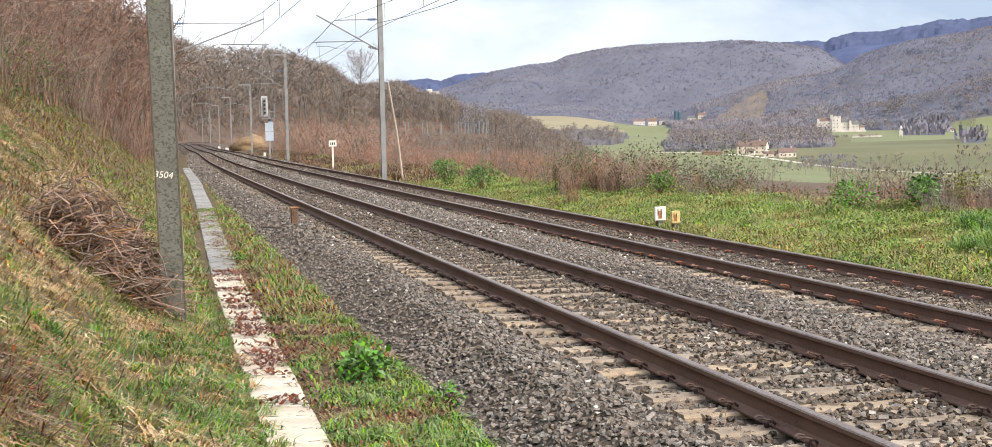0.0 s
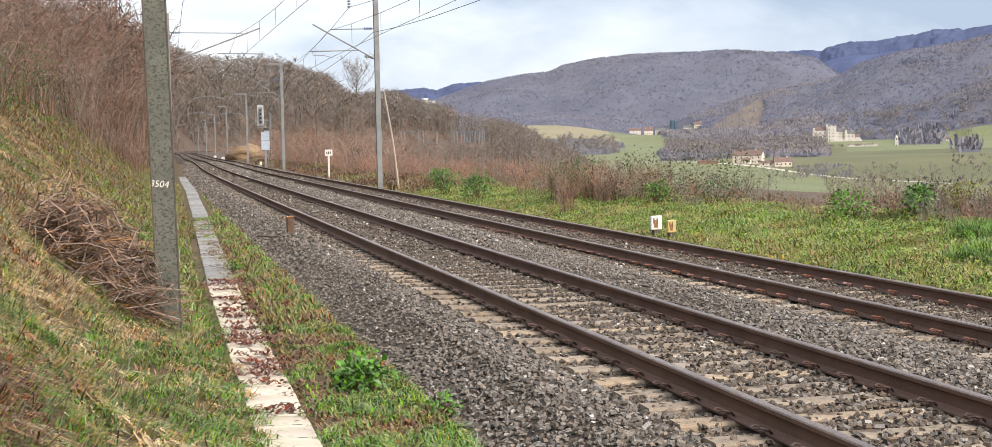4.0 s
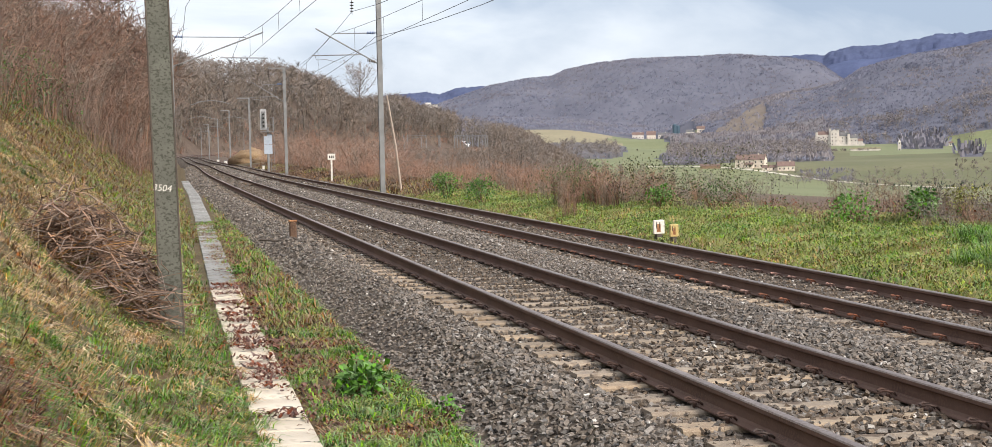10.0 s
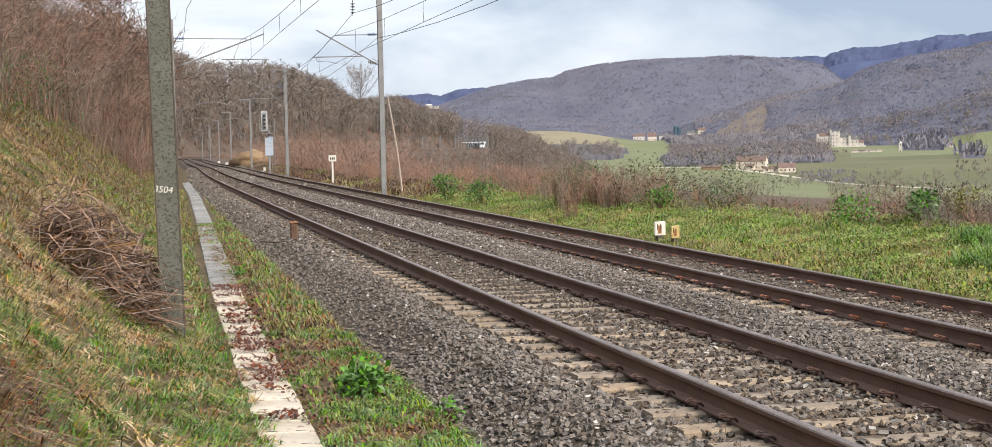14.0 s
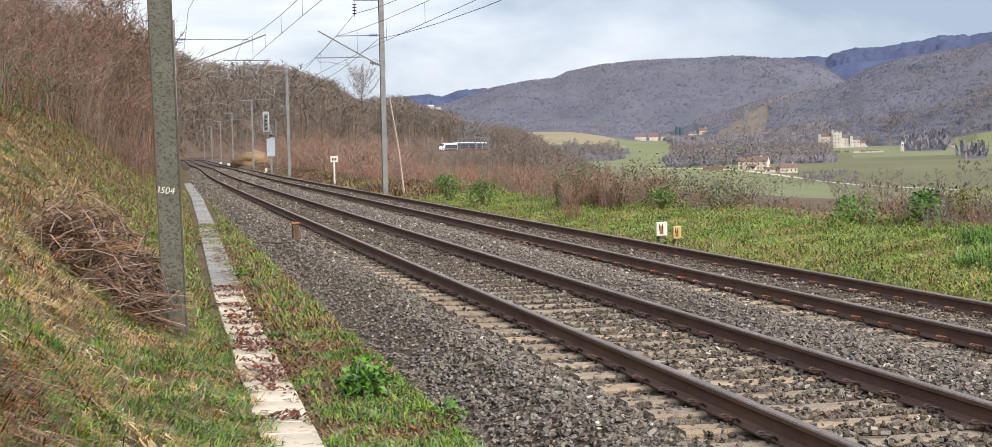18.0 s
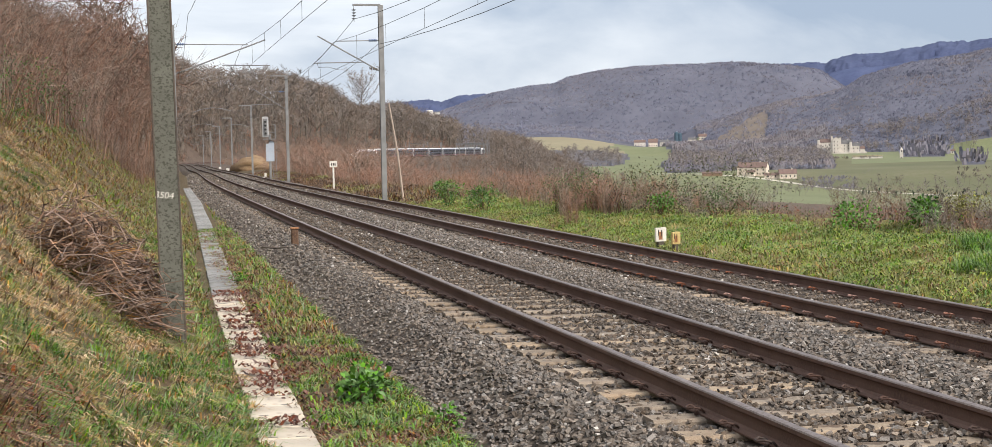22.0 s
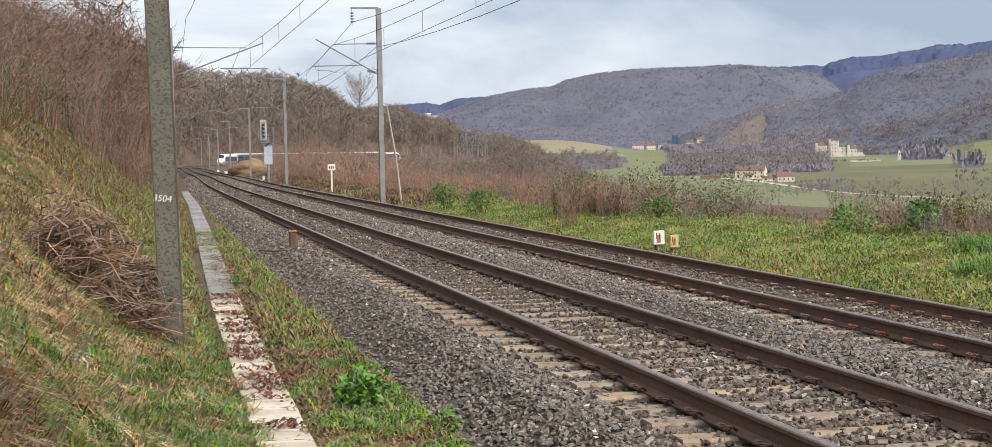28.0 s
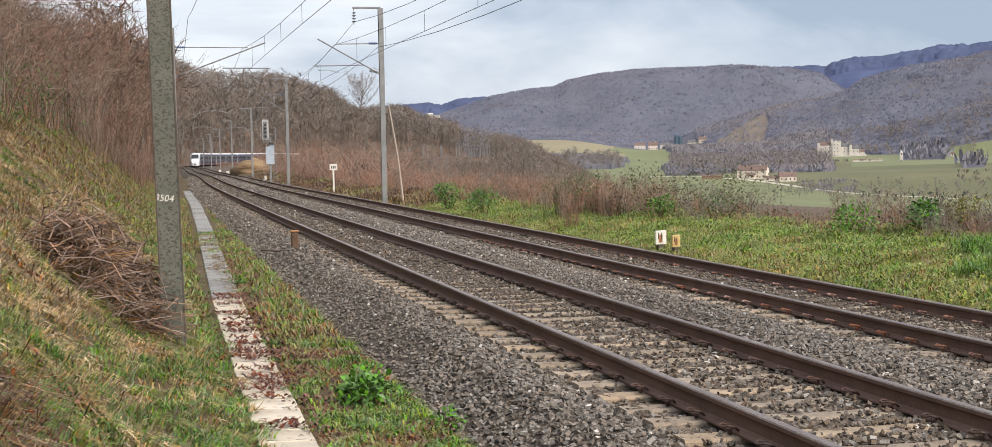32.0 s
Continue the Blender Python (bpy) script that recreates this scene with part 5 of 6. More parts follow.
blades("verge_leaves", q, 0.045, 0.017, 1.7, [M["weed"], M["grass_lime"], M["grass"], M["grass_olive"]], rng, "small creeping leaves over the verge grass", "weeds", rng.choice([0, 1, 1, 2, 3, 3], len(q)), 0.9)
p, b, r = polar_scatter(260, 30.9, 33.8, 22.5, 28, rng)
keep = waves(p[:, 0], p[:, 1], 1.2, 95) > -0.1
clumps("verge_tufts", p[keep], 26, 0.09, 0.22, 0.0065, 0.9, [M["grass"], M["weed"], M["grass_lime"]], [0.5, 0.3, 0.2], rng, "tall fresh green grass tufts on the verge", "grass", 0.7, 0.0, 2.5)
p, s, o = scatter(15000, 60, 200, 6.2, 9.5, rng, 1.2)
blades("verge_grass", p, 0.26, 0.016, 1.2, [M["grass_olive"], M["straw_dark"], M["bramble"]], rng, "dry grass beside the second track", "grass", np.where(waves(p[:, 0], p[:, 1], 6, 44) > 0.55, 0, rng.choice([1, 2, 2], len(p))), 0.6)


# ---- single shrubs and weeds ----
def leaf_bush(seed, width, height, leaves, size, stems=14):
    """A dense leafy bush: stems, and leaves as bent diamonds round an uneven crown."""
    r = random.Random(seed)
    t, l = Sticks(), Sticks()
    lobes = [(r.uniform(-0.35, 0.35) * width, r.uniform(-0.35, 0.35) * width, r.uniform(0.3, 0.8) * height, r.uniform(0.22, 0.42) * width) for _ in range(7)]
    for k in range(stems):
        c = r.choice(lobes)
        t.stick((r.uniform(-.1, .1) * width, r.uniform(-.1, .1) * width, -0.1), (c[0] + r.uniform(-.1, .1), c[1] + r.uniform(-.1, .1), c[2] + r.uniform(0, .3) * height), 0.012, 0.004)
    for k in range(leaves):
        c = r.choice(lobes)
        d = unit(np.array([r.gauss(0, 1), r.gauss(0, 1), r.gauss(0.2, 0.9)]))
        a = np.array(c[:3]) + d * c[3] * r.uniform(0.55, 1.12)
        a[2] = max(a[2], 0.02)
        out = unit(d + np.array([r.gauss(0, .5), r.gauss(0, .5), r.gauss(0, .4)]))
        s = size * r.uniform(0.6, 1.3)
        side = unit(np.cross(out, np.array([r.gauss(0, 1), r.gauss(0, 1), 1.0]))) * s * 0.34
        mid = a + out * s * 0.5 + np.array([0, 0, s * 0.08])
        l.put([a, mid - side, a + out * s - np.array([0, 0, s * 0.12]), mid + side, mid], [(0, 1, 4), (1, 2, 4), (2, 3, 4), (3, 0, 4)], 0)
    return t.arrays(), l.arrays()


def build_shrub(x, y, width, height, leaves, size, mat, label, seed, name="shrub"):
    stems, crown = leaf_bush(seed, width, height, int(leaves * 2.2), size * 0.62)
    ob = thing(name, label, name, m=pose(x, y, float(ground_at([x], [y])[0]), 0, 0, seed * 40))
    part("branchwork", np_mesh("branchwork", stems[0], stems[1], M["bramble"]), None, ob)
    part("foliage", np_mesh("foliage", crown[0], crown[1], mat), None, ob)


for k_, (x_, y_, w_, h_, n_, z_, m_, lab_) in enumerate((
        (11.5, 55.3, 1.0, 1.0, 620, 0.11, "laurel", "rounded bright green evergreen shrub beside the second track"),
        (11.55, 49.8, 1.0, 0.95, 560, 0.11, "laurel", "rounded bright green evergreen shrub beside the second track"),
        (12.9, 43.5, 2.2, 1.0, 900, 0.08, "ivy", "dark green bramble thicket in the hedge"),
        (13.67, 37.6, 0.6, 0.6, 240, 0.12, "weed", "bright green bramble shoot in the hedge"),
        (14.5, 28.0, 1.0, 0.5, 300, 0.12, "weed", "bright green leafy weeds before the hedge"),
        (15.35, 26.9, 0.75, 0.62, 260, 0.14, "laurel", "fresh green leafy bush before the hedge"),
        (16.9, 27.7, 0.9, 0.7, 300, 0.12, "grass_olive", "yellow-green leafy bush in the hedge"),
        (16.2, 37.5, 3.0, 0.95, 900, 0.09, "bramble_leaf", "dark green bramble thicket in the hedge"),
        (14.4, 39.2, 2.6, 0.9, 800, 0.09, "bramble_leaf", "dark green and brown bramble mound in the hedge"),
        (19.5, 34.0, 3.2, 1.0, 900, 0.09, "bramble_leaf", "dark bramble mound in the hedge beyond the verge"),
        (22.0, 34.2, 2.6, 1.1, 800, 0.09, "bramble_leaf", "dark bramble mound in the hedge beyond the verge"),
        (14.6, 36.0, 1.8, 0.6, 500, 0.07, "ivy", "dark green bramble thicket in the hedge"),
        (-2.9, 35.0, 2.4, 1.4, 900, 0.08, "ivy", "dark green ivy sprawling over the cutting slope"))):
    build_shrub(x_, y_, w_, h_, n_, z_, M[m_], lab_, k_ + 1)
for k_, (x_, y_, w_, h_, n_, z_) in enumerate(((1.86, 12.8, 0.42, 0.2, 130, 0.13), (1.75, 13.0, 0.26, 0.15, 60, 0.09), (2.1, 14.3, 0.26, 0.12, 60, 0.08), (1.62, 25.5, 0.3, 0.14, 60, 0.08), (2.3, 11.6, 0.3, 0.12, 60, 0.07))):
    build_shrub(x_, y_, w_, h_, n_, z_, M["weed"], "low clump of fresh green broad-leaved weeds", 20 + k_, "weed_clump")


def build_bramble_heap():
    """A heap of dead bramble canes against the numbered mast: single canes over a mass of finer ones."""
    r = random.Random(77)
    heap = thing("bramble_thicket", "tangled heap of dead tan-brown bramble canes against the mast", "bramble")

    def top(x, y):
        d = max(0.0, 1 - ((x + 0.42) / 0.72) ** 2 - ((y - 17.1) / 1.2) ** 2)
        return float(ground_at([x], [y])[0]) + 0.74 * math.sqrt(d)

    canes = []
    for k in range(14):
        t = Sticks()
        ln, rise, w, rad = r.uniform(0.35, 0.85), r.uniform(0.08, 0.26), r.uniform(-0.4, 0.4), r.uniform(0.0055, 0.0105)
        pts = [np.array([(q - 0.5) * ln, w * ln * math.sin(q * 3.1), rise * math.sin(q * 3.14) - 0.10 * q]) for q in (0, 0.25, 0.5, 0.75, 1)]
        for i in range(4):
            t.stick(pts[i], pts[i + 1], rad * (1 - 0.12 * i), rad * (0.88 - 0.12 * i))
        for i in range(3):
            q = pts[1 + i]
            t.twig(q, q + np.array([r.uniform(-.15, .15), r.uniform(-.15, .15), r.uniform(-0.02, .14)]), rad * 0.7, 0, r)
        v, f, _ = t.arrays()
        canes.append([np_mesh("cane", v, f, M[m]) for m in ("bramble_tan", "bramble", "straw_dark")])

    def place():
        a, q = r.uniform(0, 6.28), math.sqrt(r.random())
        x, y = -0.42 + math.cos(a) * q * 0.72, 17.1 + math.sin(a) * q * 1.15
        return x, y, top(x, y)

    for k in range(290):
        x, y, z = place()
        part("cane", r.choice(canes)[r.choice((0, 0, 1, 1, 2))], None, heap, m=pose(x, y, z + r.uniform(-0.12, 0.04), r.uniform(-70, 70), r.uniform(-35, 45), r.uniform(0, 360)))
    t = Sticks()
    for k in range(1800):
        x, y, z = place()
        a = np.array([x, y, z - r.uniform(0.0, 0.3)])
        w, ln = r.uniform(0, 6.28), r.uniform(0.15, 0.5)
        d = np.array([math.cos(w), math.sin(w), r.uniform(-0.6, 0.35)]) * ln
        rad = r.uniform(0.0035, 0.0075)
        t.stick(a, a + d, rad, rad * 0.6, r.choice((0, 0, 0, 1, 1, 2)))
    v, f, m = t.arrays()
    tagged(part("cane_mass", np_mesh("cane_mass", v, f, [M["bramble_tan"], M["bramble"], M["straw_dark"]], m), None, heap), kind="stuff")


build_bramble_heap()

# ---- cable trough beside the track ----
def build_trough():
    trough = thing("cable_trough", "concrete cable trough with pale flat lids, dead leaves on it", "cable trough")
    s, k = 8.6, 0
    r = random.Random(4)
    off = lambda q: float(np.interp(q, [10, 23, 45, 65, 90], [-3.60, -3.40, -2.92, -2.62, -2.52]))
    pale, grey = [], []
    for mats, store in ((M["slab"], pale), (M["slab_grey"], grey)):
        for v in range(4):
            g = Geo()
            g.box(-0.225, -0.243, -0.06, 0.225, 0.243, 0.0, 0.012)
            for x0 in (-0.15, 0.07):              # lifting slots
                g.box(x0, -0.2, -0.004, x0 + 0.08, -0.186, 0.0015, 0, 1)
            store.append(g.mesh("lid", [mats, M["ink"]]))
    while s < 96:
        z = float(np.interp(s, [20, 60], [-0.455, -0.22]))
        turn = math.degrees(math.atan2(off(s + 0.25) - off(s - 0.25), 0.5))
        me = r.choice(pale if s < 23.2 else grey)
        part("lid", me, None, trough, m=Matrix.Translation(on_line(s, off(s), z + r.uniform(-0.006, 0.01))) @ pose(0, 0, 0, r.uniform(-1.2, 1.2), r.uniform(-1.5, 1.5), -turn + line_turn(s) + r.uniform(-1.2, 1.2)))
        s += 0.5
    v, f = swept(np.arange(8, 98, 1.0), [(-0.26, -0.55), (-0.26, -0.035), (0.26, -0.035), (0.26, -0.55)])
    # the trough's own walls, shifted with the lids
    for i, q in enumerate(np.arange(8, 98, 1.0)):
        z = float(np.interp(q, [20, 60], [-0.455, -0.22])) - 0.03
        for j, (a, c) in enumerate(((-0.25, -0.3), (-0.25, 0), (0.25, 0), (0.25, -0.3))):
            v[i * 4 + j] = on_line(q, off(q) + a, z + c)
    part("channel", np_mesh("channel", v, f, M["concrete"]), None, trough)
    # dead leaves lying on the lids
    r2 = np.random.RandomState(5)
    n = 2600
    q = 11.5 + 12 * r2.rand(n)
    oo = np.array([off(a) for a in q]) + r2.normal(0, 0.17, n)
    keep = waves(q * 1.0, oo, 0.9, 50) + 0.5 * waves(q, oo * 2, 0.4, 51) > np.interp(q, [11.5, 14, 17, 23], [0.45, 0.05, -0.1, 0.25])
    q, oo = q[keep], oo[keep]
    p = on_line_np(q, oo, 0.0)
    p[:, 2] = np.interp(q, [20, 60], [-0.455, -0.22]) + 0.012 + r2.uniform(0, 0.02, len(q))
    blades("fallen_leaves", p, 0.05, 0.014, 2.2, [M["dead_leaf"]], r2, "dark red-brown fallen leaves and twigs on the trough lids", "leaves", None, 1.0)


build_trough()


# ---- masts and overhead line ----
def h_profile(g, h, w, d, t, mat_face=0, mat_edge=1):
    """An upright H-beam of width w (x) and depth d (y)."""
    g.box(-w / 2, -d / 2, 0, w / 2, -d / 2 + t, h, 0.004, mat_face)
    g.box(-w / 2, d / 2 - t, 0, w / 2, d / 2, h, 0.004, mat_face)
    g.box(-t / 2, -d / 2 + t, 0, t / 2, d / 2 - t, h, 0, mat_edge)
    return g


CONTACT_Z, CARRIER_Z = 5.62, 6.85


def build_mast(s, off, side, reach, h, w, label, bracket=False, base=0.5, extra=0.0, arms=True, detail=True):
    """A catenary mast at off with its cantilever pointing to side over the track at distance reach."""
    foot = on_line(s, off)
    z0 = float(ground_at([foot.x], [foot.y])[0])
    rail = float(np.interp(s, FINE, LINE_Z)) + (DROP2 if off > 0 else 0)
    m = Matrix.Translation((foot.x, foot.y, z0 - 0.15)) @ pose(0, 0, 0, 0, 0, line_turn(s))
    mast = thing("catenary_mast", label, "catenary mast", "masts of the overhead line", m=m)
    up = rail - z0 + 0.15                          # rail level above the mast's base
    part("post", h_profile(Geo(), h + extra, w, w, 0.016 if w > 0.2 else 0.03), [M["mast"], M["mast_edge"]] if s < 20 else [M["steel"], M["mast_edge"]], mast)
    if s < 20:
        for sx in (-1, 1):
            part("flange_lip", Geo().box(sx * (w / 2 - 0.004) - 0.010, -w / 2 - 0.006, 0.1, sx * (w / 2 - 0.004) + 0.010, -w / 2 + 0.03, h + extra, 0.003), M["mast_edge"], mast)
    g = Geo()
    g.box(-w * 0.9, -w * 0.9, -0.3, w * 0.9, w * 0.9, 0.06, 0.03)
    part("footing", g, M["concrete"], mast)
    if not arms:
        return mast
    x = side * reach
    if s > 119:                                    # farther masts carry one bowed arm and a short head bracket
        arc = [(x + side * q, 0, up + CONTACT_Z + 0.30 - 0.14 * q * q) for q in (-1.6, -0.9, 0, 0.9, 1.5)]
        part("registration_arm", Geo().tube(arc, 0.036, 6), M["steel"], mast)
        if bracket:
            part("top_bracket", Geo().box(min(0, side * 1.45), -0.06, h + extra - 0.08, max(0, side * 1.45), 0.06, h + extra + 0.06, 0.01), M["steel"], mast)
        return mast
    g = Geo().tube([(side * w / 2, 0, up + CONTACT_Z - 0.05), (x + side * 0.9, 0, up + CARRIER_Z + 0.28)], 0.032, 8)
    part("strut", g, M["steel"], mast)
    g = Geo().tube([(side * w / 2, 0, up + CARRIER_Z + 0.08), (x + side * 0.1, 0, up + CARRIER_Z + 0.05)], 0.022, 8)
    part("top_tie", g, M["steel"], mast)
    g = Geo().tube([(x - side * 1.1, 0, up + CONTACT_Z + 0.34), (x + side * 1.1, 0, up + CONTACT_Z + 0.31)], 0.024, 8)
    part("registration_tube", g, M["steel"], mast)
    g = Geo().tube([(x + side * 0.95, 0, up + CONTACT_Z + 0.32), (x + side * 0.9, 0, up + CONTACT_Z + 0.12), (x + side * 0.45, 0, up + CONTACT_Z + 0.13), (x, 0, up + CONTACT_Z + 0.01)], 0.014, 6)
    part("steady_arm", g, M["steel"], mast)
    if detail:
        for za, zb in ((CONTACT_Z + 0.02, CONTACT_Z + 0.09), (CARRIER_Z + 0.08, CARRIER_Z + 0.08)):
            g = Geo()
            for q in range(5):
                xa = side * (w / 2 + 0.12 + q * 0.075)
                g.tube([(xa - side * 0.02, 0, up + za + (zb - za) * q / 5), (xa + side * 0.02, 0, up + za + (zb - za) * q / 5)], 0.06, 10)
            part("insulator", g, M["insulator"] if za > 6 else M["mast_edge"], mast)
    if bracket:
        part("top_bracket", Geo().box(min(0, side * 1.25), -0.05, h + extra - 0.03, max(0, side * 1.25), 0.05, h + extra + 0.06, 0.01), M["steel"], mast)
        g = Geo().tube([(side * 1.2, 0, h + extra), (side * 1.2, 0, h + extra - 0.75)], 0.014, 6)
        for q in range(4):
            g.tube([(side * 1.2, 0, h + extra - 0.2 - q * 0.13), (side * 1.2, 0, h + extra - 0.24 - q * 0.13)], [0.11, 0.05], 10)
        part("feeder_insulator", g, M["mast_edge"], mast)
    return mast


LEFT_S = [16.9, 69.5, 125, 181] + [230.5 + 58.5 * k for k in range(12)]
RIGHT_S = [8.0, 65.8, 116, 180] + [181 + 65 * k for k in range(1, 12)]
LEFT_OFF, RIGHT_OFF = -3.35, GAP + 1.95

number_mast = build_mast(LEFT_S[0], -4.315, 1, 4.315, 8.7, 0.256, "grey mottled steel mast with the number 3504 painted on it", extra=0.6)
number_mast.matrix_basis = number_mast.matrix_basis @ pose(0, 0, 0, 0, -0.9, 0)
txt = bpy.data.curves.new("mast_number", "FONT")
txt.body, txt.size, txt.extrude, txt.align_x = "3504", 0.105, 0.001, "CENTER"
txt.shear = 0.15
num = new("mast_number", txt)
num.data.materials.append(M["paint_white"])
num.parent = number_mast
num.matrix_basis = pose(-0.045, -0.131, 1.74, 90, 7, 0)
for s_ in LEFT_S[1:4]:
    build_mast(s_, LEFT_OFF, 1, -LEFT_OFF, 8.2, 0.22, "grey steel catenary mast on the hill side", detail=s_ < 200)
for k_, s_ in enumerate(RIGHT_S):
    o_ = RIGHT_OFF + (0, 0, -0.3, -0.05)[k_] if k_ < 4 else RIGHT_OFF + 0.5
    build_mast(s_, o_, -1, o_ - GAP, 9.3 if k_ == 1 else 8.95, 0.22, "grey steel catenary mast on the valley side", bracket=True, detail=s_ < 200)


def build_wires():
    """Contact wire, carrier and droppers of each track, the feeder and the earth wire."""
    for stops, centre, dz, label in ((LEFT_S, 0.0, 0.0, "overhead contact line of the near track"), (RIGHT_S, GAP, DROP2, "overhead contact line of the far track")):
        line = thing("overhead_line", label, "overhead wires", "overhead wires")
        stops = [stops[0] - 52] + stops
        contact, carrier = [], []
        for a, b in zip(stops[:-1], stops[1:]):
            zig = 0.18 if stops.index(a) % 2 else -0.18
            n = 8
            for i in range(n):
                q = i / n
                s = a + (b - a) * q
                o = centre + zig * (1 - 2 * q)
                contact.append(on_line(s, o, dz + CONTACT_Z))
                sag = 0.65 * 4 * q * (1 - q)
                carrier.append(on_line(s, o, dz + CARRIER_Z - sag))
                if 0 < i and b < 420:
                    part("dropper", Geo().tube([on_line(s, o, dz + CONTACT_Z), on_line(s, o, dz + CARRIER_Z - sag)], 0.006, 4), M["wire"], line)
        part("contact_wire", Geo().tube(contact, 0.0085, 5), M["wire"], line)
        part("carrier_wire", Geo().tube(carrier, 0.009, 5), M["wire"], line)
    for name, stops, off, z, sag, label in (("feeder_wire", RIGHT_S, RIGHT_OFF - 1.2, 7.75, 0.9, "feeder cable hung below the mast brackets"),
                                            ("earth_wire", RIGHT_S, RIGHT_OFF - 0.16, 6.62, 0.7, "earth wire strung from mast to mast"),
                                            ("earth_wire", LEFT_S, LEFT_OFF + 0.75, 8.3, 0.9, "feeder cable along the hill side masts")):
        pts = []
        for a, b in zip(stops[:-1], stops[1:]):
            for i in range(8):
                q = i / 8
                pts.append(on_line(a + (b - a) * q, off, z - sag * 4 * q * (1 - q)))
        thing(name, label, "cable", data=Geo().tube(pts, 0.011, 5).mesh(name, M["wire"]))


build_wires()


def at_ground(s, off, turn=0.0, sink=0.0):
    p = on_line(s, off)
    return Matrix.Translation((p.x, p.y, float(ground_at([p.x], [p.y])[0]) - sink)) @ pose(0, 0, 0, 0, 0, line_turn(s) + turn)


# prop leaning against the bank beside the second mast
prop = thing("leaning_pole", "pale thin wooden pole leaning in the scrub", "pole", data=Geo().tube([(11.62, 66, -0.9), (11.35, 66, 1.7), (11.0, 66, 3.95)], [0.055, 0.05, 0.04], 8).mesh("leaning_pole", M["pale_pole"]))


def build_signal(s, off):
    sig = thing("railway_signal", "railway signal with pale grey light panel, ladder cage and blue-grey plates", "signal", m=at_ground(s, off))
    part("post", Geo().box(-0.1, -0.1, -0.3, 0.1, 0.1, 4.6, 0.02), M["steel"], sig)
    part("light_panel", Geo().box(-0.68, -0.06, 4.35, -0.08, 0.02, 6.25, 0.08), M["steel_pale"], sig, "grey backing panel of the lights")
    face = part("light_face", Geo().box(-0.56, -0.10, 4.5, -0.2, -0.062, 6.05, 0.05), M["steel"], sig)
    for k in range(4):
        part("lamp_hood", Geo().tube([(-0.38, -0.101, 4.7 + k * 0.36), (-0.38, -0.28, 4.7 + k * 0.36)], 0.10, 10), M["ink"], face)
    for y in (-0.5, 0.35):
        g = Geo().tube([(-0.1, y, 5.5), (0.52, y, 5.5), (0.52, y, 4.2), (-0.1, y, 4.2)], 0.035, 6)
        part("cage_rail", g, M["steel"], sig)
        part("cage_bar", Geo().tube([(-0.1, y, 4.8), (0.52, y, 4.8)], 0.03, 6), M["steel"], sig)
    part("platform", Geo().box(-0.65, -0.5, 4.13, 0.55, 0.4, 4.2, 0.01), M["steel"], sig)
    for z0, z1, n in ((2.1, 2.95, "plate"), (2.98, 3.75, "plate")):
        part(n, Geo().box(-0.38, -0.15, z0, 0.38, -0.115, z1, 0.01), M["plate"], sig, "blue-grey steel plate")
    part("round_plate", Geo().tube([(0.14, -0.17, 3.75), (0.14, -0.12, 3.75)], 0.26, 18), M["plate"], sig)
    lad = Geo()
    for x in (0.26, 0.58):
        lad.tube([(x, 0.22, 0), (x, 0.22, 4.2)], 0.02, 5)
    for k in range(12):
        lad.tube([(0.26, 0.22, 0.3 + k * 0.32), (0.58, 0.22, 0.3 + k * 0.32)], 0.014, 5)
    part("ladder", lad, M["steel"], sig)
    part("footing", Geo().box(-0.4, -0.4, -0.3, 0.4, 0.4, 0.22, 0.04), M["concrete"], sig)


M["plate"] = surface("blue_grey_plate", (0.30, 0.35, 0.42), (0.38, 0.43, 0.50), (0.44, 0.48, 0.54), 2, 30, 0.5, 0.05, dist=0.002)
build_signal(138, GAP + 1.55)


def build_kilometre_sign(s, off):
    sg = thing("track_sign", "white rectangular sign plate with dark figures on a white post", "sign", m=at_ground(s, off))
    part("post", Geo().box(-0.055, -0.04, -0.3, 0.055, 0.04, 1.62, 0.01), M["paint_white"], sg)
    pl = part("plate", Geo().box(-0.24, -0.075, 1.4, 0.24, -0.045, 1.78, 0.012), M["paint_white"], sg)
    for k in range(3):
        part("mark", Geo().box(-0.15 + k * 0.11, -0.080, 1.5, -0.085 + k * 0.11, -0.0755, 1.66), M["ink"], pl)


build_kilometre_sign(92, GAP + 2.62)


def build_marker_box(s, off, mat, w, h, label, turn):
    b = thing("marker_post", label, "marker post", "marker posts on the verge", m=at_ground(s, off, turn))
    part("leg", Geo().box(-w * 0.22, -0.05, -0.2, w * 0.3, 0.05, 0.17, 0.01), M["mast_edge"], b)
    pl = part("plate", Geo().box(-w / 2, -0.06, 0.15, w / 2, 0.0, 0.15 + h, 0.012), mat, b)
    g = Geo()
    g.box(w / 2 - 0.012, -0.02, 0.15, w / 2 + 0.03, 0.16, 0.15 + h, 0.01)
    part("side_plate", g, mat, pl)
    part("patch", Geo().box(-w * 0.22, -0.066, 0.19, w * 0.12, -0.0605, 0.15 + h * 0.72, 0.0), M["rust"], pl, "flaking rust patch")
    for k in range(2):
        part("mark", Geo().box(-w * 0.3 + k * w * 0.3, -0.070, 0.27, -w * 0.22 + k * w * 0.3, -0.0665, 0.15 + h * 0.85), M["ink"], pl)
    return b


build_marker_box(30.3, 6.32, M["paint_white"], 0.27, 0.30, "short white and rusty marker plate on black legs", 12)
build_marker_box(29.3, 6.30, M["yellow"], 0.20, 0.26, "short yellowed marker plate with rust on a dark leg", 12)


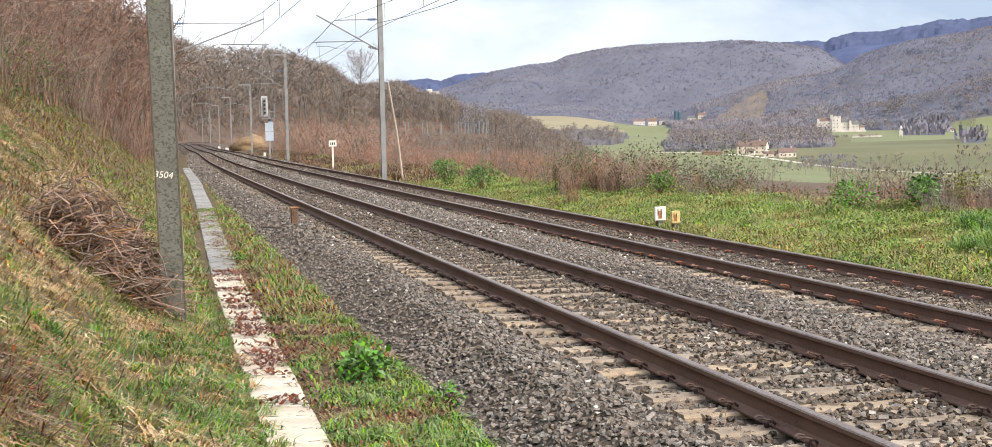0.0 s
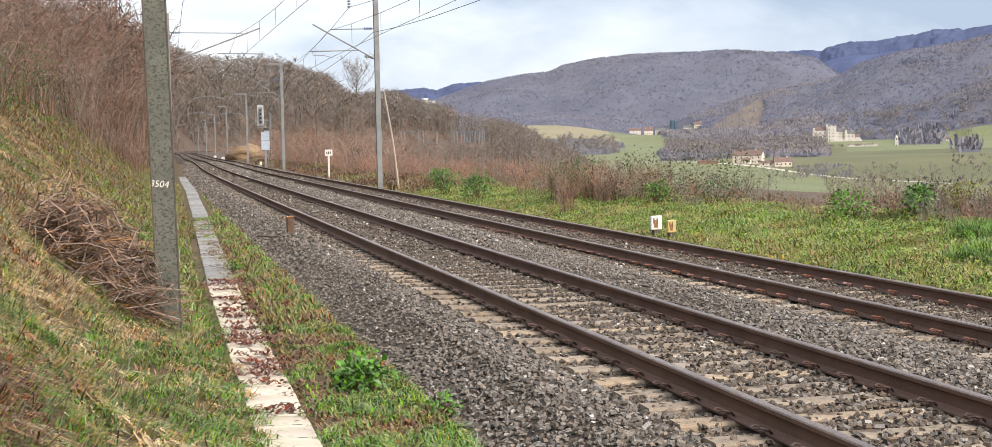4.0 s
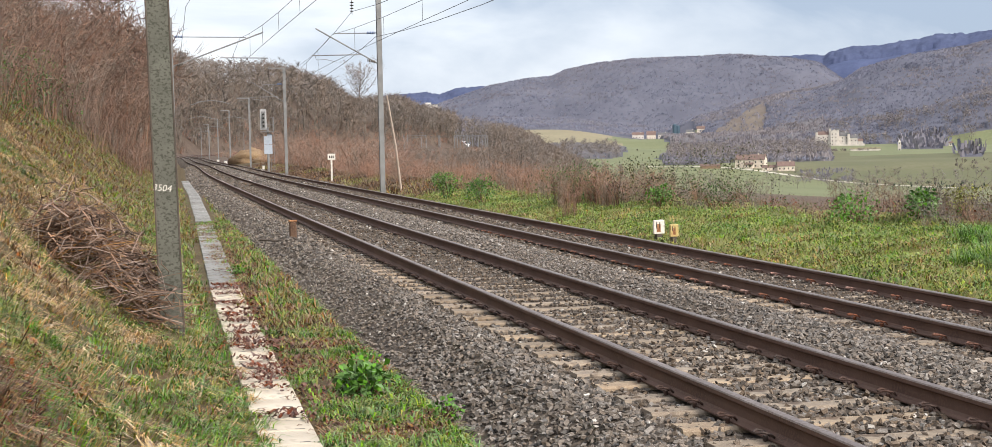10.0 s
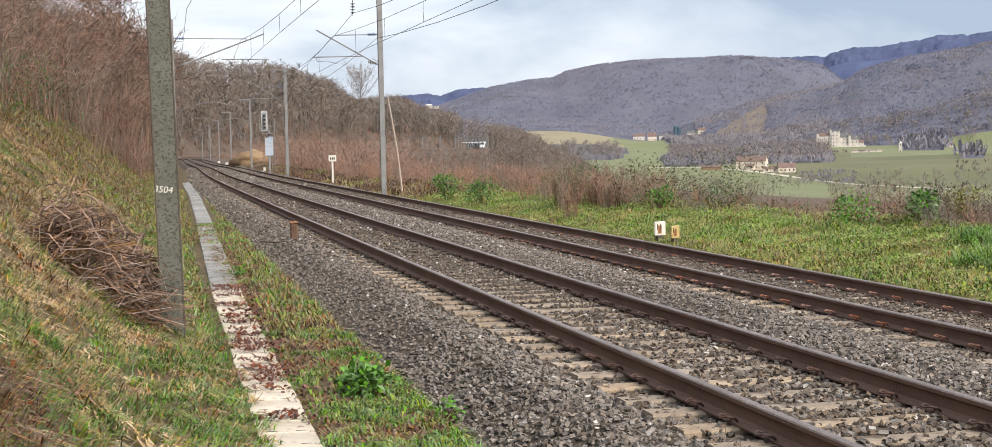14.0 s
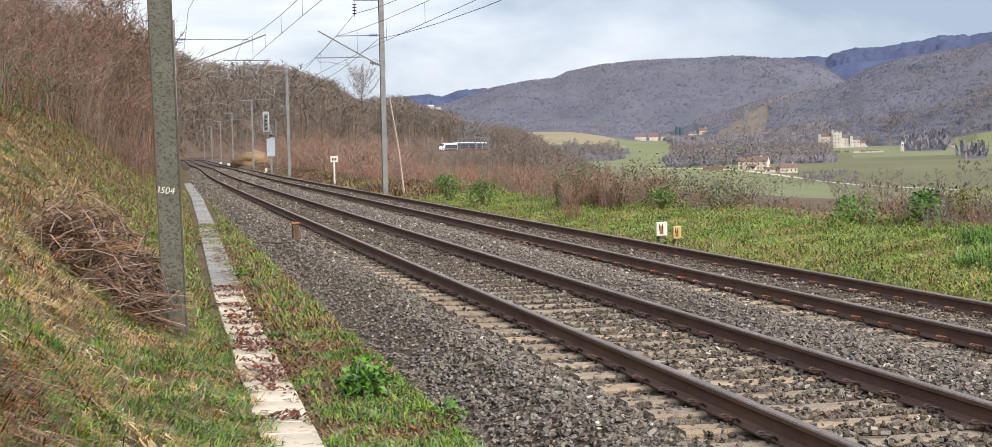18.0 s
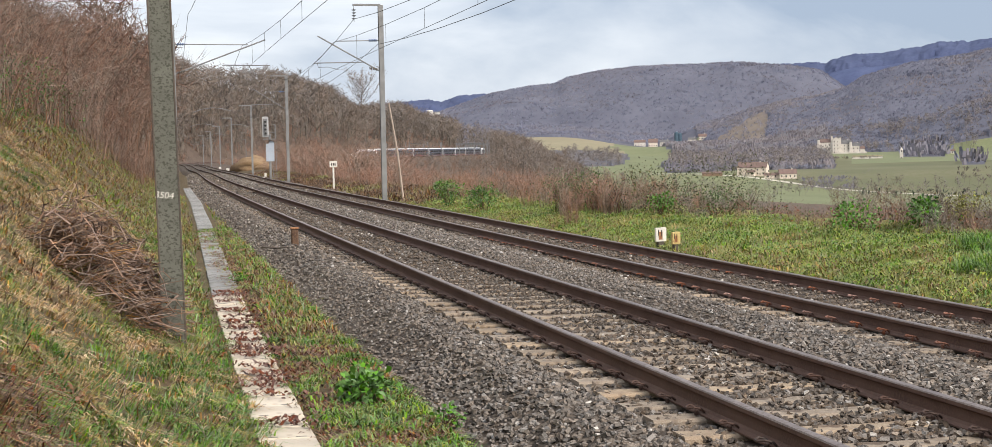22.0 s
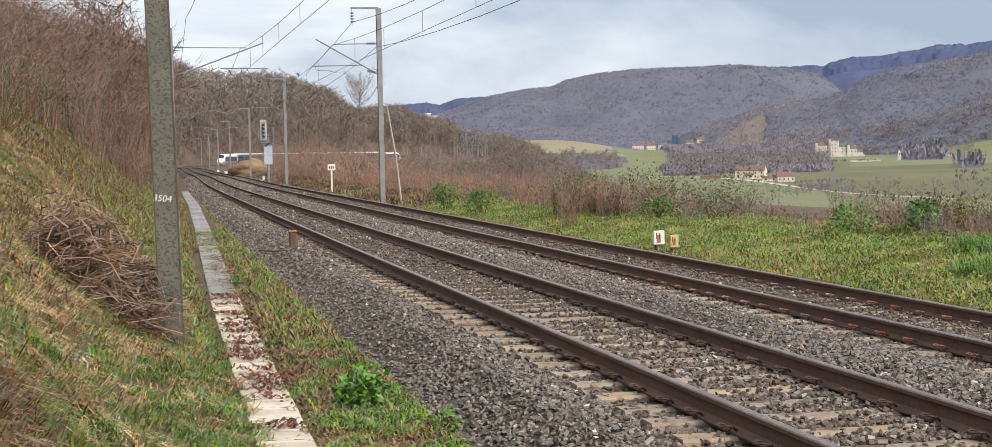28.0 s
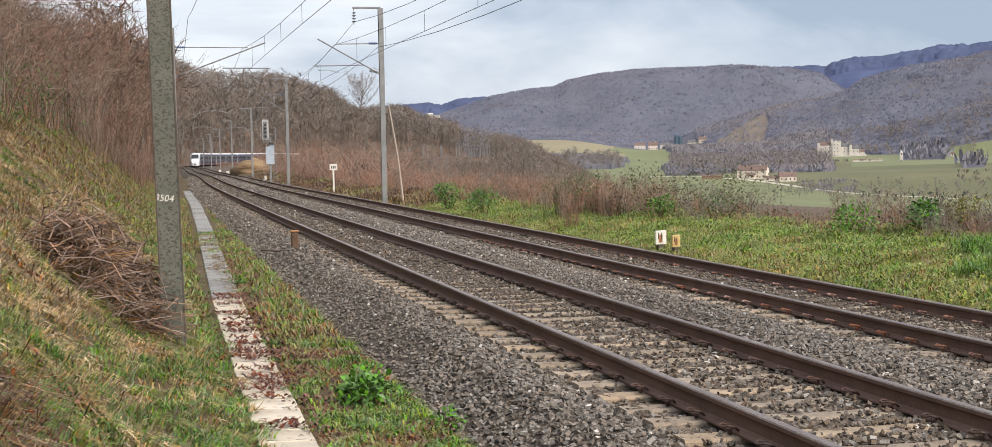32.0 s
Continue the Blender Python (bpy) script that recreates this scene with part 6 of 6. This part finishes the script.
def build_stub(s, off):
    st = thing("track_stub_post", "short brown wooden stub post in the ballast", "stub post", m=Matrix.Translation(on_line(s, off, -0.2)))
    part("post", Geo().box(-0.075, -0.06, -0.3, 0.075, 0.06, 0.34, 0.02), M["stub_wood"], st)
    part("cap", Geo().box(-0.09, -0.075, 0.34, 0.09, 0.075, 0.375, 0.012), M["rust"], st, "rusty flat cap")
    part("cable", Geo().tube([(-0.02, -0.05, 0.02), (-0.15, -0.1, -0.02), (-0.4, -0.12, -0.05), (-0.7, 0.1, -0.03)], 0.02, 6), M["mast_edge"], st)


build_stub(31.5, -1.5)

# small white trackside fittings beside the far track
for s_, o_, w_, h_ in ((119, GAP + 1.45, 0.34, 0.5), (146, GAP + 1.4, 0.4, 0.55), (150, GAP + 1.7, 0.22, 0.9), (246, GAP + 1.6, 0.4, 0.5), (300, GAP + 2.0, 0.5, 0.7), (252, GAP + 1.9, 0.5, 0.8)):
    cab = thing("trackside_box", "small off-white trackside cable box on the ballast edge", "cable box", "trackside boxes", m=at_ground(s_, o_))
    part("body", Geo().box(-w_ / 2, -0.15, -0.1, w_ / 2, 0.15, h_, 0.03), M["paint_white"], cab)
    part("lid", Geo().box(-w_ / 2 - 0.02, -0.17, h_, w_ / 2 + 0.02, 0.17, h_ + 0.04, 0.01), M["steel"], cab)

def build_portal(s, beam):
    """A portal that spans both tracks on the far bend."""
    a, b = on_line(s, -3.4), on_line(s, GAP + 3.2)
    ob = thing("catenary_portal", "grey steel portal spanning both tracks on the far bend", "catenary portal", "portals on the far bend")
    for q in (a, b):
        z = float(ground_at([q.x], [q.y])[0])
        part("post", Geo().box(q.x - 0.2, q.y - 0.2, z - 0.5, q.x + 0.2, q.y + 0.2, q.z + 7.0, 0.03), M["steel"], ob)
    if beam:
        up = Vector((0, 0, 6.7))
        part("beam", Geo().tube([a + up, b + up], 0.16, 6), M["steel"], ob)
        part("lower_chord", Geo().tube([a + up - Vector((0, 0, 0.8)), b + up - Vector((0, 0, 0.8))], 0.09, 6), M["steel"], ob)


for s_, b_ in ((742, False), (768, True), (786, False), (812, False), (842, True), (856, True), (868, True), (882, True), (898, True)):
    build_portal(s_, b_)

# straw-coloured mound by the far bend
def build_mound(s, off, rx, ry, h):
    p = on_line(s, off)
    n, v, f = 14, [], []
    r = random.Random(9)
    for i in range(6):
        q = i / 5
        for j in range(n):
            w = 2 * math.pi * j / n
            k = math.sqrt(max(0, 1 - q * q)) * r.uniform(0.85, 1.15)
            v.append((p.x + rx * k * math.cos(w), p.y + ry * k * math.sin(w), float(ground_at([p.x], [p.y])[0]) - 0.3 + h * q * r.uniform(0.9, 1.1)))
    for i in range(5):
        f += [(i * n + j, i * n + (j + 1) % n, (i + 1) * n + (j + 1) % n, (i + 1) * n + j) for j in range(n)]
    geo = Geo().add(v, f)
    thing("straw_mound", "mound of dry straw-coloured grass beside the line", "mound", data=geo.mesh("straw_mound", M["straw_mound"], True))


M["straw_mound"] = surface("dry_grass_mound", (0.27, 0.18, 0.10), (0.37, 0.26, 0.15), (0.21, 0.13, 0.075), 0.4, 5, 0.95, 0.8, dist=0.2)
build_mound(238, GAP + 5.4, 3.4, 9, 2.5)
build_mound(226, GAP + 6.4, 1.8, 5, 1.2)

# ---- buildings in the valley ----
def gabled(parent, x, y, w, d, h, roof_h, wall, roof, rows, cols, turn=0.0, over=0.4, chimney=True, z=0.0):
    """A gabled block as parts under a house: walls, roof, windows, chimney."""
    m = pose(x, y, z, 0, 0, turn)
    g = Geo()
    g.prism([(-w / 2, 0, -2), (w / 2, 0, -2), (w / 2, 0, h), (0, 0, h + roof_h) if d > w else (w / 2, 0, h), (-w / 2, 0, h)] if d > w else
            [(-w / 2, 0, -2), (w / 2, 0, -2), (w / 2, 0, h), (-w / 2, 0, h)], (0, -d / 2, 0), (0, d / 2, 0))
    if d <= w:
        for sx in (-1, 1):
            g.prism([(sx * w / 2, -d / 2, h), (sx * w / 2, d / 2, h), (sx * w / 2, 0, h + roof_h)], (-sx * 0.3, 0, 0), (0, 0, 0))
    part("wall", g, wall, parent, m=m)
    if d <= w:
        for sy in (-1, 1):
            a = Vector((0, sy * (d / 2 + over), h - over * roof_h / (d / 2)))
            b = Vector((0, 0, h + roof_h))
            n = Vector((0, 0, 0.25))
            g = Geo().prism([a, b, b + n, a + n], (-w / 2 - over, 0, 0), (w / 2 + over, 0, 0))
            part("roof", g, roof, parent, m=m)
    else:
        for sx in (-1, 1):
            a = Vector((sx * (w / 2 + over), 0, h - over * roof_h / (w / 2)))
            b = Vector((0, 0, h + roof_h))
            n = Vector((0, 0, 0.25))
            g = Geo().prism([a, b, b + n, a + n], (0, -d / 2 - over, 0), (0, d / 2 + over, 0))
            part("roof", g, roof, parent, m=m)
    if chimney:
        part("chimney", Geo().box(w * 0.25 - 0.5, -0.5, h + roof_h * 0.6, w * 0.25 + 0.5, 0.5, h + roof_h + 1.2, 0.05), wall, parent, m=m)
    for r in range(rows):
        for c in range(cols):
            xa = -w / 2 + w * (c + 0.5) / cols
            za = 1.0 + r * (h - 0.6) / max(rows, 1)
            part("window", Geo().box(xa - 0.55, -d / 2 - 0.06, za, xa + 0.55, -d / 2 + 0.02, za + 1.5, 0.0), M["dark_window"], parent, m=m)


def house(name, label, x, y, z, turn, blocks, category="house"):
    ob = thing(name, label, category, m=pose(x, y, z, 0, 0, turn))
    for b in blocks:
        gabled(ob, **b)
    return ob


def gz(x, y):
    return float(ground_at([x], [y])[0])


W, T, S, P = M["render_cream"], M["roof_tile"], M["roof_slate"], M["render_pale"]
house("farmhouse", "long cream farmhouse with a brown tiled roof beside the lane", 507.5, 1166, gz(507.5, 1166), -23.5,
      [dict(x=0, y=0, w=25, d=11, h=7.0, roof_h=4.2, wall=W, roof=T, rows=2, cols=5, turn=-14), dict(x=-2, y=-7.5, w=7, d=4, h=3, roof_h=1.4, wall=W, roof=T, rows=1, cols=2, turn=-14, chimney=False)])
house("farm_outbuilding", "low cream farm building with a hipped brown roof", 515.5, 1127, gz(515.5, 1127), -25,
      [dict(x=5, y=0, w=14, d=9, h=3.9, roof_h=3.4, wall=W, roof=T, rows=1, cols=4, turn=8), dict(x=-8, y=1, w=12, d=6, h=2.8, roof_h=1.8, wall=W, roof=T, rows=1, cols=2, turn=4, chimney=False)])
house("lane_shed", "low brown open shed on the pasture edge", 475, 1178, gz(475, 1178), -21,
      [dict(x=0, y=0, w=17, d=6, h=2.4, roof_h=1.2, wall=M["old_wood"], roof=T, rows=0, cols=1, chimney=False)], "shed")


def build_castle():
    x, y = 899, 1786
    z = gz(x, y)
    c = thing("chateau", "pale limestone chateau with square towers and a ruined gable", "castle", m=pose(x, y, z, 0, 0, -26.5))
    gabled(c, x=-17, y=0, w=16, d=11, h=15, roof_h=4, wall=P, roof=T, rows=3, cols=3, z=0)
    gabled(c, x=-3, y=-3, w=9, d=10, h=19, roof_h=3, wall=P, roof=S, rows=4, cols=2, chimney=False)
    gabled(c, x=8, y=1, w=15, d=10, h=13, roof_h=4.5, wall=P, roof=S, rows=3, cols=3)
    gabled(c, x=22, y=0, w=10, d=8, h=10, roof_h=3.5, wall=P, roof=S, rows=2, cols=2)
    gabled(c, x=31, y=2, w=6, d=6, h=6, roof_h=2.5, wall=P, roof=T, rows=1, cols=2, chimney=False)
    gabled(c, x=-24, y=3, w=8, d=12, h=11, roof_h=5, wall=P, roof=T, rows=2, cols=2)
    for x0, h in ((-25.5, 18), (-8.4, 23), (1.8, 21), (15.6, 15)):
        t = part("tower", Geo().box(x0 - 1.6, -6.5, -2, x0 + 1.6, -3.2, h, 0.2), P, c)
        part("tower_cap", Geo().prism([(x0 - 1.8, -6.7, h), (x0 + 1.8, -6.7, h), (x0, -4.9, h + 3)], (0, 0, 0), (0, 3.4, 0)), S, t)
    part("terrace_wall", Geo().box(-4, -13, -3, 36, -12, 2.2, 0.1), P, c)
    for k in range(3):
        part("garden_arch", Geo().box(24 + k * 4, -11, 0, 26 + k * 4, -10, 4, 0.1), P, c)


build_castle()


def build_chapel():
    x, y = 849, 1530
    z = gz(x, y)
    c = thing("stone_tower", "slender pale stone bell tower standing in the pasture", "tower", m=pose(x, y, z - 1, 0, 0, -29) @ Matrix.Diagonal((0.75, 0.75, 0.72, 1)))
    part("shaft", Geo().box(-2.6, -2.6, -2, 2.6, 2.6, 10, 0.2), P, c)
    part("belfry", Geo().box(-1.9, -1.9, 10, 1.9, 1.9, 15, 0.2), P, c)
    part("cap", Geo().tube([(0, 0, 15), (0, 0, 18.5)], [2.2, 0.1], 8), P, c)
    part("door", Geo().box(-0.9, -2.68, 0, 0.9, -2.58, 3.2), M["dark_window"], c)
    part("opening", Geo().box(-0.7, -1.98, 11, 0.7, -1.88, 13.6), M["dark_window"], c)


build_chapel()
house("pasture_barn", "long low pale barn wall in the pasture", 822, 1560, gz(822, 1560), -28, [dict(x=0, y=0, w=34, d=5, h=2.6, roof_h=1.0, wall=P, roof=M["field_tan"], rows=0, cols=1, chimney=False)], "barn")
house("hut", "small white hut under the trees", 1010, 1690, gz(1010, 1690), -31, [dict(x=0, y=0, w=5, d=4, h=3.5, roof_h=1.6, wall=P, roof=T, rows=1, cols=1, chimney=False)], "hut")


def build_hamlet():
    for x, y, w, d, h, rh, wall, roof, lab in ((811, 2330, 19, 12, 6, 4, P, T, "white-walled barn of the hilltop farm"), (833, 2326, 15, 12, 7, 6, W, T, "cream farmhouse of the hilltop farm"),
                                            (851, 2318, 17, 10, 5, 3, P, S, "pale low farm range with grey roof"), (872, 2246, 14, 9, 5, 3, P, S, "farm building beyond the silo"),
                                            (886, 2236, 13, 8, 5, 4, W, T, "low farm building on the rise")):
        house("hamlet_house", lab, x, y, gz(x, y), -19.5, [dict(x=0, y=0, w=w, d=d, h=h, roof_h=rh, wall=wall, roof=roof, rows=1, cols=4)])
    for x, h in ((861, 18), (867, 13)):
        z = gz(x, 2290)
        t = thing("farm_silo", "tall blue-green cylindrical farm silo", "silo", m=pose(x, 2290, z))
        part("shell", Geo().tube([(0, 0, -2), (0, 0, h)], 3.4, 16), M["silo"], t)
        part("dome", Geo().tube([(0, 0, h), (0, 0, h + 1.4), (0, 0, h + 2.0)], [3.4, 2.2, 0.2], 16), M["silo"], t)


build_hamlet()
house("white_building", "long white building on the distant hilltop", 581, 2942, 1.745 + 0.0248 * 3000, -11.3,
      [dict(x=-6, y=0, w=12, d=12, h=6, roof_h=2, wall=M["paint_white"], roof=M["paint_white"], rows=1, cols=4, chimney=False), dict(x=6, y=2, w=17, d=12, h=3.5, roof_h=1.5, wall=M["paint_white"], roof=S, rows=1, cols=4, chimney=False)])


def build_lane():
    """The pale lane that crosses the pasture below the farm."""
    pts = [(436, 1232), (449, 1224), (473, 1206), (491, 1165), (499, 1131), (505, 1083), (509, 1036), (517, 999), (529, 974), (560, 930)]
    v, f = [], []
    n = 60
    for i in range(n + 1):
        q = i / n * (len(pts) - 1)
        k = min(int(q), len(pts) - 2)
        a, b = pts[k], pts[k + 1]
        x, y = a[0] + (b[0] - a[0]) * (q - k), a[1] + (b[1] - a[1]) * (q - k)
        dx, dy = b[0] - a[0], b[1] - a[1]
        l = math.hypot(dx, dy)
        for sgn in (-1, 1):
            X, Y = x + sgn * 3.2 * dy / l, y - sgn * 3.2 * dx / l
            v.append((X, Y, gz(X, Y) + 0.35))
    f = [(2 * i, 2 * i + 1, 2 * i + 3, 2 * i + 2) for i in range(n)]
    tagged(new("road", Geo().add(v, f).mesh("road", M["road_pale"])), "pale gravel farm lane across the pasture", "road", kind="structure")


build_lane()

# ---- the train ----
CAR_W = 1.43


def body_ring(y, k=1.0, low=0.35, top=4.08, wide=1.0, z_mid=None):
    """Points of the body's cross-section at y."""
    w = CAR_W * wide
    return [(-w * 0.93, y, low), (-w, y, low + 0.35), (-w, y, 1.35), (-w, y, 2.2), (-w * 0.985, y, top - 0.95), (-w * 0.90, y, top - 0.42), (-w * 0.62, y, top - 0.10), (0, y, top),
            (w * 0.62, y, top - 0.10), (w * 0.90, y, top - 0.42), (w * 0.985, y, top - 0.95), (w, y, 2.2), (w, y, 1.35), (w, y, low + 0.35), (w * 0.93, y, low)]


def shell(rings, mat_of):
    g, n = Geo(), len(rings[0])
    g.add([p for r in rings for p in r], [])
    for i in range(len(rings) - 1):
        for j in range(n):
            a, b = i * n + j, i * n + (j + 1) % n
            g.f.append((a, b, b + n, a + n))
            g.m.append(mat_of(i, j))
    g.f += [tuple(range(n - 1, -1, -1)), tuple(range((len(rings) - 1) * n, len(rings) * n))]
    g.m += [0, 0]
    return g


def bogie(parent, y):
    g = Geo().box(-1.2, y - 1.7, 0.35, 1.2, y + 1.7, 0.75, 0.06)
    b = part("bogie", g, M["underframe"], parent)
    for dy in (-1.5, 1.5):
        part("wheelset", Geo().tube([(-0.80, y + dy, 0.46), (0.80, y + dy, 0.46)], 0.46, 14), M["underframe"], b)


def windows(parent, z0, z1, y0, y1, n):
    step = (y1 - y0) / n
    for side in (-1, 1):
        for k in range(n):
            ya = y0 + step * (k + 0.12)
            x = side * (CAR_W + 0.004)
            part("window", Geo().box(min(x, x - side * 0.03), ya, z0, max(x, x - side * 0.03), ya + step * 0.76, z1, 0.0), M["dark_window"], parent)


def build_coach(length, label):
    c = thing("passenger_coach", label, "train coach", "coaches of the train")
    h = length / 2 - 0.25
    g = shell([body_ring(-h, top=4.2), body_ring(-h + 0.4, top=4.28), body_ring(h - 0.4, top=4.28), body_ring(h, top=4.2)],
              lambda i, j: 1 if j in (1, 2, 3, 4, 9, 10, 11, 12) else (2 if j in (0, 13) else 0))
    part("body", g, [M["train_white"], M["train_dark"], M["train_grey"]], c)
    windows(c, 2.35, 2.95, -h + 1.5, h - 1.5, 7)
    windows(c, 1.0, 1.5, -h + 3.0, h - 3.0, 5)
    for side in (-1, 1):
        part("stripe", Geo().box(side * CAR_W - 0.012, -h + 0.4, 0.55, side * CAR_W + 0.012, h - 0.4, 0.72), M["train_red"], c)
        part("door", Geo().box(side * CAR_W - 0.01, -h + 0.5, 0.6, side * CAR_W + 0.014, -h + 1.3, 2.5), M["train_grey"], c)
    bogie(c, -h + 0.3)
    part("gangway", Geo().box(-0.9, h - 0.02, 0.6, 0.9, h + 0.45, 3.4, 0.05), M["underframe"], c)
    return c


def build_power_car(label):
    """The power car; its nose points along +y."""
    c = thing("power_car", label, "locomotive", "power cars of the train")
    h = 11.0
    rings = [body_ring(-h, top=4.05), body_ring(-h + 0.4), body_ring(5.2), body_ring(6.6, top=3.98), body_ring(7.8, top=3.62, wide=0.97), body_ring(8.9, top=2.95, wide=0.92),
             body_ring(9.8, top=2.3, wide=0.84), body_ring(10.6, top=1.85, wide=0.70), body_ring(11.05, top=1.45, wide=0.5)]
    for r in rings[4:]:
        t = r[7][2]
        for j in (3, 4, 10, 11):
            r[j] = (r[j][0], r[j][1], min(r[j][2], t - 0.35))
        for j in (2, 12):
            r[j] = (r[j][0], r[j][1], min(r[j][2], t - 0.6))
        for j in (1, 13):
            r[j] = (r[j][0], r[j][1], min(r[j][2], t - 0.8))
    part("body", shell(rings, lambda i, j: 0 if i > 4 else (1 if j in (2, 3, 10, 11) and 0 < i < 4 else (2 if j in (0, 1, 12, 13) else 0))), [M["train_white"], M["train_dark"], M["train_grey"]], c)
    part("windscreen", Geo().add([(-1.05, 7.75, 3.6), (1.05, 7.75, 3.6), (1.08, 9.45, 2.5), (-1.08, 9.45, 2.5), (-1.05, 7.75, 3.74), (1.05, 7.75, 3.74), (1.08, 9.45, 2.68), (-1.08, 9.45, 2.68)],
                                 [(3, 2, 1, 0), (4, 5, 6, 7), (0, 1, 5, 4), (1, 2, 6, 5), (2, 3, 7, 6), (3, 0, 4, 7)]), M["glass"], c)
    for side in (-1, 1):
        part("headlight", Geo().tube([(side * 0.72, 10.25, 1.62), (side * 0.70, 10.66, 1.55)], [0.17, 0.14], 10), M["headlight"], c)
        part("stripe", Geo().box(side * CAR_W - 0.012, -h + 0.4, 0.55, side * CAR_W + 0.012, 6.0, 0.72), M["train_red"], c)
        part("cab_window", Geo().box(side * CAR_W - 0.012, 6.3, 2.1, side * CAR_W + 0.008, 7.1, 2.75), M["glass"], c)
    part("coupler_cover", Geo().box(-0.35, 10.7, 0.55, 0.35, 11.25, 1.05, 0.12), M["train_grey"], c)
    g = Geo()
    for a, b in (((-0.6, -6.0, 4.1), (0, -7.5, 4.9)), ((0.6, -6.0, 4.1), (0, -7.5, 4.9)), ((0, -7.5, 4.9), (0, -6.2, 5.5))):
        g.tube([a, b], 0.04, 6)
    g.tube([(-0.8, -6.2, 5.5), (0.8, -6.2, 5.5)], 0.04, 6)
    part("pantograph", g, M["underframe"], c)
    bogie(c, -7)
    bogie(c, 6.2)
    return c


TRAIN = [(build_power_car("white high-speed power car with a sloped nose and lit headlights"), 22.15, 0)]
for k_ in range(8):
    l_ = 21.85 if k_ in (0, 7) else 18.7
    TRAIN.append((build_coach(l_, "double-deck high-speed coach, pale roof, dark window band"), l_, 0))
TRAIN.append((build_power_car("white high-speed power car at the rear of the train"), 22.15, 180))
SPEED, FRONT_END = 24.7095, 444.66


def motions():
    """The train runs down the far track towards the camera at a steady pace."""
    gone = 0.0
    for car, length, turned in TRAIN:
        rows = []
        for k in range(33):
            s = FRONT_END + SPEED * (32 - k) + gone + length / 2
            a, b = on_line(s - length / 2 + 3, GAP, DROP2), on_line(s + length / 2 - 3, GAP, DROP2)
            mid, d = (a + b) / 2, a - b
            rows.append((float(k), pose(mid.x, mid.y, mid.z, math.degrees(math.atan2(d.z, math.hypot(d.x, d.y))) * (1 if not turned else -1), 0, math.degrees(math.atan2(-d.x, d.y)) + turned)))
        walk(car, rows)
        gone += length


motions()
